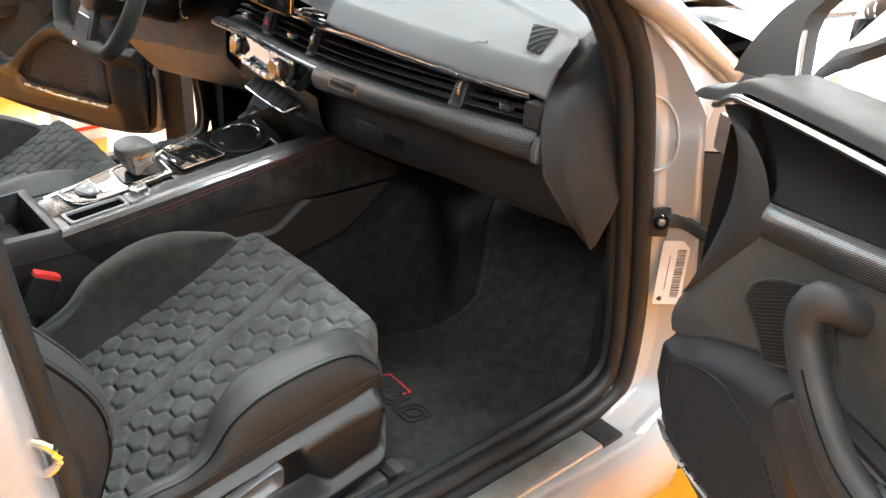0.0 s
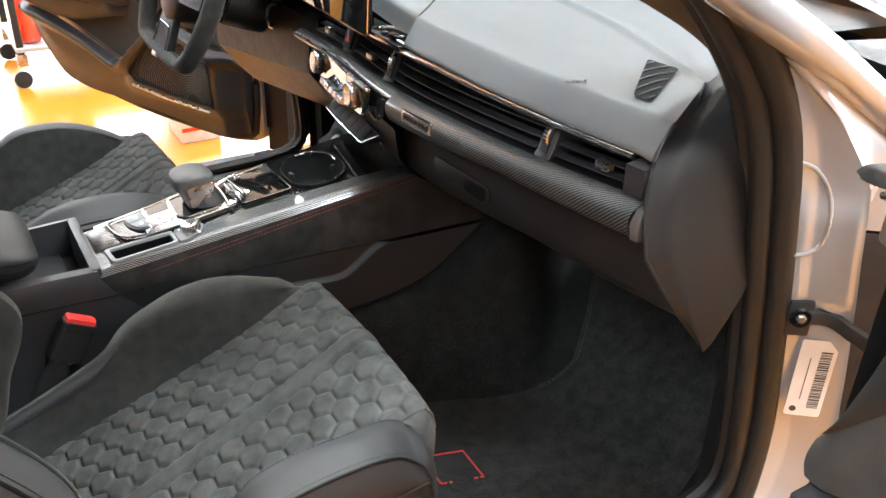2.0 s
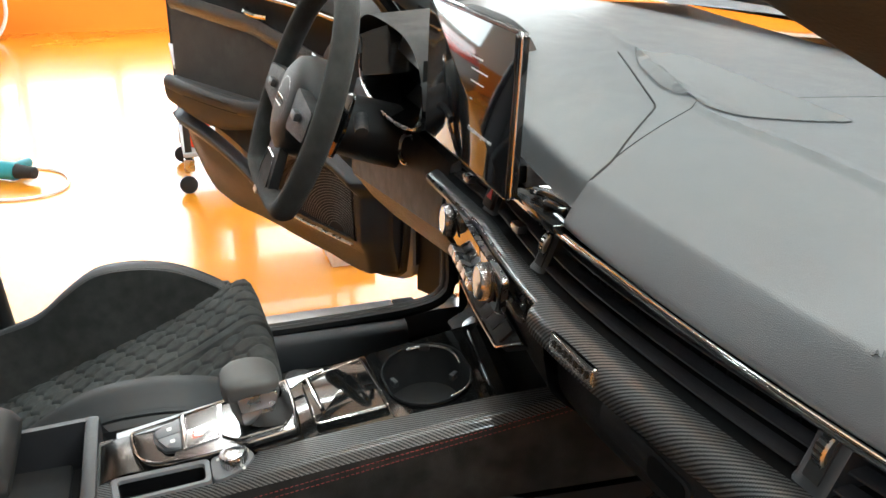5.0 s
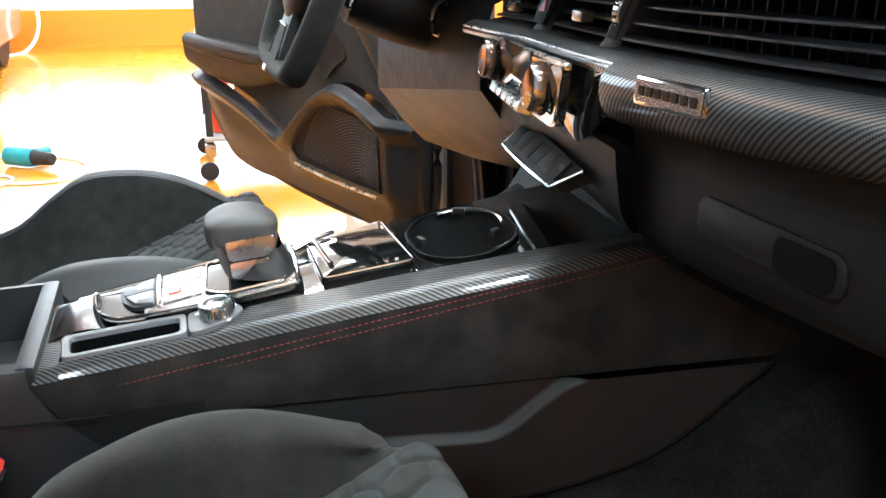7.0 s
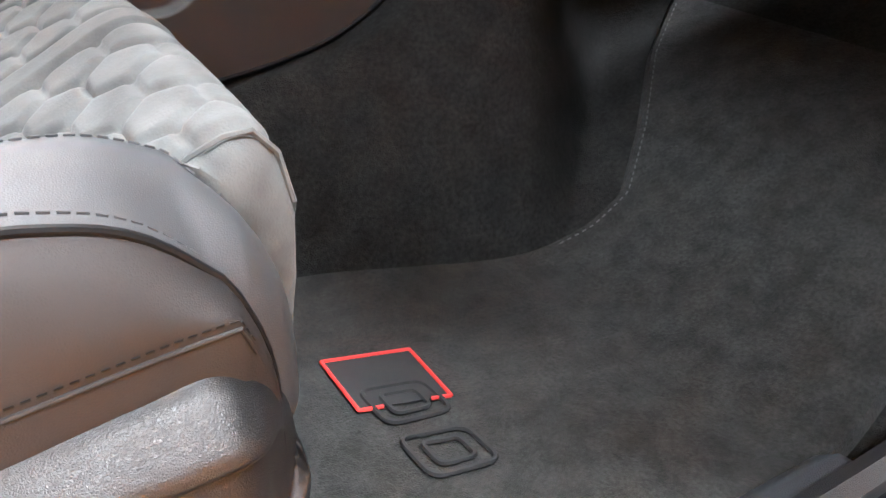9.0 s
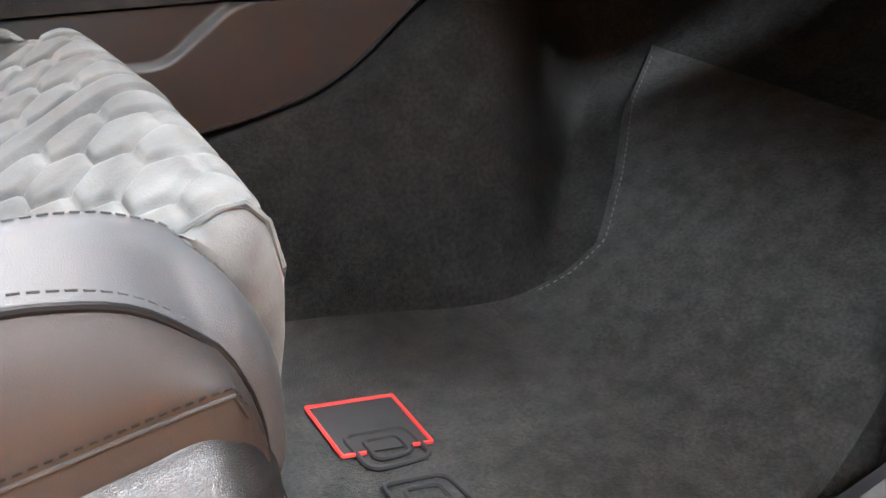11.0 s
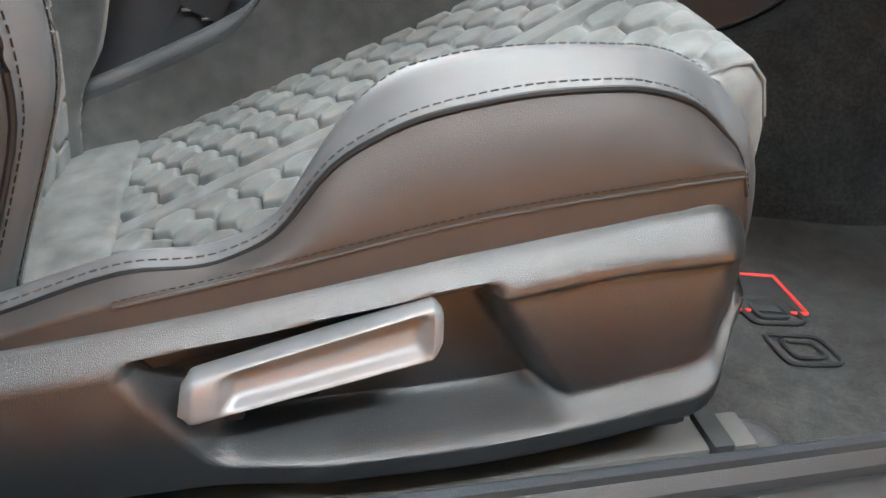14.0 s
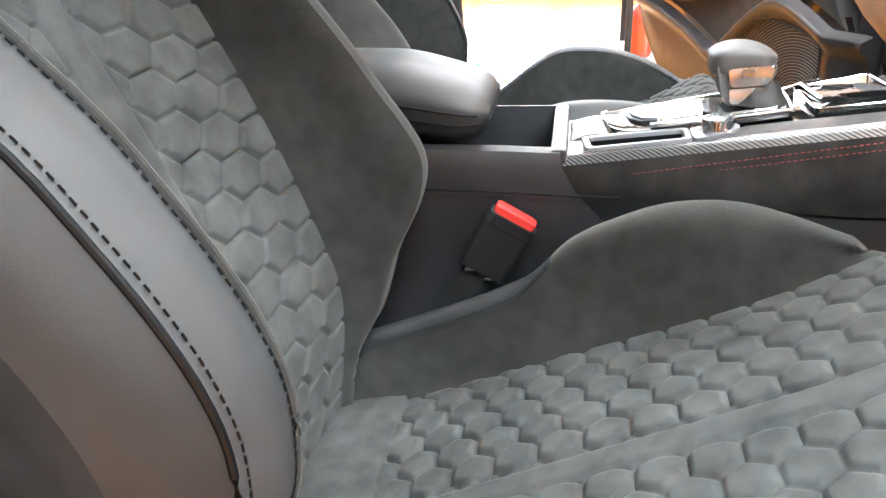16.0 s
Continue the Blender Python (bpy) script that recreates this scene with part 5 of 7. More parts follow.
part("selector_front_edge", tube([on_top(-0.044, 0.1765, 0.0074), on_top(0.0, 0.178, 0.0078), on_top(0.0515, 0.1745, 0.0074)], 0.0022, 8, 12), CHROME, console, "polished chrome front edge")
part("button_field", tplate(round_corners([(-0.0320, 0.0575), (-0.0180, 0.0270), (0.0040, 0.0300), (0.0225, 0.0400), (0.0275, 0.0570)], 0.004), 0.0040, 0.001, 0.0040), PLASTIC_GREY, console, "dark button field")
for q in (((-0.0300, 0.0560), (-0.0178, 0.0300), (-0.0030, 0.0320), (-0.0045, 0.0560)), ((-0.0025, 0.0560), (-0.0010, 0.0324), (0.0185, 0.0415), (0.0255, 0.0560))):
    b2 = part("mode_button", tplate(round_corners(list(q), 0.0025), 0.0022, 0.0007, 0.0080), FRAME_GREY, console, "grey push button")
    cxq, cyq = sum(p[0] for p in q) / 4, sum(p[1] for p in q) / 4
    part("glyph", tplate(rounded(cxq - 0.003, cyq - 0.001, cxq + 0.003, cyq + 0.004, 0.0012), 0.0003, 0, 0.0103), WHITE, b2)
part("button_divider", tplate([(-0.0330, 0.0585), (0.0290, 0.0585), (0.0295, 0.0615), (-0.0340, 0.0615)], 0.0034, 0.0008, 0.0070), CHROME, console, "bright divider bar")
part("display_inlay", tplate(round_corners([(-0.0335, 0.0640), (-0.0060, 0.0635), (-0.0080, 0.0960), (-0.0370, 0.0980)], 0.002), 0.0008, 0, 0.0070), GLOSS, console, "glossy black gear display")
part("brushed_field", tplate(round_corners([(-0.0045, 0.0635), (0.0285, 0.0630), (0.0260, 0.0950), (-0.0065, 0.0965)], 0.002), 0.0016, 0.0005, 0.0070), TRIMLINE, console, "brushed metal field")
part("selector_badge", tplate(rounded(0.0020, 0.0680, 0.0140, 0.0790, 0.001), 0.0006, 0, 0.0087), REDPAINT, console, "small red badge")
part("badge_core", tplate(rounded(0.0038, 0.0700, 0.0122, 0.0770, 0.001), 0.0005, 0, 0.0092), TRIMLINE, console)
GATE = round_corners([(-0.0370, 0.1020), (0.0250, 0.0985), (0.0400, 0.1120), (0.0415, 0.1650), (-0.0365, 0.1670)], 0.006, 6)
part("gaiter_field", tplate(GATE, 0.0012, 0, 0.0066), GLOSS, console, "black selector gate")
part("gate_edge", tube([on_top(x, y, 0.0086) for x, y in GATE + GATE[:1]], 0.0013, 6), CHROME, console, "thin chrome gate edge")
kn = thing("gear_selector", "black leather gear selector with a chrome front face", "gear selector", (0.0, 0.15, 0.62))
part("gaiter", grid(lambda u, v: on_top(0.002, 0.152, 0.009 + 0.022 * v) + Vector(((0.036 - 0.018 * v) * math.copysign(abs(math.cos(6.2832 * u)) ** 0.6, math.cos(6.2832 * u)) * (1 + 0.05 * math.sin(25 * u + 6 * v)), (0.026 - 0.012 * v) * math.copysign(abs(math.sin(6.2832 * u)) ** 0.6, math.sin(6.2832 * u)), 0)), 40, 14, True), LEATHER, kn, "soft black leather gaiter")
part("stem", box((0.002, 0.148, 0.632), (0.034, 0.022, 0.03), 0.006), GLOSS, kn)


def knob(u, v):
    a = 2 * math.pi * u
    ca, sa = math.cos(a), math.sin(a)
    th = math.pi * (v - 0.5)
    c2 = math.copysign(abs(math.cos(th)) ** 0.35, math.cos(th))
    s2 = math.copysign(abs(math.sin(th)) ** 0.55, math.sin(th))
    x = 0.0300 * math.copysign(abs(ca) ** 0.65, ca) * c2
    y = 0.0310 * math.copysign(abs(sa) ** 0.65, sa) * c2
    return Vector((0.002 + x, 0.133 + y, 0.671 + (0.013 if s2 > 0 else 0.008) * s2 - 0.007 * (y / 0.03) ** 2 * max(0, s2) - 0.014 * (y < 0) * max(0, -s2) * abs(y / 0.03)))


kb = grid(knob, 44, 24, True)
bmesh.ops.remove_doubles(kb, verts=kb.verts, dist=0.0004)
part("grip", kb, KNOB, kn, "smooth black leather grip", angle=80)
WEDGE = [(-0.026, 0.034), (0.030, 0.034), (0.024, 0.012), (0.016, -0.006), (-0.014, -0.006), (-0.022, 0.014)]
part("knob_body", plate(round_corners(WEDGE, 0.004), lambda u, v, h: Vector((-0.0235 + h, 0.133 + u, 0.634 + v)), 0.050, 0.003), KNOB, kn, "black tapered selector body")
part("chrome_face", plate(round_corners([(-0.016, 0.030), (0.027, 0.034), (0.022, 0.016), (-0.013, 0.012)], 0.004), lambda u, v, h: Vector((0.0262 + h, 0.133 + u, 0.634 + v)), 0.0050, 0.0012), SATIN, kn, "satin chrome side face")
part("chrome_foot", plate(round_corners([(-0.013, 0.010), (0.021, 0.013), (0.014, -0.004), (-0.011, -0.004)], 0.003), lambda u, v, h: Vector((0.0262 + h, 0.133 + u, 0.634 + v)), 0.0020, 0.0006), SATIN, kn, "satin metal foot plate")

# cubby lid and cup holder
LID = round_corners([(-0.0385, 0.1935), (0.0525, 0.1950), (0.0605, 0.2725), (-0.0490, 0.2665)], 0.005, 5)
ld = part("cubby_lid", tplate(LID, 0.007, 0.002, -0.0015), GLOSS, console, "glossy black cubby lid")
part("lid_tab", tube([on_top(-0.036, 0.2005, 0.0085), on_top(0.0, 0.2022, 0.0090), on_top(0.0320, 0.2050, 0.0085)], 0.0027, 8, 12, flat=0.7), CHROME, ld, "chrome pull tab")
part("tab_bar", tube([on_top(-0.0300, 0.1800, 0.0060), on_top(-0.0385, 0.2010, 0.0080), on_top(-0.0450, 0.2200, 0.0075)], 0.0030, 8, 12, flat=0.6), CHROME, ld, "chrome cross bar")
part("lid_trim", tube([on_top(x, y, 0.0052) for x, y in LID + LID[:1]], 0.0010, 6), CHROME, ld, "thin chrome surround")
CUP = (0.004, 0.328)
WELL = [(CUP[0] + 0.052 * math.cos(a) + (0.020 if math.cos(a) > 0 else 0), CUP[1] + 0.047 * math.sin(a)) for a in (2 * math.pi * k / 56 for k in range(56))]
cw = loft([[on_top(x, y, h) for x, y in WELL] for h in (0.002, -0.004)] + [[on_top(CUP[0] + (x - CUP[0]) * 0.92, CUP[1] + (y - CUP[1]) * 0.92, -0.050) for x, y in WELL]], True, False)
cw.faces.new([cw.verts.new(on_top(CUP[0] + (x - CUP[0]) * 0.92, CUP[1] + (y - CUP[1]) * 0.92, -0.050)) for x, y in WELL])
cp = part("cup_holder", cw, MATTE, console, "deep black cup holder")
# the panel round the well, from its edge out to the carbon
HOLD = [(-0.062, 0.2745), (0.0755, 0.2745), (0.0916, 0.375), (0.112, 0.452), (-0.062, 0.452)]


def to_border(x, y):
    dx, dy = x - CUP[0], y - CUP[1]
    best = 9.0
    for (ax2, ay2), (bx2, by2) in zip(HOLD, HOLD[1:] + HOLD[:1]):
        ex, ey = bx2 - ax2, by2 - ay2
        det = dx * -ey + ex * dy
        if abs(det) < 1e-9:
            continue
        k = ((ax2 - CUP[0]) * -ey + ex * (ay2 - CUP[1])) / det
        q = (dx * (ay2 - CUP[1]) - dy * (ax2 - CUP[0])) / det
        if k > 0 and -0.001 <= q <= 1.001:
            best = min(best, k)
    return CUP[0] + dx * best, CUP[1] + dy * best


part("holder_panel", loft([[on_top(*to_border(x, y), -0.002) for x, y in WELL], [on_top(x, y, -0.002) for x, y in WELL]], True, False), GLOSS, console, "glossy black panel round the cup holder")
part("cup_rim", tube([on_top(CUP[0] + 0.046 * math.cos(radians(a)), CUP[1] + 0.041 * math.sin(radians(a)), 0.0015) for a in range(70, 196, 6)], 0.0019, 6), TRIMLINE, console, "slim chrome cup holder rim")
part("cup_well_edge", tube([on_top(x, y, 0.0005) for x, y in WELL + WELL[:1]], 0.0014, 8), DARK, console, "black rim")
part("cup_side_rim", tube([on_top(0.058, 0.366, 0.003), on_top(0.070, 0.355, 0.003), on_top(0.076, 0.338, 0.003)], 0.0014, 6, 10), TRIMLINE, console)
for a in (40, 160, 285):
    part("cup_clip", box(on_top(CUP[0] + 0.043 * math.cos(radians(a)), CUP[1] + 0.039 * math.sin(radians(a)), 0.001), (0.006, 0.012, 0.008), 0.002, (0, 0, a)), PLASTIC_GREY, cp)

# rise from the console to the dash
part("stack_foot", grid(lambda u, v: (-0.15 + 0.272 * u, 0.425 + 0.075 * v, 0.622 + 0.095 * v - 0.03 * (2 * u - 1) ** 2 * 0 + 0.01 * math.sin(3.14 * v)), 12, 10), DARK, console, "black plastic stack foot")
ss = part("start_panel", box((-0.096, 0.428, 0.634), (0.085, 0.050, 0.012), 0.004, (28, 0, 0)), PLASTIC, console)
part("start_button", turned([(0.014, 0), (0.014, 0.003), (0.012, 0.0045), (0, 0.0045)], (-0.096, 0.4245, 0.640), (0, -0.47, 0.88), 32), SATIN, ss, "round metal start button")
part("usb_flap", box((0.060, 0.448, 0.648), (0.070, 0.040, 0.008), 0.004, (35, 0, 0)), PLASTIC, console)

# ---- dashboard ----
dash = thing("dashboard", "dark grey dashboard with a carbon fibre strip and long air vents", "dashboard", (0, 0.6, 0.8))


def yd(x):
    base = 0.362 + 0.25 * (x - 0.25) ** 2 if x > 0 else 0.3776 + 0.10 * x * x
    return base + 0.009 * sstep(0.26, 0.0, x)


def zs(x):
    """The front bands fall gently towards the middle of the car."""
    return 0.045 * (x - 0.3)


def sweep(prof, x0, x1, n, sub=None, zf=None):
    """A band along the dash: profile of (dy, z) set back from its front line."""
    P = [(q.y, q.z) for q in smooth_path([(0, a, b2) for a, b2 in prof], sub)] if sub else prof
    return loft([[(x, yd(x) + dy, z + (zf(x) if zf else 0)) for dy, z in P] for x in np.linspace(x0, x1, n)], False, False)


PADP = [(0.060, 0.893), (0.030, 0.8965), (0.024, 0.900), (0.0265, 0.908), (0.036, 0.9245), (0.0435, 0.9350), (0.0490, 0.9385), (0.075, 0.9465), (0.10, 0.953), (0.145, 0.961), (0.20, 0.967), (0.26, 0.968), (0.40, 0.962), (0.62, 0.948)]
PADL = smooth_path([(0, a, b2) for a, b2 in PADP], 220)
LOW = min(range(60), key=lambda i: PADL[i].y)
RIDGE = smooth_tab([(-0.30, 0.30), (-0.136, 0.259), (0.0, 0.222), (0.143, 0.194), (0.287, 0.202), (0.419, 0.187), (0.544, 0.150), (0.65, 0.11)])


def crease(x, dy):
    d = dy - RIDGE(x)
    return 0.0050 * math.exp(-(d / 0.0042) ** 2) * sstep(-0.30, -0.1, x) - 0.004 * sstep(0.0, 0.03, d)


def pad_ends(dy):
    xr = 0.660 - 0.42 * max(0, dy - 0.05) if dy < 0.3 else 0.555 - 0.05 * (dy - 0.3)
    xl = min(SPLIT - 0.62 * max(0, dy - 0.045), SPLIT)
    return (max(xl, 0.10) if dy < 0.23 else 0.10), xr


def padz(x, y):
    dy = y - yd(x)
    xl, xr = pad_ends(dy)
    drop = 0.003 * sstep(0.94, 1.0, (x - xl) / (xr - xl)) ** 2
    return float(np.interp(dy, [q.y for q in PADL[LOW:]], [q.z for q in PADL[LOW:]])) + crease(x, dy) - drop


SPLIT = 0.214


def pad(u, v):
    q = PADL[round(v * (len(PADL) - 1))]
    xr = 0.660 - 0.42 * max(0, q.y - 0.05) if q.y < 0.3 else 0.555 - 0.05 * (q.y - 0.3)
    xl = min(SPLIT - 0.62 * max(0, q.y - 0.045), SPLIT)
    xl = max(xl, 0.10) if q.y < 0.23 else 0.10
    x = xl + (xr - xl) * u
    drop = 0.003 * sstep(0.94, 1.0, u) ** 2
    return (x, yd(x) + q.y, q.z - drop + crease(x, q.y))


def centre_pad(u, v):
    q = PADL[round((0.095 + 0.905 * v) * (len(PADL) - 1))]
    xr = min(SPLIT - 0.62 * max(0, q.y - 0.045), SPLIT) - 0.0016
    xr = max(xr, 0.0985) if q.y < 0.23 else 0.0985
    x = -0.66 + (xr + 0.66) * u
    return (x, yd(x) + q.y, q.z + crease(x, q.y) - 0.012 * sstep(0.04, 0.0, v))


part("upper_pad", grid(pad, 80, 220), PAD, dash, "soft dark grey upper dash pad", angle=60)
ENDL = smooth_path([(0.667, 0.424, 0.890), (0.656, 0.450, 0.911), (0.645, 0.522, 0.942), (0.626, 0.590, 0.950)], 41)


def pad_end(u, v):
    p = Vector(pad(1.0, (LOW + round(u * 100)) / (len(PADL) - 1)))
    q = ENDL[round(u * 40)]
    return p.lerp(q, v) + Vector((0.0025, 0, 0.0025)) * math.sin(math.pi * v)


part("pad_end", grid(pad_end, 50, 8), PLASTIC_GREY, dash, "dark grey pad end trim", angle=70)
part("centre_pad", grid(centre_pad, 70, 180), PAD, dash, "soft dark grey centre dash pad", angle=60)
sm2 = [(0.2135, 0.410, 0.9265), (0.196, 0.438, 0.944), (0.157, 0.478, 0.955), (0.118, 0.518, 0.9615), (0.098, 0.536, 0.9635), (0.074, 0.546, 0.964), (0.03, 0.562, 0.9655), (-0.14, 0.624, 0.968)]
part("airbag_seam", tube([(x, y, padz(x, y) + 0.0002) for x, y, z in smooth_path(sm2, 40)], 0.0011, 6), MATTE, dash, "thin airbag cover seam")
# bright bits in the gap behind the screen
part("gap_floor", box((0.165, 0.402, 0.896), (0.10, 0.05, 0.008), 0.002), GLOSS, dash, "glossy black gap filler")
part("gap_chrome", tube([(0.140, 0.392, 0.905), (0.165, 0.399, 0.908), (0.195, 0.404, 0.908)], 0.006, 8, 14, flat=0.6), CHROME, dash, "polished metal fitting")
part("gap_bracket", box((0.186, 0.392, 0.9035), (0.030, 0.008, 0.010), 0.003, (20, 0, 12)), GLOSS, dash)
part("gap_edge", tube([(0.138, yd(0.138) + 0.026, 0.9005), (0.17, yd(0.17) + 0.026, 0.9005), (0.212, yd(0.212) + 0.026, 0.9015)], 0.0018, 6), SATIN, dash)
part("chrome_strip", tube([(x, yd(x) + 0.0215, 0.8955 + 0.04 * min(0, x - 0.3)) for x in np.linspace(0.138, 0.640, 50)], 0.0032, 10), CHROME, dash, "slim chrome strip")
part("dark_lip", sweep([(0.04, 0.8885), (0.024, 0.889), (0.022, 0.891)], -0.16, 0.652, 50, zf=lambda x: 0.04 * min(0, x - 0.3)), GLOSS, dash)
# vents
part("vent_recess", sweep([(0.018, 0.8395), (0.030, 0.842), (0.078, 0.848), (0.080, 0.884), (0.034, 0.8885)], -0.17, 0.650, 60, zf=zs), DARK, dash, "black vent recess")
SLATS = ((0.8465, 0.026), (0.8570, 0.034), (0.8675, 0.042))
for z, dy in SLATS:
    for x0, x1 in ((-0.150, -0.034), (0.006, 0.146), (0.174, 0.500), (0.528, 0.640)):
        part("vent_slat", loft([[(x, yd(x) + a, z + zs(x) + b2) for a, b2 in ((dy, -0.0006), (dy, 0.0008), (dy + 0.002, 0.0018), (dy + 0.012, 0.0026), (dy + 0.012, 0.0008), (dy + 0.002, -0.0014))] for x in np.linspace(x0, x1, 20)]), PLASTIC_GREY, dash, "thin horizontal vent slat")
fb = bmesh.new()
for x in list(np.arange(0.20, 0.49, 0.0135)) + list(np.arange(0.02, 0.145, 0.014)) + list(np.arange(-0.14, -0.04, 0.014)) + list(np.arange(0.54, 0.64, 0.0135)):
    box((x, yd(x) + 0.066, 0.866 + zs(x)), (0.0018, 0.018, 0.038), 0, bm=fb)
fo = part("vent_fin", fb, DARK, dash, "black vertical vent fin")
fo["kind"] = "stuff"


def divider(x, w, nm, lab):
    prof = [(0.020, 0.8395), (0.024, 0.8440), (0.038, 0.8800), (0.046, 0.8860), (0.075, 0.884), (0.075, 0.842)]
    return part(nm, loft([[(xx, yd(x) + a + e, b2 + zs(x)) for a, b2 in prof] for xx, e in ((x - w / 2, 0.002), (x - w / 2 + 0.003, 0), (x + w / 2 - 0.003, 0), (x + w / 2, 0.002))]), PLASTIC_GREY, dash, lab)


def thumb_wheel(x):
    d = divider(x, 0.026, "vent_divider", "dark vent divider")
    c = Vector((x, yd(x) + 0.040, 0.8625 + zs(x)))
    part("wheel_slot", loft([[(xx, yd(x) + a, b2 + zs(x)) for a, b2 in ((0.0235, 0.8455), (0.0345, 0.8735), (0.045, 0.8735), (0.045, 0.8455))] for xx in (x - 0.0065, x + 0.0065)]), MATTE, d)
    part("thumb_wheel", turned([(0.0135, -0.0045), (0.0152, -0.003), (0.0152, 0.003), (0.0135, 0.0045)], c, (1, 0, 0), 40), SATIN, d, "ribbed metal thumb wheel")
    rb = bmesh.new()
    for k in range(7):
        a = radians(-40 + 16 * k)
        box(c + Vector((0, -0.0153 * math.cos(a), 0.0153 * math.sin(a))), (0.0066, 0.0012, 0.0016), 0, (-math.degrees(a), 0, 0), bm=rb)
    part("wheel_rib", rb, MATTE, d)


thumb_wheel(0.160)
thumb_wheel(0.514)
d3 = divider(-0.014, 0.034, "hazard_switch", "black switch block with a hazard button")
HM = Matrix.Translation((-0.014, yd(-0.014) + 0.0285, 0.861 + zs(-0.014))) @ Euler((radians(69), 0, 0)).to_matrix().to_4x4()
hz = part("hazard_button", plate(rounded(-0.012, -0.017, 0.012, 0.017, 0.002), lambda u, v, h: HM @ Vector((u, v, h)), 0.004, 0.001), PLASTIC, d3)
part("hazard_triangle", plate([(-0.0065, -0.0065), (0.0065, -0.0065), (0, 0.0065)], lambda u, v, h: HM @ Vector((u, v, h + 0.0041)), 0.0008), RED, d3, "red hazard triangle")
for x in (0.602, 0.088, -0.092):
    part("vent_tab", box((x, yd(x) + 0.026, 0.8575 + zs(x)), (0.020, 0.012, 0.009), 0.003), SATIN, dash, "small metal vent tab")
part("vent_end", loft([[(x, yd(x) + dy, z) for dy, z in ((0.012, 0.858), (0.012, 0.890), (0.05, 0.894), (0.05, 0.856))] for x in (0.641, 0.650, 0.664)]), PLASTIC_GREY, dash, "grey plastic vent end piece")
# carbon strip
def band(prof, x0, x1, n, material, name, label):
    P = [(q.y, q.z) for q in smooth_path([(0, a, b2) for a, b2 in prof], 30)]
    zt, zb = P[-1][1], P[0][1]

    def at(x, dy, z):
        f = (z - zb) / (zt - zb)
        low = min(0.798 + 0.09 * (x - 0.3), 0.812) - 0.798
        return (x, yd(x) + dy, z + zs(x) * f + low * (1 - f))
    return weave(part(name, loft([[at(x, dy, z) for dy, z in P] for x in np.linspace(x0, x1, n)], False, False), material, dash, label), n)


band([(0.022, 0.7965), (0.010, 0.799), (0.000, 0.805), (-0.005, 0.814), (-0.006, 0.822), (-0.004, 0.829), (0.003, 0.835), (0.012, 0.839), (0.020, 0.840)], 0.215, 0.668, 60, CARBON, "carbon_strip", "glossy carbon fibre dash strip")
weave(part("carbon_strip_centre", sweep([(0.004, 0.826), (0.003, 0.831), (0.008, 0.836), (0.014, 0.839), (0.022, 0.840)], -0.20, 0.216, 40, 24, zf=zs), CARBON, dash, "glossy carbon fibre dash strip"), 40)
# thin satin bar standing in for the highlight along the carbon edge
part("centre_glint", tube([(x, yd(x) + 0.0045, 0.8335 + zs(x)) for x in np.linspace(-0.20, 0.214, 24)], 0.0012, 6), SATIN, dash)
part("strip_end", loft([[(x, yd(x) + dy, z) for dy, z in ((0.03, 0.808), (0.000, 0.816), (-0.004, 0.834), (0.004, 0.850), (0.02, 0.856))] for x in (0.668, 0.676)]), CARBON, dash)
bg = part("badge_plate", plate(rounded(-0.036, -0.0085, 0.036, 0.0085, 0.002), lambda u, v, h: Vector((0.304 + u, yd(0.304 + u) - 0.0045 - h + 0.06 * v, 0.8255 + v + 0.05 * u)), 0.003, 0.001), CHROME, dash, "small chrome badge plate")
part("badge_inlay", plate(rounded(-0.0338, -0.0064, 0.0338, 0.0064, 0.0015), lambda u, v, h: Vector((0.304 + u, yd(0.304 + u) - 0.0075 - h + 0.06 * v, 0.8255 + v + 0.05 * u)), 0.0006), TRIMLINE, bg, "brushed metal badge inlay")
for k in range(7):
    part("badge_bar", plate(rounded(-0.0026, -0.0028, 0.0026, 0.0028, 0.0008, 2), lambda u, v, h: Vector((0.277 + 0.009 * k + u, yd(0.277 + 0.009 * k) - 0.0081 - h + 0.06 * v, 0.8244 + 0.0004 * k + v)), 0.0008), DARKCHROME, bg)
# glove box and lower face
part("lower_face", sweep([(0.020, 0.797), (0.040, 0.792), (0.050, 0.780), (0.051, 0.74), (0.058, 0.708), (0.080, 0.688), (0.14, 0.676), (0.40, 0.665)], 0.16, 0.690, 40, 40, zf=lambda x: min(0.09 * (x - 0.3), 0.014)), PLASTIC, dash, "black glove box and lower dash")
gh = part("glovebox_handle", plate(rounded(-0.066, -0.013, 0.066, 0.013, 0.010), lambda u, v, h: Vector((0.330 + u, yd(0.33 + u) + 0.0500 - h + 0.02 * abs(v), 0.742 + v + 0.02 * u)), 0.0025, 0.0010), PLASTIC, dash, "black glove box handle")
# no hollow here: a flat dark plate gives the finger recess its shade
part("handle_recess_shade", plate(rounded(-0.024, -0.0105, 0.024, 0.0105, 0.007), lambda u, v, h: Vector((0.366 + u, yd(0.366 + u) + 0.0474 - h, 0.742 + v + 0.02 * u)), 0.0008), DARK, gh, "dark finger recess")
part("centre_lower", sweep([(0.030, 0.760), (0.034, 0.735), (0.045, 0.70), (0.09, 0.66)], -0.30, 0.17, 24, 16), PLASTIC, dash)
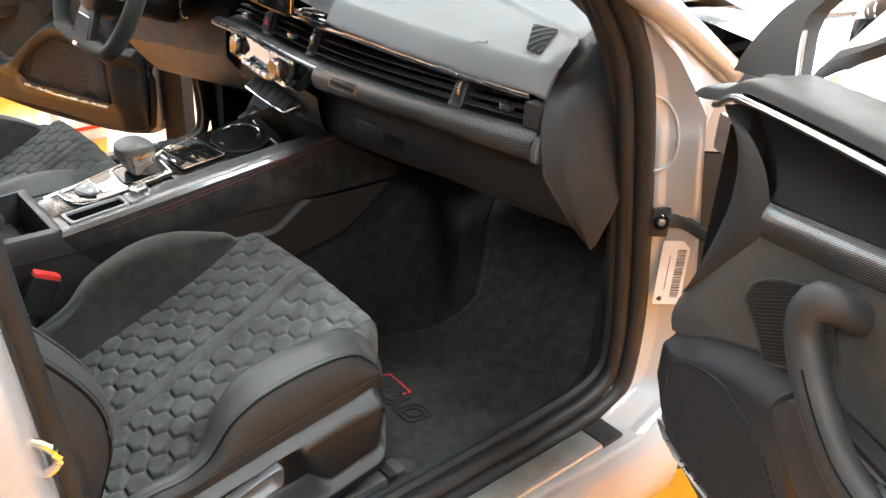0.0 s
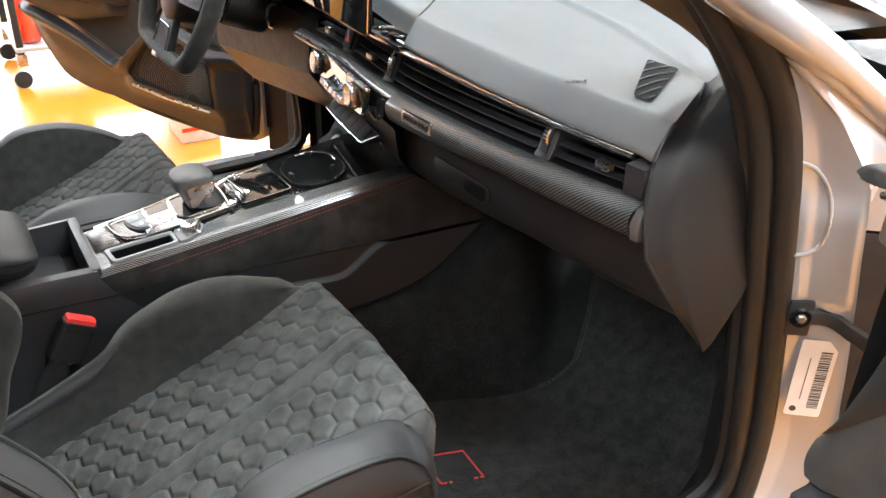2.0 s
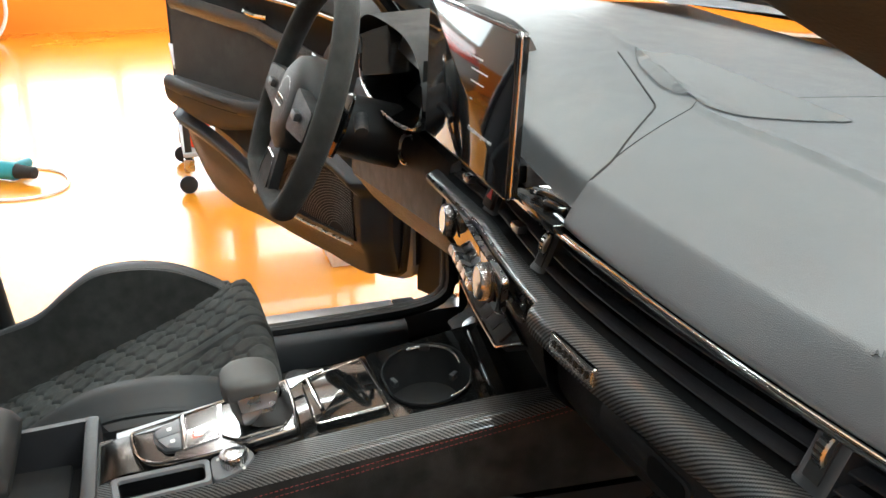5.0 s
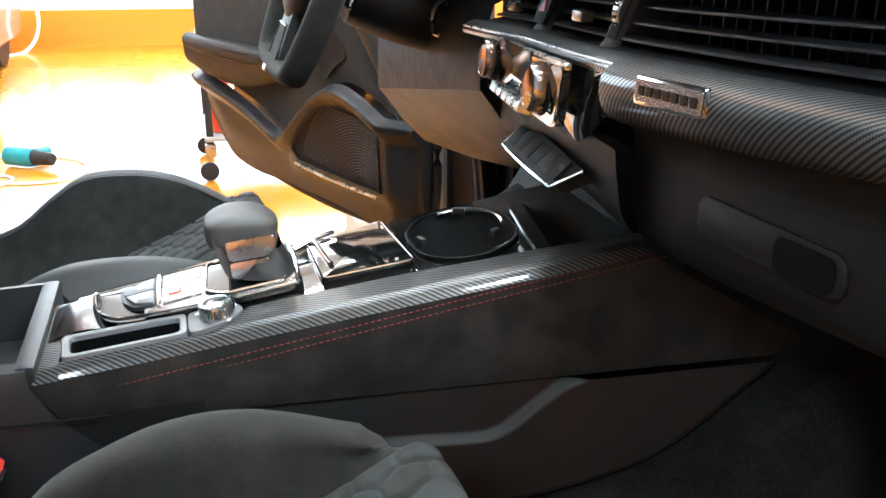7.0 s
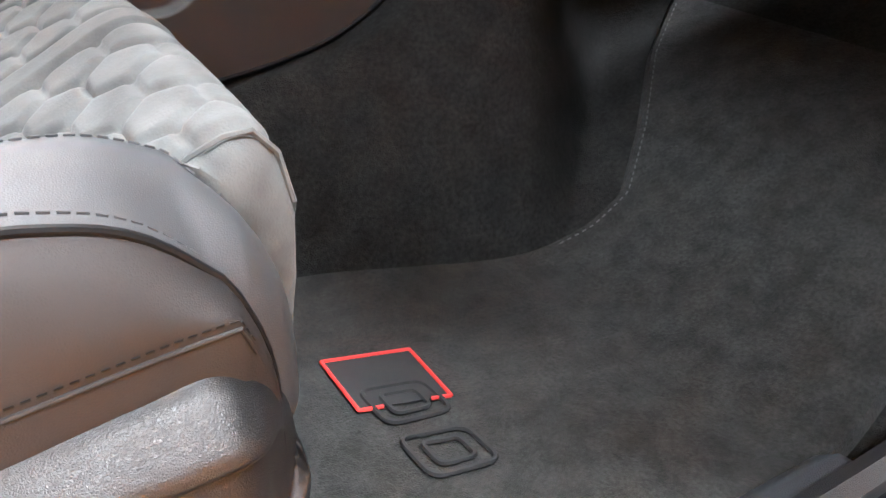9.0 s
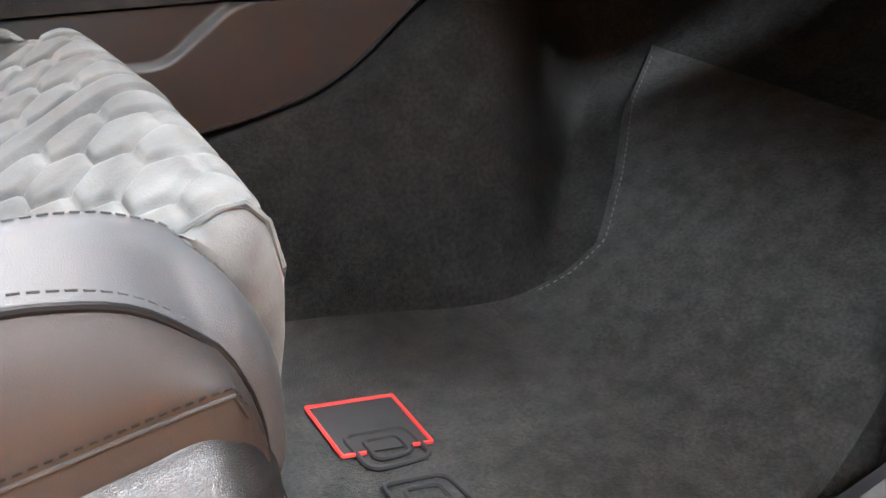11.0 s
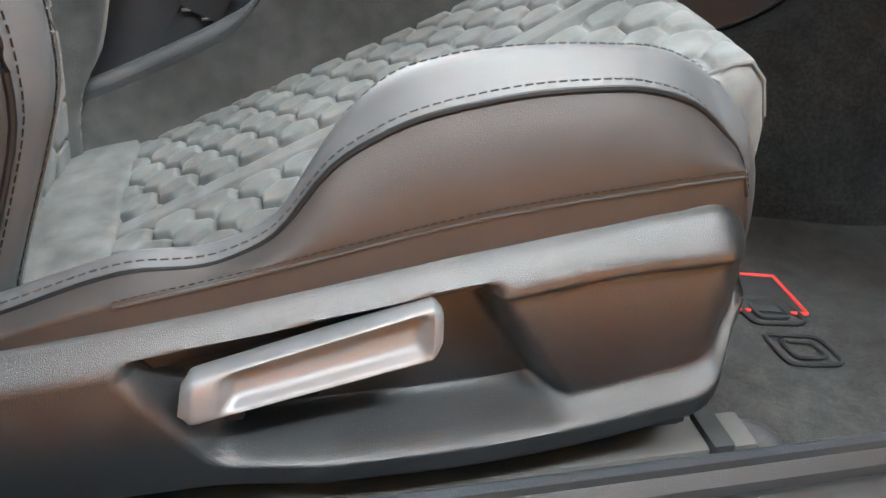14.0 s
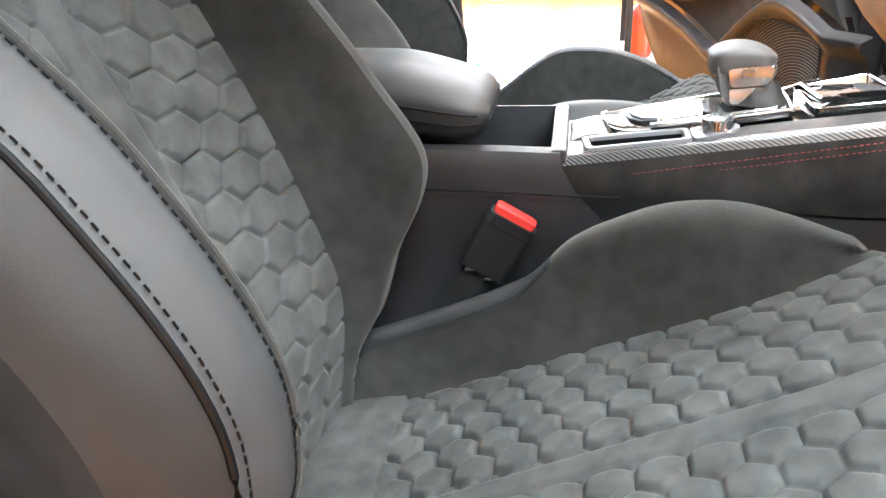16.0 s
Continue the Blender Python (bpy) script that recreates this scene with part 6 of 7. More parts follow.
# end panel beside the door
LE = smooth_path([(0.640, 0.530, 0.950), (0.652, 0.452, 0.915), (0.663, 0.425, 0.893), (0.676, 0.411, 0.845), (0.687, 0.410, 0.803)], 18) + smooth_path([(0.6875, 0.4105, 0.800), (0.708, 0.440, 0.745), (0.729, 0.475, 0.694)], 12)
RE = smooth_path([(0.655, 0.555, 0.952), (0.690, 0.538, 0.935), (0.704, 0.530, 0.90), (0.708, 0.540, 0.845), (0.712, 0.552, 0.79), (0.718, 0.545, 0.745), (0.730, 0.492, 0.694)], 30)
def end_panel(u, v):
    k = round(u * 29)
    f = min(v / 0.26, (1 - v) / 0.74)
    f = f - 0.25 * max(0, f - 0.75) ** 1.2
    return LE[k].lerp(RE[k], v) + Vector((0.011, -0.013, 0.002)) * f * math.sin(math.pi * min(0.5, 0.08 + u))


part("end_panel", grid(end_panel, 29, 26), PLASTIC, dash, "dark plastic dash end panel", angle=70)
part("end_edge", tube([p + Vector((0.001, 0.002, 0)) for p in LE[2:]], 0.0022, 8), PLASTIC, dash)
part("kick_panel", loft([[(0.668 + dx, y, z) for dx, z in ((0, 0.29), (0.02, 0.50), (0.05, 0.72), (0.0, 0.90), (-0.03, 0.90), (-0.02, 0.29))] for y in (0.63, 0.70, 0.80, 1.0)]), PLASTIC, dash, "black kick panel")
for sg in (-1,):
    part("left_kick_panel", loft([[(sg * (0.668 + dx), y, z) for dx, z in ((0, 0.29), (0.02, 0.50), (0.04, 0.72), (0.0, 0.90), (-0.03, 0.90), (-0.02, 0.29))] for y in (0.63, 0.70, 0.80, 1.0)]), PLASTIC, dash, "black kick panel")
# demister grille
OUT = [(0.551, 0.510), (0.599, 0.449), (0.623, 0.4525), (0.593, 0.517)]
mid = Vector((0.5915, 0.482))
def pad_patch(outline, k, lift, mid=mid):
    fine = []
    for i, p in enumerate(outline):
        a, b2 = Vector(p[:2]), Vector(outline[(i + 1) % len(outline)][:2])
        m = max(1, math.ceil((b2 - a).length / 0.003))
        fine += [a.lerp(b2, j / m) for j in range(m)]
    outline = fine
    n = len(outline)

    def f(u, v):
        p = Vector(outline[round(u * n) % n])
        q = mid + (p - mid) * (v * k)
        return (q.x, q.y, padz(q.x, q.y) + lift)
    return grid(f, n, 12, True)


vg = part("side_vent", pad_patch(round_corners(OUT, 0.006, 8), 1.10, 0.0005), PAD, dash, "dash side vent frame")
# black patch laid on the pad in place of the opening's dark depth
part("vent_opening", pad_patch(round_corners(OUT, 0.005, 8), 1.0, 0.0028), DARK, vg, "black vent opening")
VTL, VBL, VBR, VTR = [Vector(p) for p in OUT]
for k in range(6):
    a = 0.16 + 0.24 * k
    s0, s1 = max(0.03, (a - 0.97) / 0.52), min(0.97, (a - 0.03) / 0.52)
    if s1 - s0 < 0.1:
        continue
    line = []
    for j in range(7):
        q = s0 + (s1 - s0) * j / 6
        w = a - 0.52 * q
        p = VTL.lerp(VTR, q).lerp(VBL.lerp(VBR, q), w)
        line.append((p.x, p.y, padz(p.x, p.y) + 0.0034))
    part("vent_blade", tube(line, 0.0009, 6), PAD, vg, "grey diagonal vent blade")
A0, A1 = Vector((0.516, 0.423, padz(0.516, 0.423))), Vector((0.540, 0.437, padz(0.540, 0.437)))
ax = (A1 - A0).normalized()
ay = Vector((-0.5, 0.86, 0.5))
ay = (ay - ax * ay.dot(ax)).normalized()
an = ax.cross(ay)
AM = Matrix((ax, ay, an)).transposed().to_4x4()
AM.translation = (A0 + A1) / 2 + Vector((0, 0, 0.0020))
letters("airbag_lettering", "AIRBAG", 0.0066, AM, MARK, dash, 0.0004, 1.1, "embossed word on the dash")
SPK = [(-0.15, 0.652), (-0.06, 0.606), (0.04, 0.576), (0.12, 0.572), (0.165, 0.595), (0.19, 0.64), (0.20, 0.69), (0.10, 0.70), (-0.13, 0.716)]
part("speaker_cover", pad_patch(round_corners(SPK, 0.012, 8), 1.0, 0.0012, Vector((0.05, 0.645))), SPEAKER, dash, "fine grey mesh speaker cover")
sr = bmesh.new()
SPR = round_corners(SPK, 0.012, 8)
for x in np.arange(-0.145, 0.198, 0.0042):
    ys = [a[1] + (b2[1] - a[1]) * (x - a[0]) / (b2[0] - a[0]) for a, b2 in zip(SPR, SPR[1:] + SPR[:1]) if (a[0] > x) != (b2[0] > x)]
    if len(ys) == 2 and abs(ys[0] - ys[1]) > 0.006:
        y0, y1 = min(ys) + 0.002, max(ys) - 0.002
        tube([(x, y, padz(x, y) + 0.0014) for y in np.linspace(y0, y1, 8)], 0.0008, 5, bm=sr)
rb = part("mesh_rib", sr, PAD, dash, "fine ribs of the speaker cover")
rb["kind"] = "stuff"

# climate panel
cl = thing("climate_panel", "glossy black climate panel with two chrome dials", "control panel", (0.0, 0.40, 0.79))
def facia(u, v):
    x = -0.165 + 0.385 * u
    z = 0.8265 + zs(x) * (1 - v) - 0.078 * v * (1 - 0.80 * sstep(0.66, 1.0, u))
    yb = max(yd(x) + 0.006 + 0.018 * v * v, PY(x) + 0.003)
    return (x, yb + 0.012 * sstep(0.80, 1.0, u) * v, z)


def PY(x):
    return 0.3885 - 0.126 * x


part("facia", grid(facia, 40, 16), GLOSS, cl, "glossy black facia", angle=60)
def cplate(outline, thick, bev, off):
    return plate(outline, lambda u, v, h: Vector((u, PY(u) - off - h + 0.10 * (0.80 - v), v)), thick, bev)
part("panel_frame", cplate(round_corners([(-0.134, 0.809), (-0.126, 0.772), (-0.10, 0.760), (0.100, 0.763), (0.122, 0.770), (0.150, 0.821)], 0.008), 0.006, 0.002, 0.0), SATIN, cl, "satin panel surround")
part("panel_face", cplate(round_corners([(-0.132, 0.807), (-0.1245, 0.7735), (-0.10, 0.762), (0.099, 0.765), (0.1205, 0.7715), (0.1475, 0.819)], 0.007), 0.0015, 0.0006, 0.0058), GLOSS, cl, "glossy black panel face")
for x in (-0.090, 0.090):
    zc0 = 0.790 if x < 0 else 0.793
    c = Vector((x, PY(x) - 0.0073, zc0))
    axd = Vector((-0.10, -1, 0.10)).normalized()
    part("dial_well", ring(c, 0.0205, 0.0016, axd, 44, 6), MATTE, cl)
    k2 = part("dial", turned([(0.0180, 0), (0.0188, 0.002), (0.0188, 0.010), (0.0176, 0.0125), (0.0164, 0.0130), (0.0156, 0.0115), (0.0, 0.0115)], c, axd, 44), DIALMETAL, cl, "knurled metal temperature dial")
    part("dial_face", turned([(0.0155, 0), (0.0155, 0.0009), (0, 0.0010)], c + axd * 0.0115, axd, 36), GLOSS, k2, "glossy black dial face")
    kb2 = bmesh.new()
    qd = Vector((0, 0, 1)).rotation_difference(axd).to_matrix()
    for k in range(48):
        a = 2 * math.pi * k / 48
        p0 = c + qd @ Vector((0.0189 * math.cos(a), 0.0189 * math.sin(a), 0.003))
        p1 = c + qd @ Vector((0.0189 * math.cos(a), 0.0189 * math.sin(a), 0.0098))
        tube([p0, p1], 0.0006, 5, bm=kb2)
    part("knurl", kb2, DIALMETAL, k2)
for k in range(5):
    x = -0.044 + 0.0225 * k
    part("climate_button", box((x, PY(x) - 0.012, 0.7695), (0.0205, 0.014, 0.010), 0.002, (-20, 0, -7)), SATIN, cl, "small metal rocker button")
part("climate_display", cplate(rounded(-0.060, 0.786, 0.056, 0.816, 0.003), 0.0006, 0, 0.0072), SCREEN, cl, "dark climate display")
sw = thing("switch_row", "row of black switches under the climate panel", "control panel", (0.0, 0.40, 0.715))
SW0, SW1 = Vector((-0.104, 0.411, 0.700)), Vector((0.080, 0.388, 0.707))
se = (SW1 - SW0).normalized()
SWM = Matrix((se, Vector((0.06, 0.64, 0.77)).normalized(), se.cross(Vector((0.06, 0.64, 0.77)).normalized()))).transposed().to_4x4()
SWM.translation = SW0
part("switch_base", plate(round_corners([(0, 0), (0.178, 0), (0.214, 0.026), (0.01, 0.034)], 0.004), lambda u, v, h: SWM @ Vector((u, v, h - 0.014)), 0.014, 0.002), PLASTIC, sw)
for k in range(6):
    part("switch", plate(rounded(0.006 + 0.0295 * k, 0.005, 0.0335 + 0.0295 * k, 0.026, 0.002), lambda u, v, h: SWM @ Vector((u + 0.25 * v, v, h)), 0.003, 0.001), PLASTIC, sw, "black push switch")
part("switch_trim", tube([SWM @ Vector(p) for p in ((0.008, 0.030, 0), (-0.003, -0.001, 0), (0.06, -0.003, 0), (0.12, -0.003, 0), (0.176, -0.002, 0), (0.182, 0.0, 0), (0.216, 0.026, 0))], 0.0017, 6), CHROME, sw, "chrome lower edge")

# display
sc = thing("display_screen", "freestanding infotainment screen, lit with white text", "screen", (0.01, 0.40, 0.89))
SM = Matrix.Translation((0.006, 0.3715, 0.970)) @ Euler((radians(88), 0, 0)).to_matrix().to_4x4()
def splate(outline, thick, bev, off):
    return plate(outline, lambda u, v, h: SM @ Vector((u, v, off + h)), thick, bev)
part("housing", splate(rounded(-0.126, -0.077, 0.126, 0.077, 0.006), 0.010, 0.002, -0.010), GLOSS, sc, "slim black housing")
part("screen_edge", tube([SM @ Vector((u, v, -0.003)) for u, v in rounded(-0.1262, -0.0772, 0.1262, 0.0772, 0.006, 4) + [(0.1262, 0.0712)]], 0.0011, 6), TRIMLINE, sc, "thin metal edge")
part("glass", splate(rounded(-0.1245, -0.0755, 0.1245, 0.0755, 0.005), 0.0015, 0.0005, 0.0), SCREEN, sc, "glossy black display glass")
LMx = SM @ Matrix.Translation((0.050, -0.034, 0.0019))
letters("screen_text", "Continue as guest user", 0.0070, LMx, GLOW_W, sc, 0.0001, 1.0, "lit white text line")
for yy, w in ((0.038, 0.05), (0.026, 0.075), (0.014, 0.06), (-0.004, 0.012)):
    part("text_bar", splate(rounded(0.018, yy - 0.0008, 0.018 + w * 0.6, yy + 0.0008, 0.0004, 2), 0.0002, 0, 0.0017), GLOW_W, sc)
part("foot", box((0.012, 0.405, 0.893), (0.10, 0.03, 0.02), 0.004), PLASTIC, sc)

# instrument hood, column, steering wheel
ic = thing("instrument_cluster", "black instrument cluster under a dash hood", "instrument cluster", (-0.37, 0.48, 0.92))
def hood(u, v):
    a = math.pi * (0.02 + 0.96 * u)
    return (-0.37 - 0.185 * math.copysign(abs(math.cos(a)) ** 0.6, math.cos(a)), 0.385 + 0.16 * v, 0.885 + 0.095 * math.sin(a) ** 0.7 + 0.01 * v)
part("hood", grid(hood, 40, 12), PLASTIC, ic, "dark grey instrument hood")
part("dial_screen", box((-0.37, 0.475, 0.925), (0.32, 0.012, 0.11), 0.006, (-12, 0, 0)), SCREEN, ic, "dark instrument screen")
part("cluster_rim", tube([(-0.545, 0.392, 0.93), (-0.53, 0.387, 0.875), (-0.47, 0.384, 0.856), (-0.37, 0.382, 0.850), (-0.27, 0.384, 0.856), (-0.21, 0.387, 0.875), (-0.195, 0.392, 0.93)], 0.0025, 8, 40), SATIN, ic, "satin metal rim")
part("cluster_frame", loft([[(-0.37 + k * a, y, 0.90 + k * b2) for a, b2 in ((-0.18, 0.06), (-0.17, -0.03), (-0.10, -0.055), (0.10, -0.055), (0.17, -0.03), (0.18, 0.06))] for k, y in ((1.0, 0.387), (0.9, 0.47))], False, False), GLOSS, ic)
co = thing("steering_column", "black steering column shroud with two stalks", "steering column", (-0.37, 0.36, 0.82))
def knee_edge(x):
    return 0.745 + 0.165 * (x + 0.165)


KX = np.linspace(-0.68, -0.160, 16)
# upper face blacker, underside greyer: the floor's light is put into the materials
part("driver_knee_panel", loft([[(x, y, z) for y, z in ((0.470, 0.862), (0.415, 0.835), (0.404, 0.80), (0.401, knee_edge(x) + 0.012), (0.402, knee_edge(x)))] for x in KX], False, False), DARK, dash, "black driver's knee panel")
part("driver_under_panel", loft([[(x, y, z) for y, z in ((0.4025, knee_edge(x)), (0.415, knee_edge(x) - 0.016), (0.440, knee_edge(x) - 0.050), (0.480, knee_edge(x) - 0.092), (0.56, knee_edge(x) - 0.125))] for x in KX], False, False), PLASTIC_GREY, dash, "dark grey panel under the steering column")
part("shroud", loft([[(-0.412 + 0.062 * s * math.cos(a), y, z + 0.052 * s * math.sin(a)) for a in (2 * math.pi * k / 24 for k in range(24))] for y, z, s in ((0.42, 0.800, 0.95), (0.37, 0.815, 0.95), (0.33, 0.828, 0.92), (0.30, 0.838, 0.85))]), PLASTIC, co, "black column shroud")
part("socket_ring", ring((-0.335, 0.407, 0.805), 0.021, 0.003, (0.25, -1, 0.2), 36, 8), SATIN, co, "metal-rimmed round socket")
part("socket", turned([(0.021, 0), (0.019, -0.015), (0, -0.015)], (-0.335, 0.408, 0.805), (0.25, -1, 0.2), 28), MATTE, co)
part("stalk", tube([(-0.31, 0.335, 0.865), (-0.27, 0.325, 0.872), (-0.22, 0.315, 0.868)], 0.009, 10, 14, flat=0.7), PLASTIC, co, "black control stalk")
part("stalk", tube([(-0.43, 0.335, 0.865), (-0.48, 0.325, 0.872), (-0.53, 0.315, 0.868)], 0.009, 10, 14, flat=0.7), PLASTIC, co, "black control stalk")
wh = thing("steering_wheel", "flat-bottomed suede steering wheel with a leather hub", "steering wheel", (-0.37, 0.26, 0.90))
WM = Matrix.Translation((-0.410, WHEEL_Y, 0.866)) @ Euler((radians(68), 0, 0)).to_matrix().to_4x4()
def rim_pt(a):
    x, y = 0.178 * math.cos(a), 0.178 * math.sin(a)
    lim = -0.130
    if y < lim:
        y = lim - 0.12 * (lim - y)
    return x, y
RIM = [rim_pt(2 * math.pi * k / 72) for k in range(72)]
def rimf(u, v):
    i = round(u * 72) % 72
    x, y = RIM[i]
    r = Vector((x, y, 0)).normalized()
    a = 2 * math.pi * v
    return WM @ (Vector((x, y, 0)) + r * 0.0145 * math.cos(a) + Vector((0, 0, 0.0175 * math.sin(a))))
part("rim", grid(rimf, 72, 16, True, True), SUEDE, wh, "black suede wheel rim", angle=80)
part("hub", turned([(0.074, -0.035), (0.074, -0.005), (0.068, 0.012), (0.055, 0.020), (0.030, 0.0235), (0.0, 0.024)], WM @ Vector((0, -0.004, 0)), WM.to_3x3() @ Vector((0, 0, 1)), 44), LEATHER_DARK, wh, "black leather airbag hub", angle=60)
part("hub_ring", ring(WM @ Vector((0, -0.004, 0.0215)), 0.034, 0.0016, (WM.to_3x3() @ Vector((0, 0, 1))), 40, 6), CHROME, wh, "thin chrome emblem ring")
for k in range(4):
    part("emblem_link", ring(WM @ Vector((-0.0165 + 0.011 * k, -0.004, 0.0255)), 0.0062, 0.0009, (WM.to_3x3() @ Vector((0, 0, 1))), 24, 5), CHROME, wh)
for sg in (1, -1):
    sp = part("spoke", plate(round_corners([(sg * 0.055, 0.030), (sg * 0.170, 0.020), (sg * 0.172, -0.020), (sg * 0.055, -0.030)][::sg], 0.006), lambda u, v, h: WM @ Vector((u, v, h)), 0.018, 0.004), PLASTIC, wh, "black wheel spoke")
    part("spoke_button", box((WM @ Vector((sg * 0.105, 0, 0.020)))[:], (0.03, 0.012, 0.012), 0.003, (68, 0, 0)), PLASTIC_GREY, sp)
    part("shift_paddle", plate(round_corners([(sg * 0.075, 0.045), (sg * 0.150, 0.060), (sg * 0.160, 0.010), (sg * 0.145, -0.035), (sg * 0.085, -0.030)][::sg], 0.012), lambda u, v, h: WM @ Vector((u, v, h - 0.035)), 0.004, 0.0012), GLOSS, wh, "gloss black shift paddle")
lsp = part("lower_spoke", plate(round_corners([(-0.034, -0.06), (-0.050, -0.136), (0.050, -0.136), (0.034, -0.06)], 0.008), lambda u, v, h: WM @ Vector((u, v, h - 0.004)), 0.014, 0.003), PLASTIC, wh, "black lower spoke")
part("spoke_bezel", tube([WM @ Vector(p) for p in ((-0.026, -0.082, 0.012), (-0.040, -0.128, 0.012), (0.040, -0.128, 0.012), (0.026, -0.082, 0.012), (-0.026, -0.082, 0.012))], 0.0014, 8), CHROME, lsp, "chrome spoke bezel")
part("spoke_opening", plate(round_corners([(-0.024, -0.085), (-0.037, -0.125), (0.037, -0.125), (0.024, -0.085)], 0.006), lambda u, v, h: WM @ Vector((u, v, h + 0.0102)), 0.0006), MATTE, lsp)
part("wheel_badge", box((WM @ Vector((0.0, -0.142, 0.015)))[:], (0.022, 0.008, 0.006), 0.001, (68, 0, 0)), SATIN, wh, "small metal badge on the rim")

# ---- front doors, wide open ----
FRAME_DIM = mat("grille_plastic", (0.085, 0.080, 0.076), 0.5, var=0.1, bump=0)
def make_door(sg, hinge, deg, label):
    th = radians(deg)
    e = Vector((sg * math.sin(th), -math.cos(th), 0))
    n = Vector((-sg * math.cos(th), -math.sin(th), 0))
    O = Vector(hinge)
    z0h = O.z
    t = thing("front_door", label, "car door", (O.x, O.y, 0.29 + z0h), "front doors")

    def D(s, z, k):
        return O + e * s + n * k + Vector((0, 0, z))

    def patch(name, s0, s1, zb, zt, k, material, lab="", nu=50, nv=24, parent=None):
        """A panel between two curves z over s, raised to k(s, z, u, v)."""
        def f(u, v):
            s = s0 + (s1 - s0) * u
            z = zb(s) + (zt(s) - zb(s)) * v
            return D(s, z, k(s, z, u, v))
        return part(name, grid(f, nu, nv), material, parent or t, lab, angle=55)

    def flat(name, outline, k0, thick, material, lab="", bev=0.0, parent=None):
        return part(name, plate(outline, lambda u, v, h: D(u, v, k0 + h), thick, bev), material, parent or t, lab)
    # painted shell and hinge end, with black slabs standing for the gap's shade
    shell = [(-0.06, 0.29), (0.02, 0.245), (0.40, 0.25), (0.80, 0.30), (0.90, 0.42), (0.95, 0.65), (0.95, 0.93), (-0.02, 0.925), (-0.055, 0.86)]
    if sg < 0:
        shell = [(-0.06, 0.29), (0.02, 0.275), (0.40, 0.30), (0.66, 0.335), (0.76, 0.42), (0.80, 0.52), (0.83, 0.66), (0.83, 0.93), (-0.02, 0.925), (-0.055, 0.86)]
    flat("shell", round_corners(shell, 0.04), -0.085, 0.085, PAINT, "grey painted door shell", 0.012)
    flat("hinge_end", [(-0.062, 0.33), (-0.045, 0.33), (-0.045, 0.88), (-0.062, 0.88)], -0.07, 0.06, MATTE, "black gap by the hinges")
    if sg < 0:
        flat("hinge_gap_shade", [(-0.13, 0.26), (-0.055, 0.26), (-0.055, 0.88), (-0.13, 0.88)], -0.07, 0.05, RUBBER, "black rubber gap cover")
    part("hinge", box(D(-0.075, 0.80, -0.02), (0.05, 0.05, 0.06), 0.006, (0, 0, math.degrees(math.atan2(e.y, e.x)))), PAINT, t, "grey painted hinge")
    part("edge_seal", tube([D(-0.035, 0.90, 0.0), D(-0.04, 0.60, 0.0), D(-0.035, 0.36, 0.0), D(0.03, 0.285, 0.0), D(0.40, 0.285, 0.0), D(0.80, 0.335, 0.0)], 0.012, 8, 40), RUBBER, t, "black rubber door edge seal")
    front = smooth_tab([(0.300, 0.150), (0.316, 0.100), (0.330, 0.061), (0.396, 0.031), (0.478, 0.013), (0.512, 0.010), (0.541, 0.005), (0.56, 0.008), (0.589, 0.024), (0.671, 0.033), (0.759, 0.040), (0.819, 0.039), (0.90, 0.026)])
    inner = smooth_tab([(0.585, 0.022), (0.63, 0.060), (0.68, 0.102), (0.72, 0.136), (0.758, 0.166), (0.797, 0.170), (0.824, 0.156), (0.850, 0.127), (0.868, 0.089), (0.882, 0.040), (0.90, 0.03)])
    zchr = smooth_tab([(-0.05, 0.872), (-0.02, 0.878), (0.017, 0.887), (0.062, 0.904), (0.12, 0.913), (0.189, 0.920), (0.348, 0.930), (0.60, 0.942), (0.95, 0.955)])

    if sg > 0:
        zchr = smooth_tab([(-0.08, 0.866), (-0.02, 0.879), (0.013, 0.888), (0.029, 0.894), (0.049, 0.908), (0.081, 0.9205), (0.12, 0.925), (0.196, 0.9315), (0.364, 0.9425), (0.60, 0.953), (0.95, 0.965)])

    def cover(u, v):
        z = 0.586 + 0.302 * v
        a, b2 = front(z), max(inner(z), front(z) + 0.001)
        s = a + (b2 - a) * u
        return D(s, z, 0.070 + 0.012 * math.sin(math.pi * u) - 0.035 * (1 - u) ** 3)
    part("front_cover", grid(cover, 20, 40), LEATHER_SOFT, t, "dark leather-look front cover", angle=70)
    part("front_edge", grid(lambda u, v: D(front(0.30 + 0.58 * v) - 0.004 * math.sin(math.pi * u), 0.30 + 0.58 * v, 0.0 + 0.050 * u), 6, 40), PLASTIC_GREY, t, "dark grey trim edge")
    part("end_face", grid(lambda u, v: D(-0.05 + 0.052 * u, 0.31 + 0.57 * v, -0.04 + 0.085 * u), 6, 12), PLASTIC_GREY, t, "dark hinge end cover")
    # belt shelf with a chrome line
    def belt(u, v):
        s = (-0.078 + 0.998 * u) if sg > 0 else (-0.045 + 0.89 * u)
        a = math.pi * 0.5 * min(1, v * 1.6)
        nose = sstep(-0.02, 0.06 if sg > 0 else 0.10, u)
        z0 = zchr(s)
        top = (0.020 if sg > 0 else 0.034) * math.sin(a) * ((0.70 + 0.30 * nose) if sg > 0 else (0.45 + 0.55 * nose)) + (0.004 if sg > 0 else 0.010) * v
        back = 0.012 * (1 - math.cos(a)) + 0.075 * sstep(0.3, 1.0, v)
        return D(s + 0.035 * (1 - nose) * v, z0 + top, 0.082 * (0.75 + 0.25 * nose) - back)
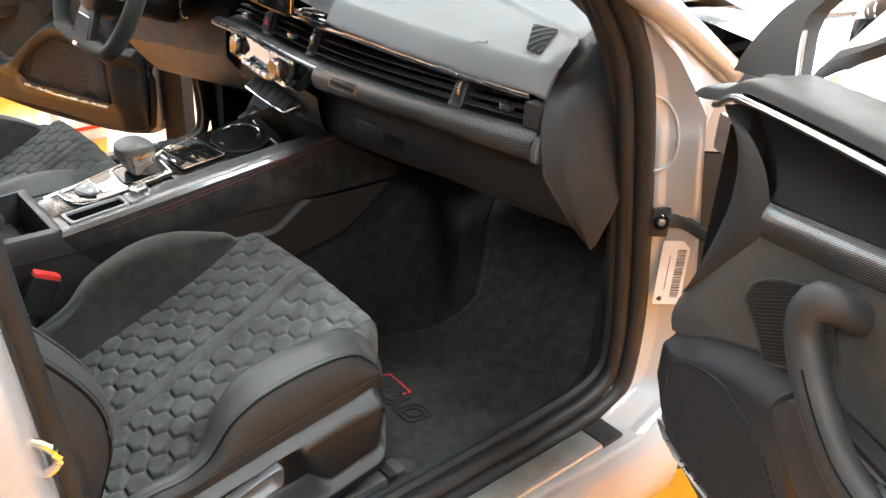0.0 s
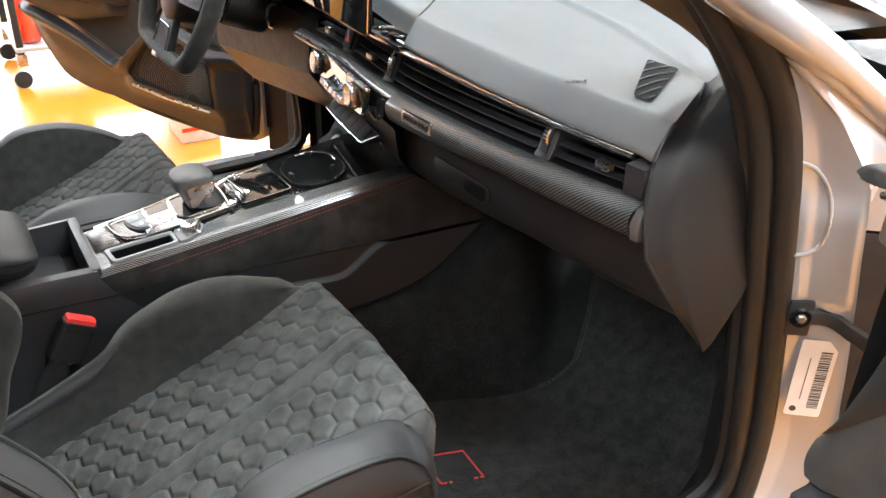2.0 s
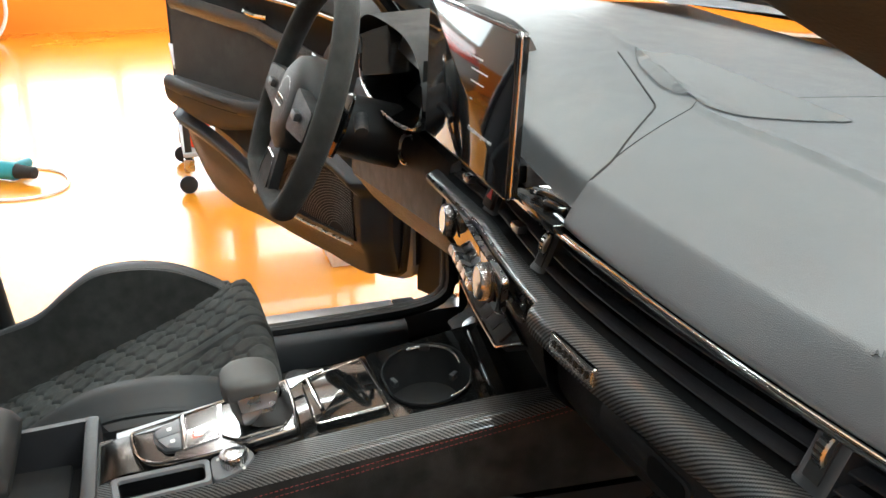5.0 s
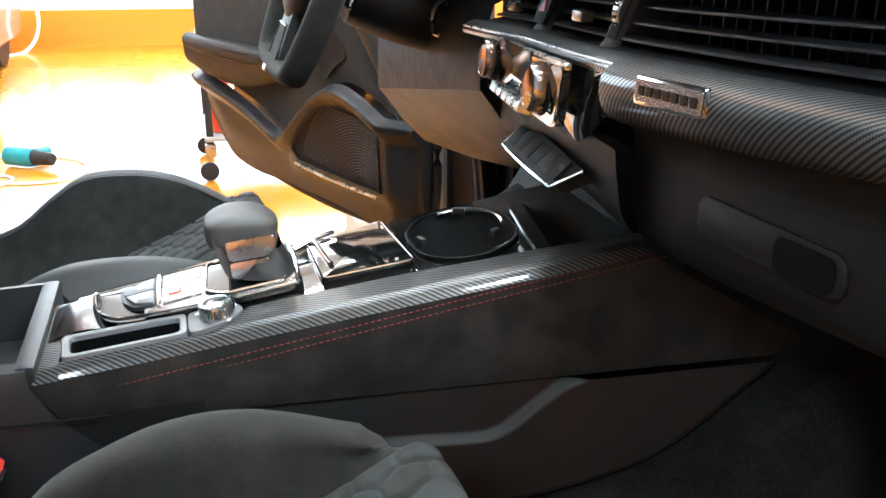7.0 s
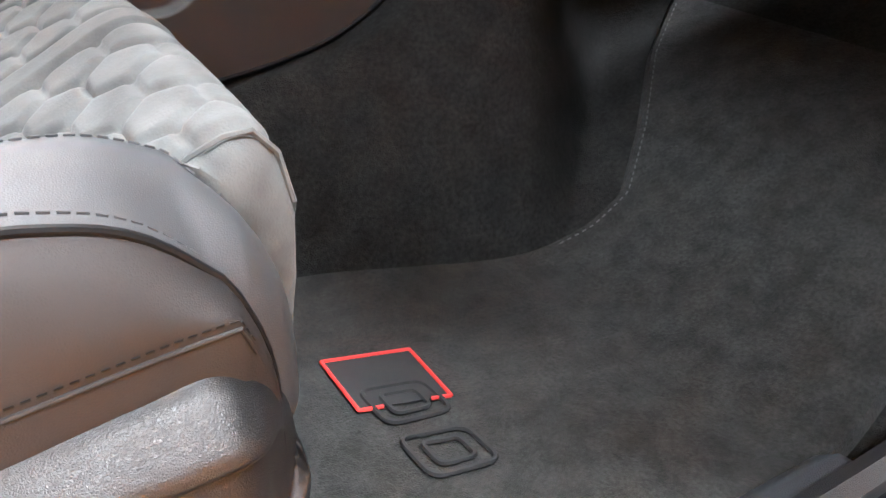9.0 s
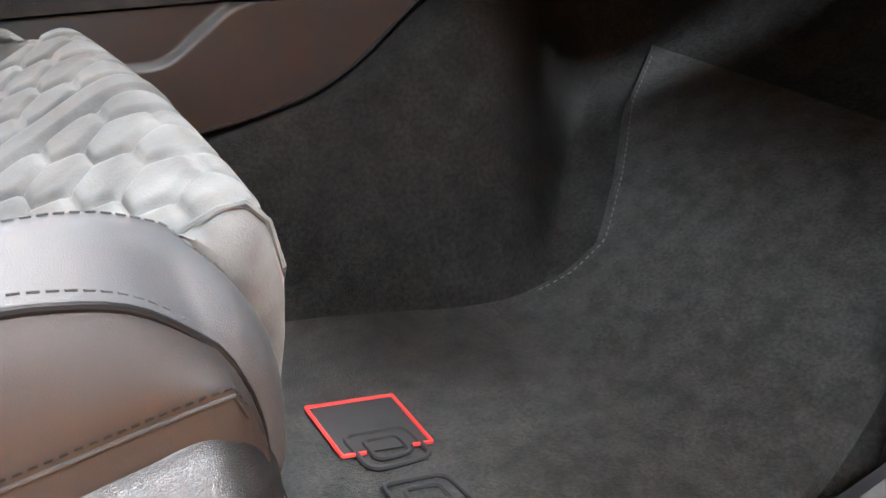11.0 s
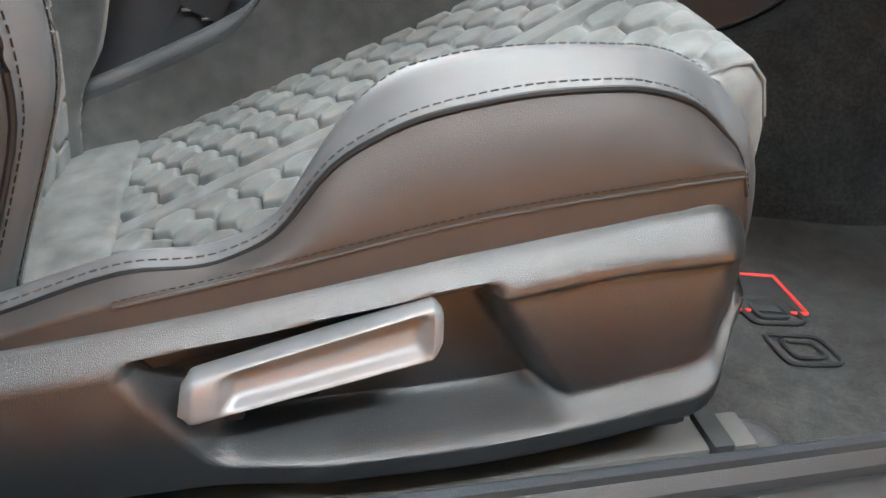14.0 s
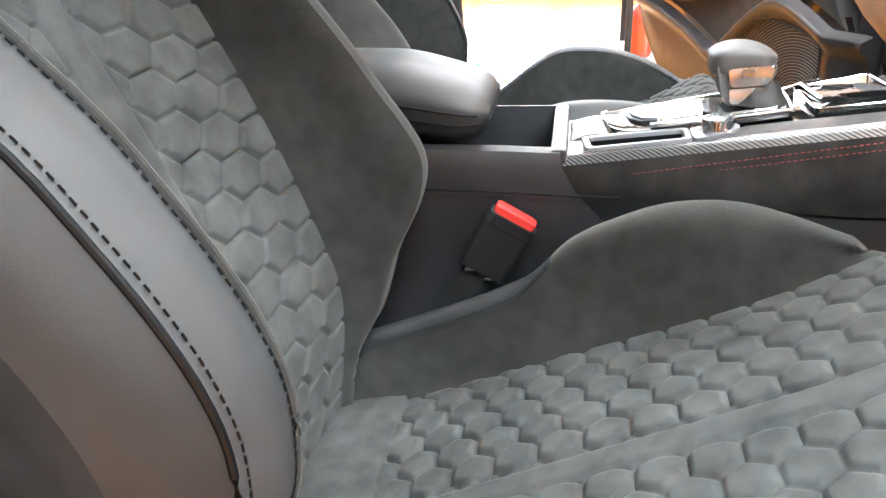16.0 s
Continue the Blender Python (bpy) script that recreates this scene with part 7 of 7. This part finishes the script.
    part("belt_shelf", grid(belt, 60, 24), LEATHER_SOFT, t, "soft dark grey window shelf", angle=70)
    part("shelf_underside", grid(lambda u, v: D(-0.045 + 0.965 * u, zchr(-0.045 + 0.965 * u), 0.02 + 0.060 * v), 30, 4), MATTE, t)
    part("chrome_line", tube([D(s, zchr(s) - 0.0055, 0.0935 - 0.010 * sstep(0.10, 0.0, s)) for s in np.linspace(0.014, 0.92, 60)], 0.0050, 10), TRIMLINE, t, "satin chrome line")
    # insert, carbon strip, suede middle
    cb = lambda s: 0.758 + 0.235 * (s - 0.172) if s < 0.45 else 0.8233 + 0.06 * (s - 0.45)
    ct = lambda s: 0.808 + 0.215 * (s - 0.172) if s < 0.45 else 0.8678 + 0.06 * (s - 0.45)

    def insert(u, v):
        z0 = 0.795
        s = (0.90 if sg > 0 else 0.845) * u + (1 - u) * (inner(0.80 + 0.086 * v) - 0.055 + 0.047 * v)
        zt = zchr(s)
        zb = min(ct(max(s, 0.172)), zt - 0.001)
        return D(s, zb + (zt - zb) * v, 0.068 - 0.012 * math.sin(math.pi * v))
    part("dark_insert", grid(insert, 50, 16), DARK, t, "matt black door insert")
    cbn = patch("carbon_strip", 0.1705, 0.90 if sg > 0 else 0.845, cb, ct, lambda s, z, u, v: 0.072 + 0.008 * math.sin(math.pi * v), CARBON, "glossy carbon fibre door strip")
    weave(cbn, 50)
    slen = 0.90 if sg > 0 else 0.848
    lowtop = smooth_tab([(-0.01, 0.500), (0.010, 0.506), (0.037, 0.516), (0.09, 0.550), (0.145, 0.580), (0.227, 0.617), (0.307, 0.641), (0.40, 0.655), (0.60, 0.655), (0.90, 0.66)])
    if sg < 0:
        lowtop = smooth_tab([(-0.02, 0.552), (0.02, 0.566), (0.10, 0.600), (0.16, 0.615), (0.205, 0.612), (0.25, 0.588), (0.315, 0.536), (0.385, 0.480), (0.425, 0.466), (0.47, 0.482), (0.531, 0.505), (0.68, 0.546), (0.76, 0.560), (0.85, 0.570)])
    patch("middle_panel", 0.004, slen, lowtop, lambda s: min(cb(max(s, 0.172)), 0.560 + 0.030 * sstep(0.0, 0.026, s) + 1.19 * max(0.0, s - 0.026)), lambda s, z, u, v: 0.070 + 0.006 * math.sin(math.pi * v), SUEDE, "dark suede door middle", 60, 20)
    # upper loudspeaker
    def in_poly(s, z, P):
        c = False
        for (a, b2), (c2, d) in zip(P, P[1:] + P[:1]):
            if (b2 > z) != (d > z) and s < (c2 - a) * (z - b2) / (d - b2) + a:
                c = not c
        return c

    def ribs(P, way, step, k, r, material, parent):
        """Straight parallel ribs across an outline."""
        wx, wz = way
        cs, cz2 = sum(p[0] for p in P) / len(P), sum(p[1] for p in P) / len(P)
        for i in range(-60, 61):
            o = [(cs - wz * step * i + wx * q * 0.002, cz2 + wx * step * i + wz * q * 0.002) for q in range(-130, 131)]
            hit = [p for p in o if in_poly(p[0], p[1], P)]
            if len(hit) > 5:
                part("grille_rib", tube([D(*hit[0], k), D(*hit[-1], k)], r, 5), material, parent)
    sp1 = round_corners([(0.175, 0.671), (0.187, 0.700), (0.215, 0.722), (0.245, 0.738), (0.300, 0.760), (0.345, 0.745), (0.370, 0.700), (0.345, 0.656), (0.303, 0.646), (0.248, 0.616), (0.220, 0.645)], 0.010)
    g1 = flat("upper_speaker", sp1, 0.0745, 0.004, MATTE, "black upper speaker grille", 0.001)
    part("speaker_edge", tube([D(a, b2, 0.0785) for a, b2 in sp1 + sp1[:1]], 0.0022, 6), SUEDE, g1)
    ribs(sp1, (0.857, 0.515), 0.0046, 0.0788, 0.0010, PLASTIC, g1)
    # lower part
    botl = smooth_tab([(-0.01, 0.44), (0.03, 0.39), (0.06, 0.330), (0.12, 0.318), (0.18, 0.312), (0.35, 0.315), (0.50, 0.312), (0.73, 0.345), (0.82, 0.40), (0.90, 0.55)])
    if sg < 0:
        botl = smooth_tab([(-0.09, 0.315), (0.07, 0.306), (0.20, 0.318), (0.43, 0.330), (0.64, 0.342), (0.70, 0.360), (0.76, 0.415), (0.805, 0.475), (0.835, 0.54), (0.85, 0.568)])
    sp2 = [(0.049, 0.474), (0.094, 0.507), (0.150, 0.530), (0.194, 0.540), (0.258, 0.533), (0.310, 0.510), (0.352, 0.480), (0.372, 0.450), (0.362, 0.412), (0.300, 0.385), (0.217, 0.368), (0.144, 0.362), (0.085, 0.362), (0.056, 0.420)]
    if sg < 0:
        sp2 = [(0.043, 0.534), (0.120, 0.550), (0.200, 0.560), (0.245, 0.553), (0.300, 0.512), (0.352, 0.462), (0.368, 0.436), (0.340, 0.413), (0.200, 0.404), (0.034, 0.398)]

    def lower(s, z, u, v):
        k = 0.072 + 0.018 * sstep(0.0, 0.25, v) * sstep(1.0, 0.80, v)
        rec = (1 if sg > 0 else 0.25) * sstep(0.36, 0.42, s) * sstep(0.80, 0.74, s) * sstep(0.405, 0.45, z) * sstep(0.60, 0.56, z)
        k += 0.008 * sstep(0.26, 0.36, s) * sstep(0.50, 0.57, z)
        if sg < 0:
            # a raised lip along the map pocket and a bulging housing round the speaker
            lip = lowtop(s) - z
            k = 0.072 + 0.030 * sstep(0.0, 0.014, lip) * sstep(0.060, 0.020, lip) + 0.014 * sstep(0.0, 0.10, z - botl(s))
            k += 0.012 * sstep(0.42, 0.36, s) * sstep(-0.03, 0.02, s) * sstep(0.355, 0.40, z)
            return k - 0.05 * sstep(0.02, -0.02, s) - 0.014 * (1 if in_poly(s, z, sp2) else 0)
        return k - 0.060 * rec - 0.05 * sstep(0.02, 0.0, s) - 0.004 * (1 if in_poly(s, z, sp2) else 0)
    patch("lower_panel", -0.004 if sg > 0 else -0.03, slen, botl, lowtop, lower, PLASTIC_GREY, "dark grey moulded lower door panel", 120, 90)
    if sg < 0:
        patch("map_pocket", 0.30, slen - 0.01, lambda s: lowtop(s) - 0.01, lambda s: 0.60, lambda s, z, u, v: 0.038, DARK, "deep black map pocket", 30, 6)
    g2 = flat("lower_speaker", round_corners(sp2, 0.012), 0.0865 if sg > 0 else 0.089, 0.004, MATTE, "black lower speaker grille", 0.001)
    if sg > 0:
        ribs(sp2, (0.885, -0.466), 0.0058, 0.0906, 0.0011, PLASTIC, g2)
    cx, czz = 0.110, 0.395
    for k in range(26 if sg < 0 else 0):
        r = 0.028 + 0.0066 * k
        run = []
        for q in range(0, 41):
            a = radians(-10 + 200 * q / 40)
            s, z = cx + r * 1.15 * math.cos(a), czz + r * math.sin(a)
            ok = in_poly(s, z, sp2)
            if ok:
                run.append(D(s, z, 0.0935))
            if (not ok or q == 40) and len(run) > 2:
                part("grille_rib", tube(run, 0.0012, 5), FRAME_DIM, g2)
            if not ok:
                run = []
    part("speaker_rim", tube([D(s, z, 0.0895 if sg > 0 else 0.100) for s, z in sp2 + sp2[:1]], 0.003, 6), PLASTIC, g2)
    part("lower_bright_line", tube([D(s, z, 0.0945 if sg > 0 else 0.107) for s, z in (((0.060, 0.372), (0.090, 0.357), (0.144, 0.356), (0.23, 0.364), (0.34, 0.392)) if sg > 0 else ((0.036, 0.388), (0.120, 0.390), (0.230, 0.394), (0.346, 0.406)))], 0.004, 6), SATIN, g2, "satin accent line")
    if sg > 0:
        flat("pad_gap", round_corners([(0.312, 0.580), (0.312, 0.607), (0.353, 0.658), (0.62, 0.663), (0.70, 0.52), (0.403, 0.529), (0.366, 0.554)], 0.022), 0.076, 0.024, MATTE, "dark joint round the pad")
    if sg > 0:
        flat("lower_pad", round_corners([(0.319, 0.581), (0.319, 0.604), (0.358, 0.651), (0.61, 0.656), (0.69, 0.53), (0.406, 0.537), (0.372, 0.560)], 0.022), 0.080, 0.026, LEATHER_SOFT, "dark leather pad under the armrest", 0.008)
    # grab handle that runs into the armrest
    hp = [D(0.374, 0.762, 0.058), D(0.375, 0.772, 0.084), D(0.370, 0.781, 0.104), D(0.360, 0.781, 0.116), D(0.353, 0.766, 0.121), D(0.355, 0.740, 0.122), D(0.380, 0.709, 0.123), D(0.437, 0.666, 0.126), D(0.494, 0.640, 0.126), D(0.60, 0.628, 0.122), D(0.86, 0.640, 0.112)]
    if sg < 0:
        hp = [D(0.36, 0.650, 0.070), D(0.39, 0.646, 0.095), D(0.46, 0.640, 0.108), D(0.60, 0.640, 0.112), D(0.74, 0.644, 0.112), D(0.835, 0.648, 0.105)]
    part("grab_handle", tube(hp, 0.0238 if sg > 0 else 0.0215, 18, 80, flat=0.85, up=n[:]), LEATHER_SOFT, t, "stitched leather grab handle", angle=80)
    hs = smooth_path(hp, 60)
    hd = [(hs[min(i + 1, 59)] - hs[max(i - 1, 0)]).normalized() for i in range(60)]
    for off, nm in ((-0.0115, "handle_stitching"), (0.0125, "handle_groove")):
        row = [p + n * 0.0176 + n.cross(d).normalized() * off for p, d in zip(hs, hd)][14:46]
        if nm == "handle_stitching":
            part(nm, dashes(row, 0.004, 0.002, 0.0006), STITCH, t, "grey stitched seam")
        else:
            part(nm, tube(row, 0.0013, 6), DARK, t, "dark seam along the handle")
    if sg > 0:
        part("armrest", tube([D(0.46, 0.626, 0.085), D(0.60, 0.628, 0.095), D(0.88, 0.637, 0.09)], 0.036, 14, 30, flat=0.5), LEATHER_SOFT, t, "padded door armrest")
    else:
        def rest(u, v):
            s = 0.34 + 0.505 * u
            zt, zb = 0.655, 0.600 - 0.045 * sstep(0.0, 0.55, u) * sstep(1.25, 0.6, u)
            P2 = smooth_path([(0.045, 0, zt), (0.085, 0, zt + 0.004), (0.112, 0, zt - 0.010), (0.116, 0, 0.5 * (zt + zb)), (0.104, 0, zb + 0.004), (0.070, 0, zb - 0.004), (0.045, 0, zb)], 25)
            q = P2[round(v * 24)]
            return D(s, q.z, 0.045 + (q.x - 0.045) * sstep(-0.02, 0.12, u))
        part("armrest", grid(rest, 40, 25), LEATHER_SOFT, t, "padded leather door armrest", angle=70)
    sw2 = flat("switch_panel", rounded(0.50, 0.645, 0.62, 0.649, 0.001), 0.08, 0.05, PLASTIC, "window switch panel")
    for k in range(4):
        part("window_switch", box(D(0.515 + 0.028 * k, 0.651, 0.105), (0.02, 0.03, 0.006), 0.002, (0, 0, math.degrees(math.atan2(e.y, e.x)))), SATIN, sw2)
    part("release_handle", tube([D(0.385, 0.872, 0.070), D(0.41, 0.876, 0.085), D(0.45, 0.882, 0.085), D(0.47, 0.885, 0.070)], 0.007, 8, 20), CHROME, t, "chrome door release")
    # window frame, glass, mirror
    band_out = [(-0.103, 0.893), (-0.077, 0.943), (-0.049, 0.987), (-0.018, 1.019), (0.07, 1.09), (0.22, 1.19), (0.48, 1.315), (0.73, 1.37), (0.92, 1.35), (0.985, 1.15), (0.985, 0.93)]
    band_in = [(0.930, 0.935), (0.925, 1.14), (0.87, 1.295), (0.73, 1.315), (0.48, 1.262), (0.25, 1.145), (0.115, 1.078), (0.046, 1.032), (0.024, 0.993), (0.052, 0.920)]
    fo2 = smooth_path([(a, b2, 0) for a, b2 in band_out], 60)
    fi2 = smooth_path([(a, b2, 0) for a, b2 in band_in[::-1]], 60)
    lean = lambda z: -0.22 * max(0, z - 0.93)
    part("window_frame", loft([[D(p.x, p.y, -0.006 + lean(p.y)), D(q.x, q.y, -0.002 + lean(q.y)), D(q.x, q.y, -0.030 + lean(q.y)), D(p.x, p.y, -0.034 + lean(p.y))] for p, q in zip(fo2, fi2)]), HEADLINER, t, "black window frame and mirror triangle", angle=30)
    part("frame_seal", tube([D(a, b2, -0.022 - 0.22 * max(0, b2 - 0.93)) for a, b2 in band_out], 0.008, 8, 60), RUBBER, t, "black rubber frame seal")
    part("glass_channel", tube([D(0.057, 0.922, -0.006), D(0.044, 0.955, -0.010), D(0.031, 0.988, -0.016)], 0.0045, 6), TRIMLINE, t, "bright glass channel")
    gl = part("window_glass", grid(lambda u, v: D(0.055 + 0.885 * u, 0.925 + 0.03 * u + v * (0.105 + 0.27 * math.sin(math.pi * 0.5 * min(1, u * 1.35 + 0.02))), -0.016 - 0.11 * v), 20, 10), GLASS, t, "clear side window glass")
    gl.visible_shadow = False
    mc = D(0.0, 0.968, -0.225)
    q = Matrix((e, n, Vector((0, 0, 1)))).transposed()
    def mirror_shell(u, v):
        a, b2 = 2 * math.pi * u, math.pi * (v - 0.5)
        ca, sa = math.cos(a), math.sin(a)
        cb2 = abs(math.cos(b2)) ** 0.6
        return mc + q @ Vector((0.055 * math.sin(b2), 0.105 * math.copysign(abs(ca) ** 0.7, ca) * cb2, 0.070 * math.copysign(abs(sa) ** 0.7, sa) * cb2))
    ms = grid(mirror_shell, 36, 18, True)
    bmesh.ops.remove_doubles(ms, verts=ms.verts, dist=0.0003)
    mr = part("mirror_housing", ms, GLOSS, t, "gloss black mirror housing")
    part("mirror_glass", plate(rounded(-0.085, -0.052, 0.085, 0.052, 0.03), lambda u, v, h: mc + q @ Vector((0.044 + h, u, v)), 0.012), CHROME, mr, "mirror glass")
    part("mirror_arm", tube([D(0.02, 0.895, -0.05), D(0.01, 0.888, -0.11), D(0.0, 0.900, -0.19)], 0.011, 8, 12), GLOSS, t)
    return t


passenger_door = make_door(1, (0.80, 0.73, 0), 62, "open passenger door with carbon strip, suede panel and leather grab handle")
# the door hangs out on its hinges, clear of the pillar
DOOR_SIZE, DOOR_PIVOT = 0.80, Vector((1.4017, -0.3996, 1.268))
for ob in passenger_door.children_recursive:
    ob.data.transform(Matrix.Scale(DOOR_SIZE, 4))
    ob.location = ob.location * DOOR_SIZE
passenger_door.location = DOOR_PIVOT + (passenger_door.location - DOOR_PIVOT) * DOOR_SIZE
make_door(-1, (-0.80 - 0.31 * math.sin(radians(63)), 0.73 - 0.31 * math.cos(radians(63)), -0.035), 63, "open driver's door with dark panel and speaker grille")

# ---- things in the workshop ----
TRAY = mat("grey_metal_tray", (0.34, 0.34, 0.345), 0.5, metal=0.0, var=0.1, bump=0.02)
tr = thing("workshop_trolley", "metal workshop trolley on castors loaded with bottles", "trolley", (-2.77, 0.48, 0))
for z in (0.16, 0.50, 0.80):
    sh = part("shelf", box((-2.77, 0.48, z), (0.47, 0.66, 0.018), 0.006), TRAY, tr, "grey metal shelf tray")
for dx in (-0.21, 0.21):
    for dy in (-0.31, 0.31):
        part("post", box((-2.77 + dx, 0.48 + dy, 0.48), (0.025, 0.025, 0.70), 0.004), MATTE, tr)
        part("fork", box((-2.77 + dx, 0.48 + dy, 0.115), (0.03, 0.04, 0.05), 0.004), SATIN, tr)
        part("castor", turned([(0.015, -0.012), (0.033, -0.010), (0.035, 0), (0.033, 0.010), (0.015, 0.012)], (-2.77 + dx, 0.48 + dy - 0.01, 0.036), (1, 0, 0.2), 24), RUBBER, tr, "black castor wheel")


def bottle(x, y, z, h, r, body, cap, label):
    t = thing("spray_bottle", label, "bottle", (x, y, z), "detailing bottles")
    part("body", turned([(r * 0.9, 0), (r, 0.01), (r, h * 0.6), (r * 0.85, h * 0.72), (r * 0.35, h * 0.82), (r * 0.35, h * 0.9)], (x, y, z), (0, 0, 1), 20), body, t)
    part("head", box((x + 0.01, y, z + h * 0.95), (r * 1.5, r * 0.6, h * 0.12), 0.006), cap, t, "trigger head")


bottle(-2.68, 0.24, 0.815, 0.26, 0.042, YELLOW, MATTE, "yellow spray bottle on the trolley")
bottle(-2.77, 0.36, 0.815, 0.24, 0.038, WHITE, RED, "white spray bottle on the trolley")
bottle(-2.66, 0.48, 0.815, 0.28, 0.042, WHITE, MATTE, "white bottle with a dark head")
bottle(-2.62, 0.22, 0.175, 0.24, 0.045, REDPAINT, MATTE, "red bottle on the bottom tray")
bottle(-2.60, 0.36, 0.175, 0.20, 0.05, MATTE, WHITE, "black bottle on the bottom tray")
bottle(-2.60, 0.24, 0.515, 0.22, 0.045, REDPAINT, WHITE, "red bottle on the middle tray")
bottle(-2.74, 0.28, 0.515, 0.22, 0.045, WHITE, WHITE, "white bottle on the middle tray")
solo("cloth", grid(lambda u, v: (-2.575 + 0.02 * math.sin(5 * u) + 0.01 * math.sin(9 * v), 0.44 + 0.28 * u, 1.12 - 0.30 * v + 0.02 * math.sin(7 * u + 3 * v)), 16, 20), BLUE, "light blue microfibre cloth hanging on the trolley", "cloth")
part("rail", tube([(-2.575, 0.39, 1.12), (-2.575, 0.76, 1.12)], 0.012, 8), SATIN, tr)
part("rail_post", tube([(-2.575, 0.76, 0.80), (-2.575, 0.76, 1.12)], 0.012, 8), SATIN, tr)
part("rail_post", tube([(-2.575, 0.40, 0.80), (-2.575, 0.40, 1.12)], 0.012, 8), SATIN, tr)

hg = thing("heat_gun", "teal and black power tool lying on the floor", "power tool", (-2.92, -0.46, 0))
part("motor_body", turned([(0.02, 0), (0.036, 0.01), (0.038, 0.11), (0.034, 0.13)], (-2.97, -0.60, 0.042), (0.5, 0.85, 0), 24), TEAL, hg, "teal plastic body")
part("nozzle", turned([(0.030, 0.13), (0.026, 0.16), (0.024, 0.21), (0.018, 0.215)], (-2.97, -0.60, 0.042), (0.5, 0.85, 0), 24), MATTE, hg, "dark nozzle")
part("grip", tube([(-2.94, -0.55, 0.04), (-3.00, -0.50, 0.035), (-3.06, -0.46, 0.03)], 0.02, 10, 12), TEAL, hg)
def cable(pts, r, label, material=WHITE):
    solo("cable", tube(pts, r, 8, 90), material, label, "cable")
cable([(-3.06, -0.46, 0.012), (-3.16, -0.56, 0.006), (-3.0, -0.78, 0.006), (-2.75, -0.70, 0.006), (-2.66, -0.45, 0.006), (-2.76, -0.30, 0.006), (-3.0, -0.36, 0.006), (-3.1, -0.65, 0.006), (-3.0, -1.1, 0.006)], 0.005, "white power cable coiled on the floor")
cable([(-2.70, -1.1, 0.006), (-2.58, -0.80, 0.006), (-2.62, -0.62, 0.006), (-2.75, -0.55, 0.006), (-2.9, -0.75, 0.006)], 0.005, "white cable lying on the floor")
cable([(-6.40, -1.05, 0.95), (-6.38, -0.92, 0.55), (-6.36, -0.88, 0.20), (-6.30, -0.98, 0.012), (-6.0, -1.15, 0.010), (-5.6, -1.2, 0.010)], 0.014, "white hose hanging down the orange wall")

bx = thing("detergent_box", "white box with a red stripe on the floor", "box", (-1.80, 0.60, 0))
part("carton", box((-1.80, 0.62, 0.04), (0.18, 0.14, 0.08), 0.004), WHITE, bx)
part("stripe", box((-1.708, 0.62, 0.05), (0.003, 0.13, 0.014), 0.001), REDPAINT, bx, "red stripe")

oc = thing("parked_car", "red and silver parked car with a black grille", "car", (-4.7, -1.6, 0))
part("bumper", grid(lambda u, v: (-4.85 + 0.25 * math.sin(math.pi * v), -2.6 + 1.62 * u - 0.22 * sstep(0.8, 1.0, u) * 0 + 0.10 * math.sin(math.pi * v) * u, 0.16 + 0.52 * v), 24, 20), PAINT, oc, "silver bumper")
part("bonnet", grid(lambda u, v: (-4.85 - 0.9 * v, -2.6 + 1.60 * u, 0.68 + 0.22 * v ** 0.6), 16, 10), REDPAINT, oc, "red bonnet")
part("front_edge", grid(lambda u, v: (-4.82 - 0.03 * v, -2.6 + 1.61 * u, 0.60 + 0.09 * v), 16, 4), REDPAINT, oc)
part("side", grid(lambda u, v: (-4.85 - 1.4 * u, -0.985 + 0.02 * math.sin(3.1 * v), 0.16 + 0.55 * v), 12, 12), PAINT, oc, "silver side")
gr = part("grille", box((-4.60, -1.28, 0.50), (0.03, 0.46, 0.16), 0.01), MATTE, oc, "black grille")
for k in range(6):
    part("grille_bar", box((-4.583, -1.28, 0.438 + 0.025 * k), (0.012, 0.45, 0.008), 0.002), PLASTIC_GREY, gr)
part("wheel", turned([(0.05, 0), (0.2, 0.01), (0.31, 0.02), (0.31, 0.2), (0.05, 0.2)], (-5.7, -1.0, 0.31), (0, -1, 0), 32), RUBBER, oc)
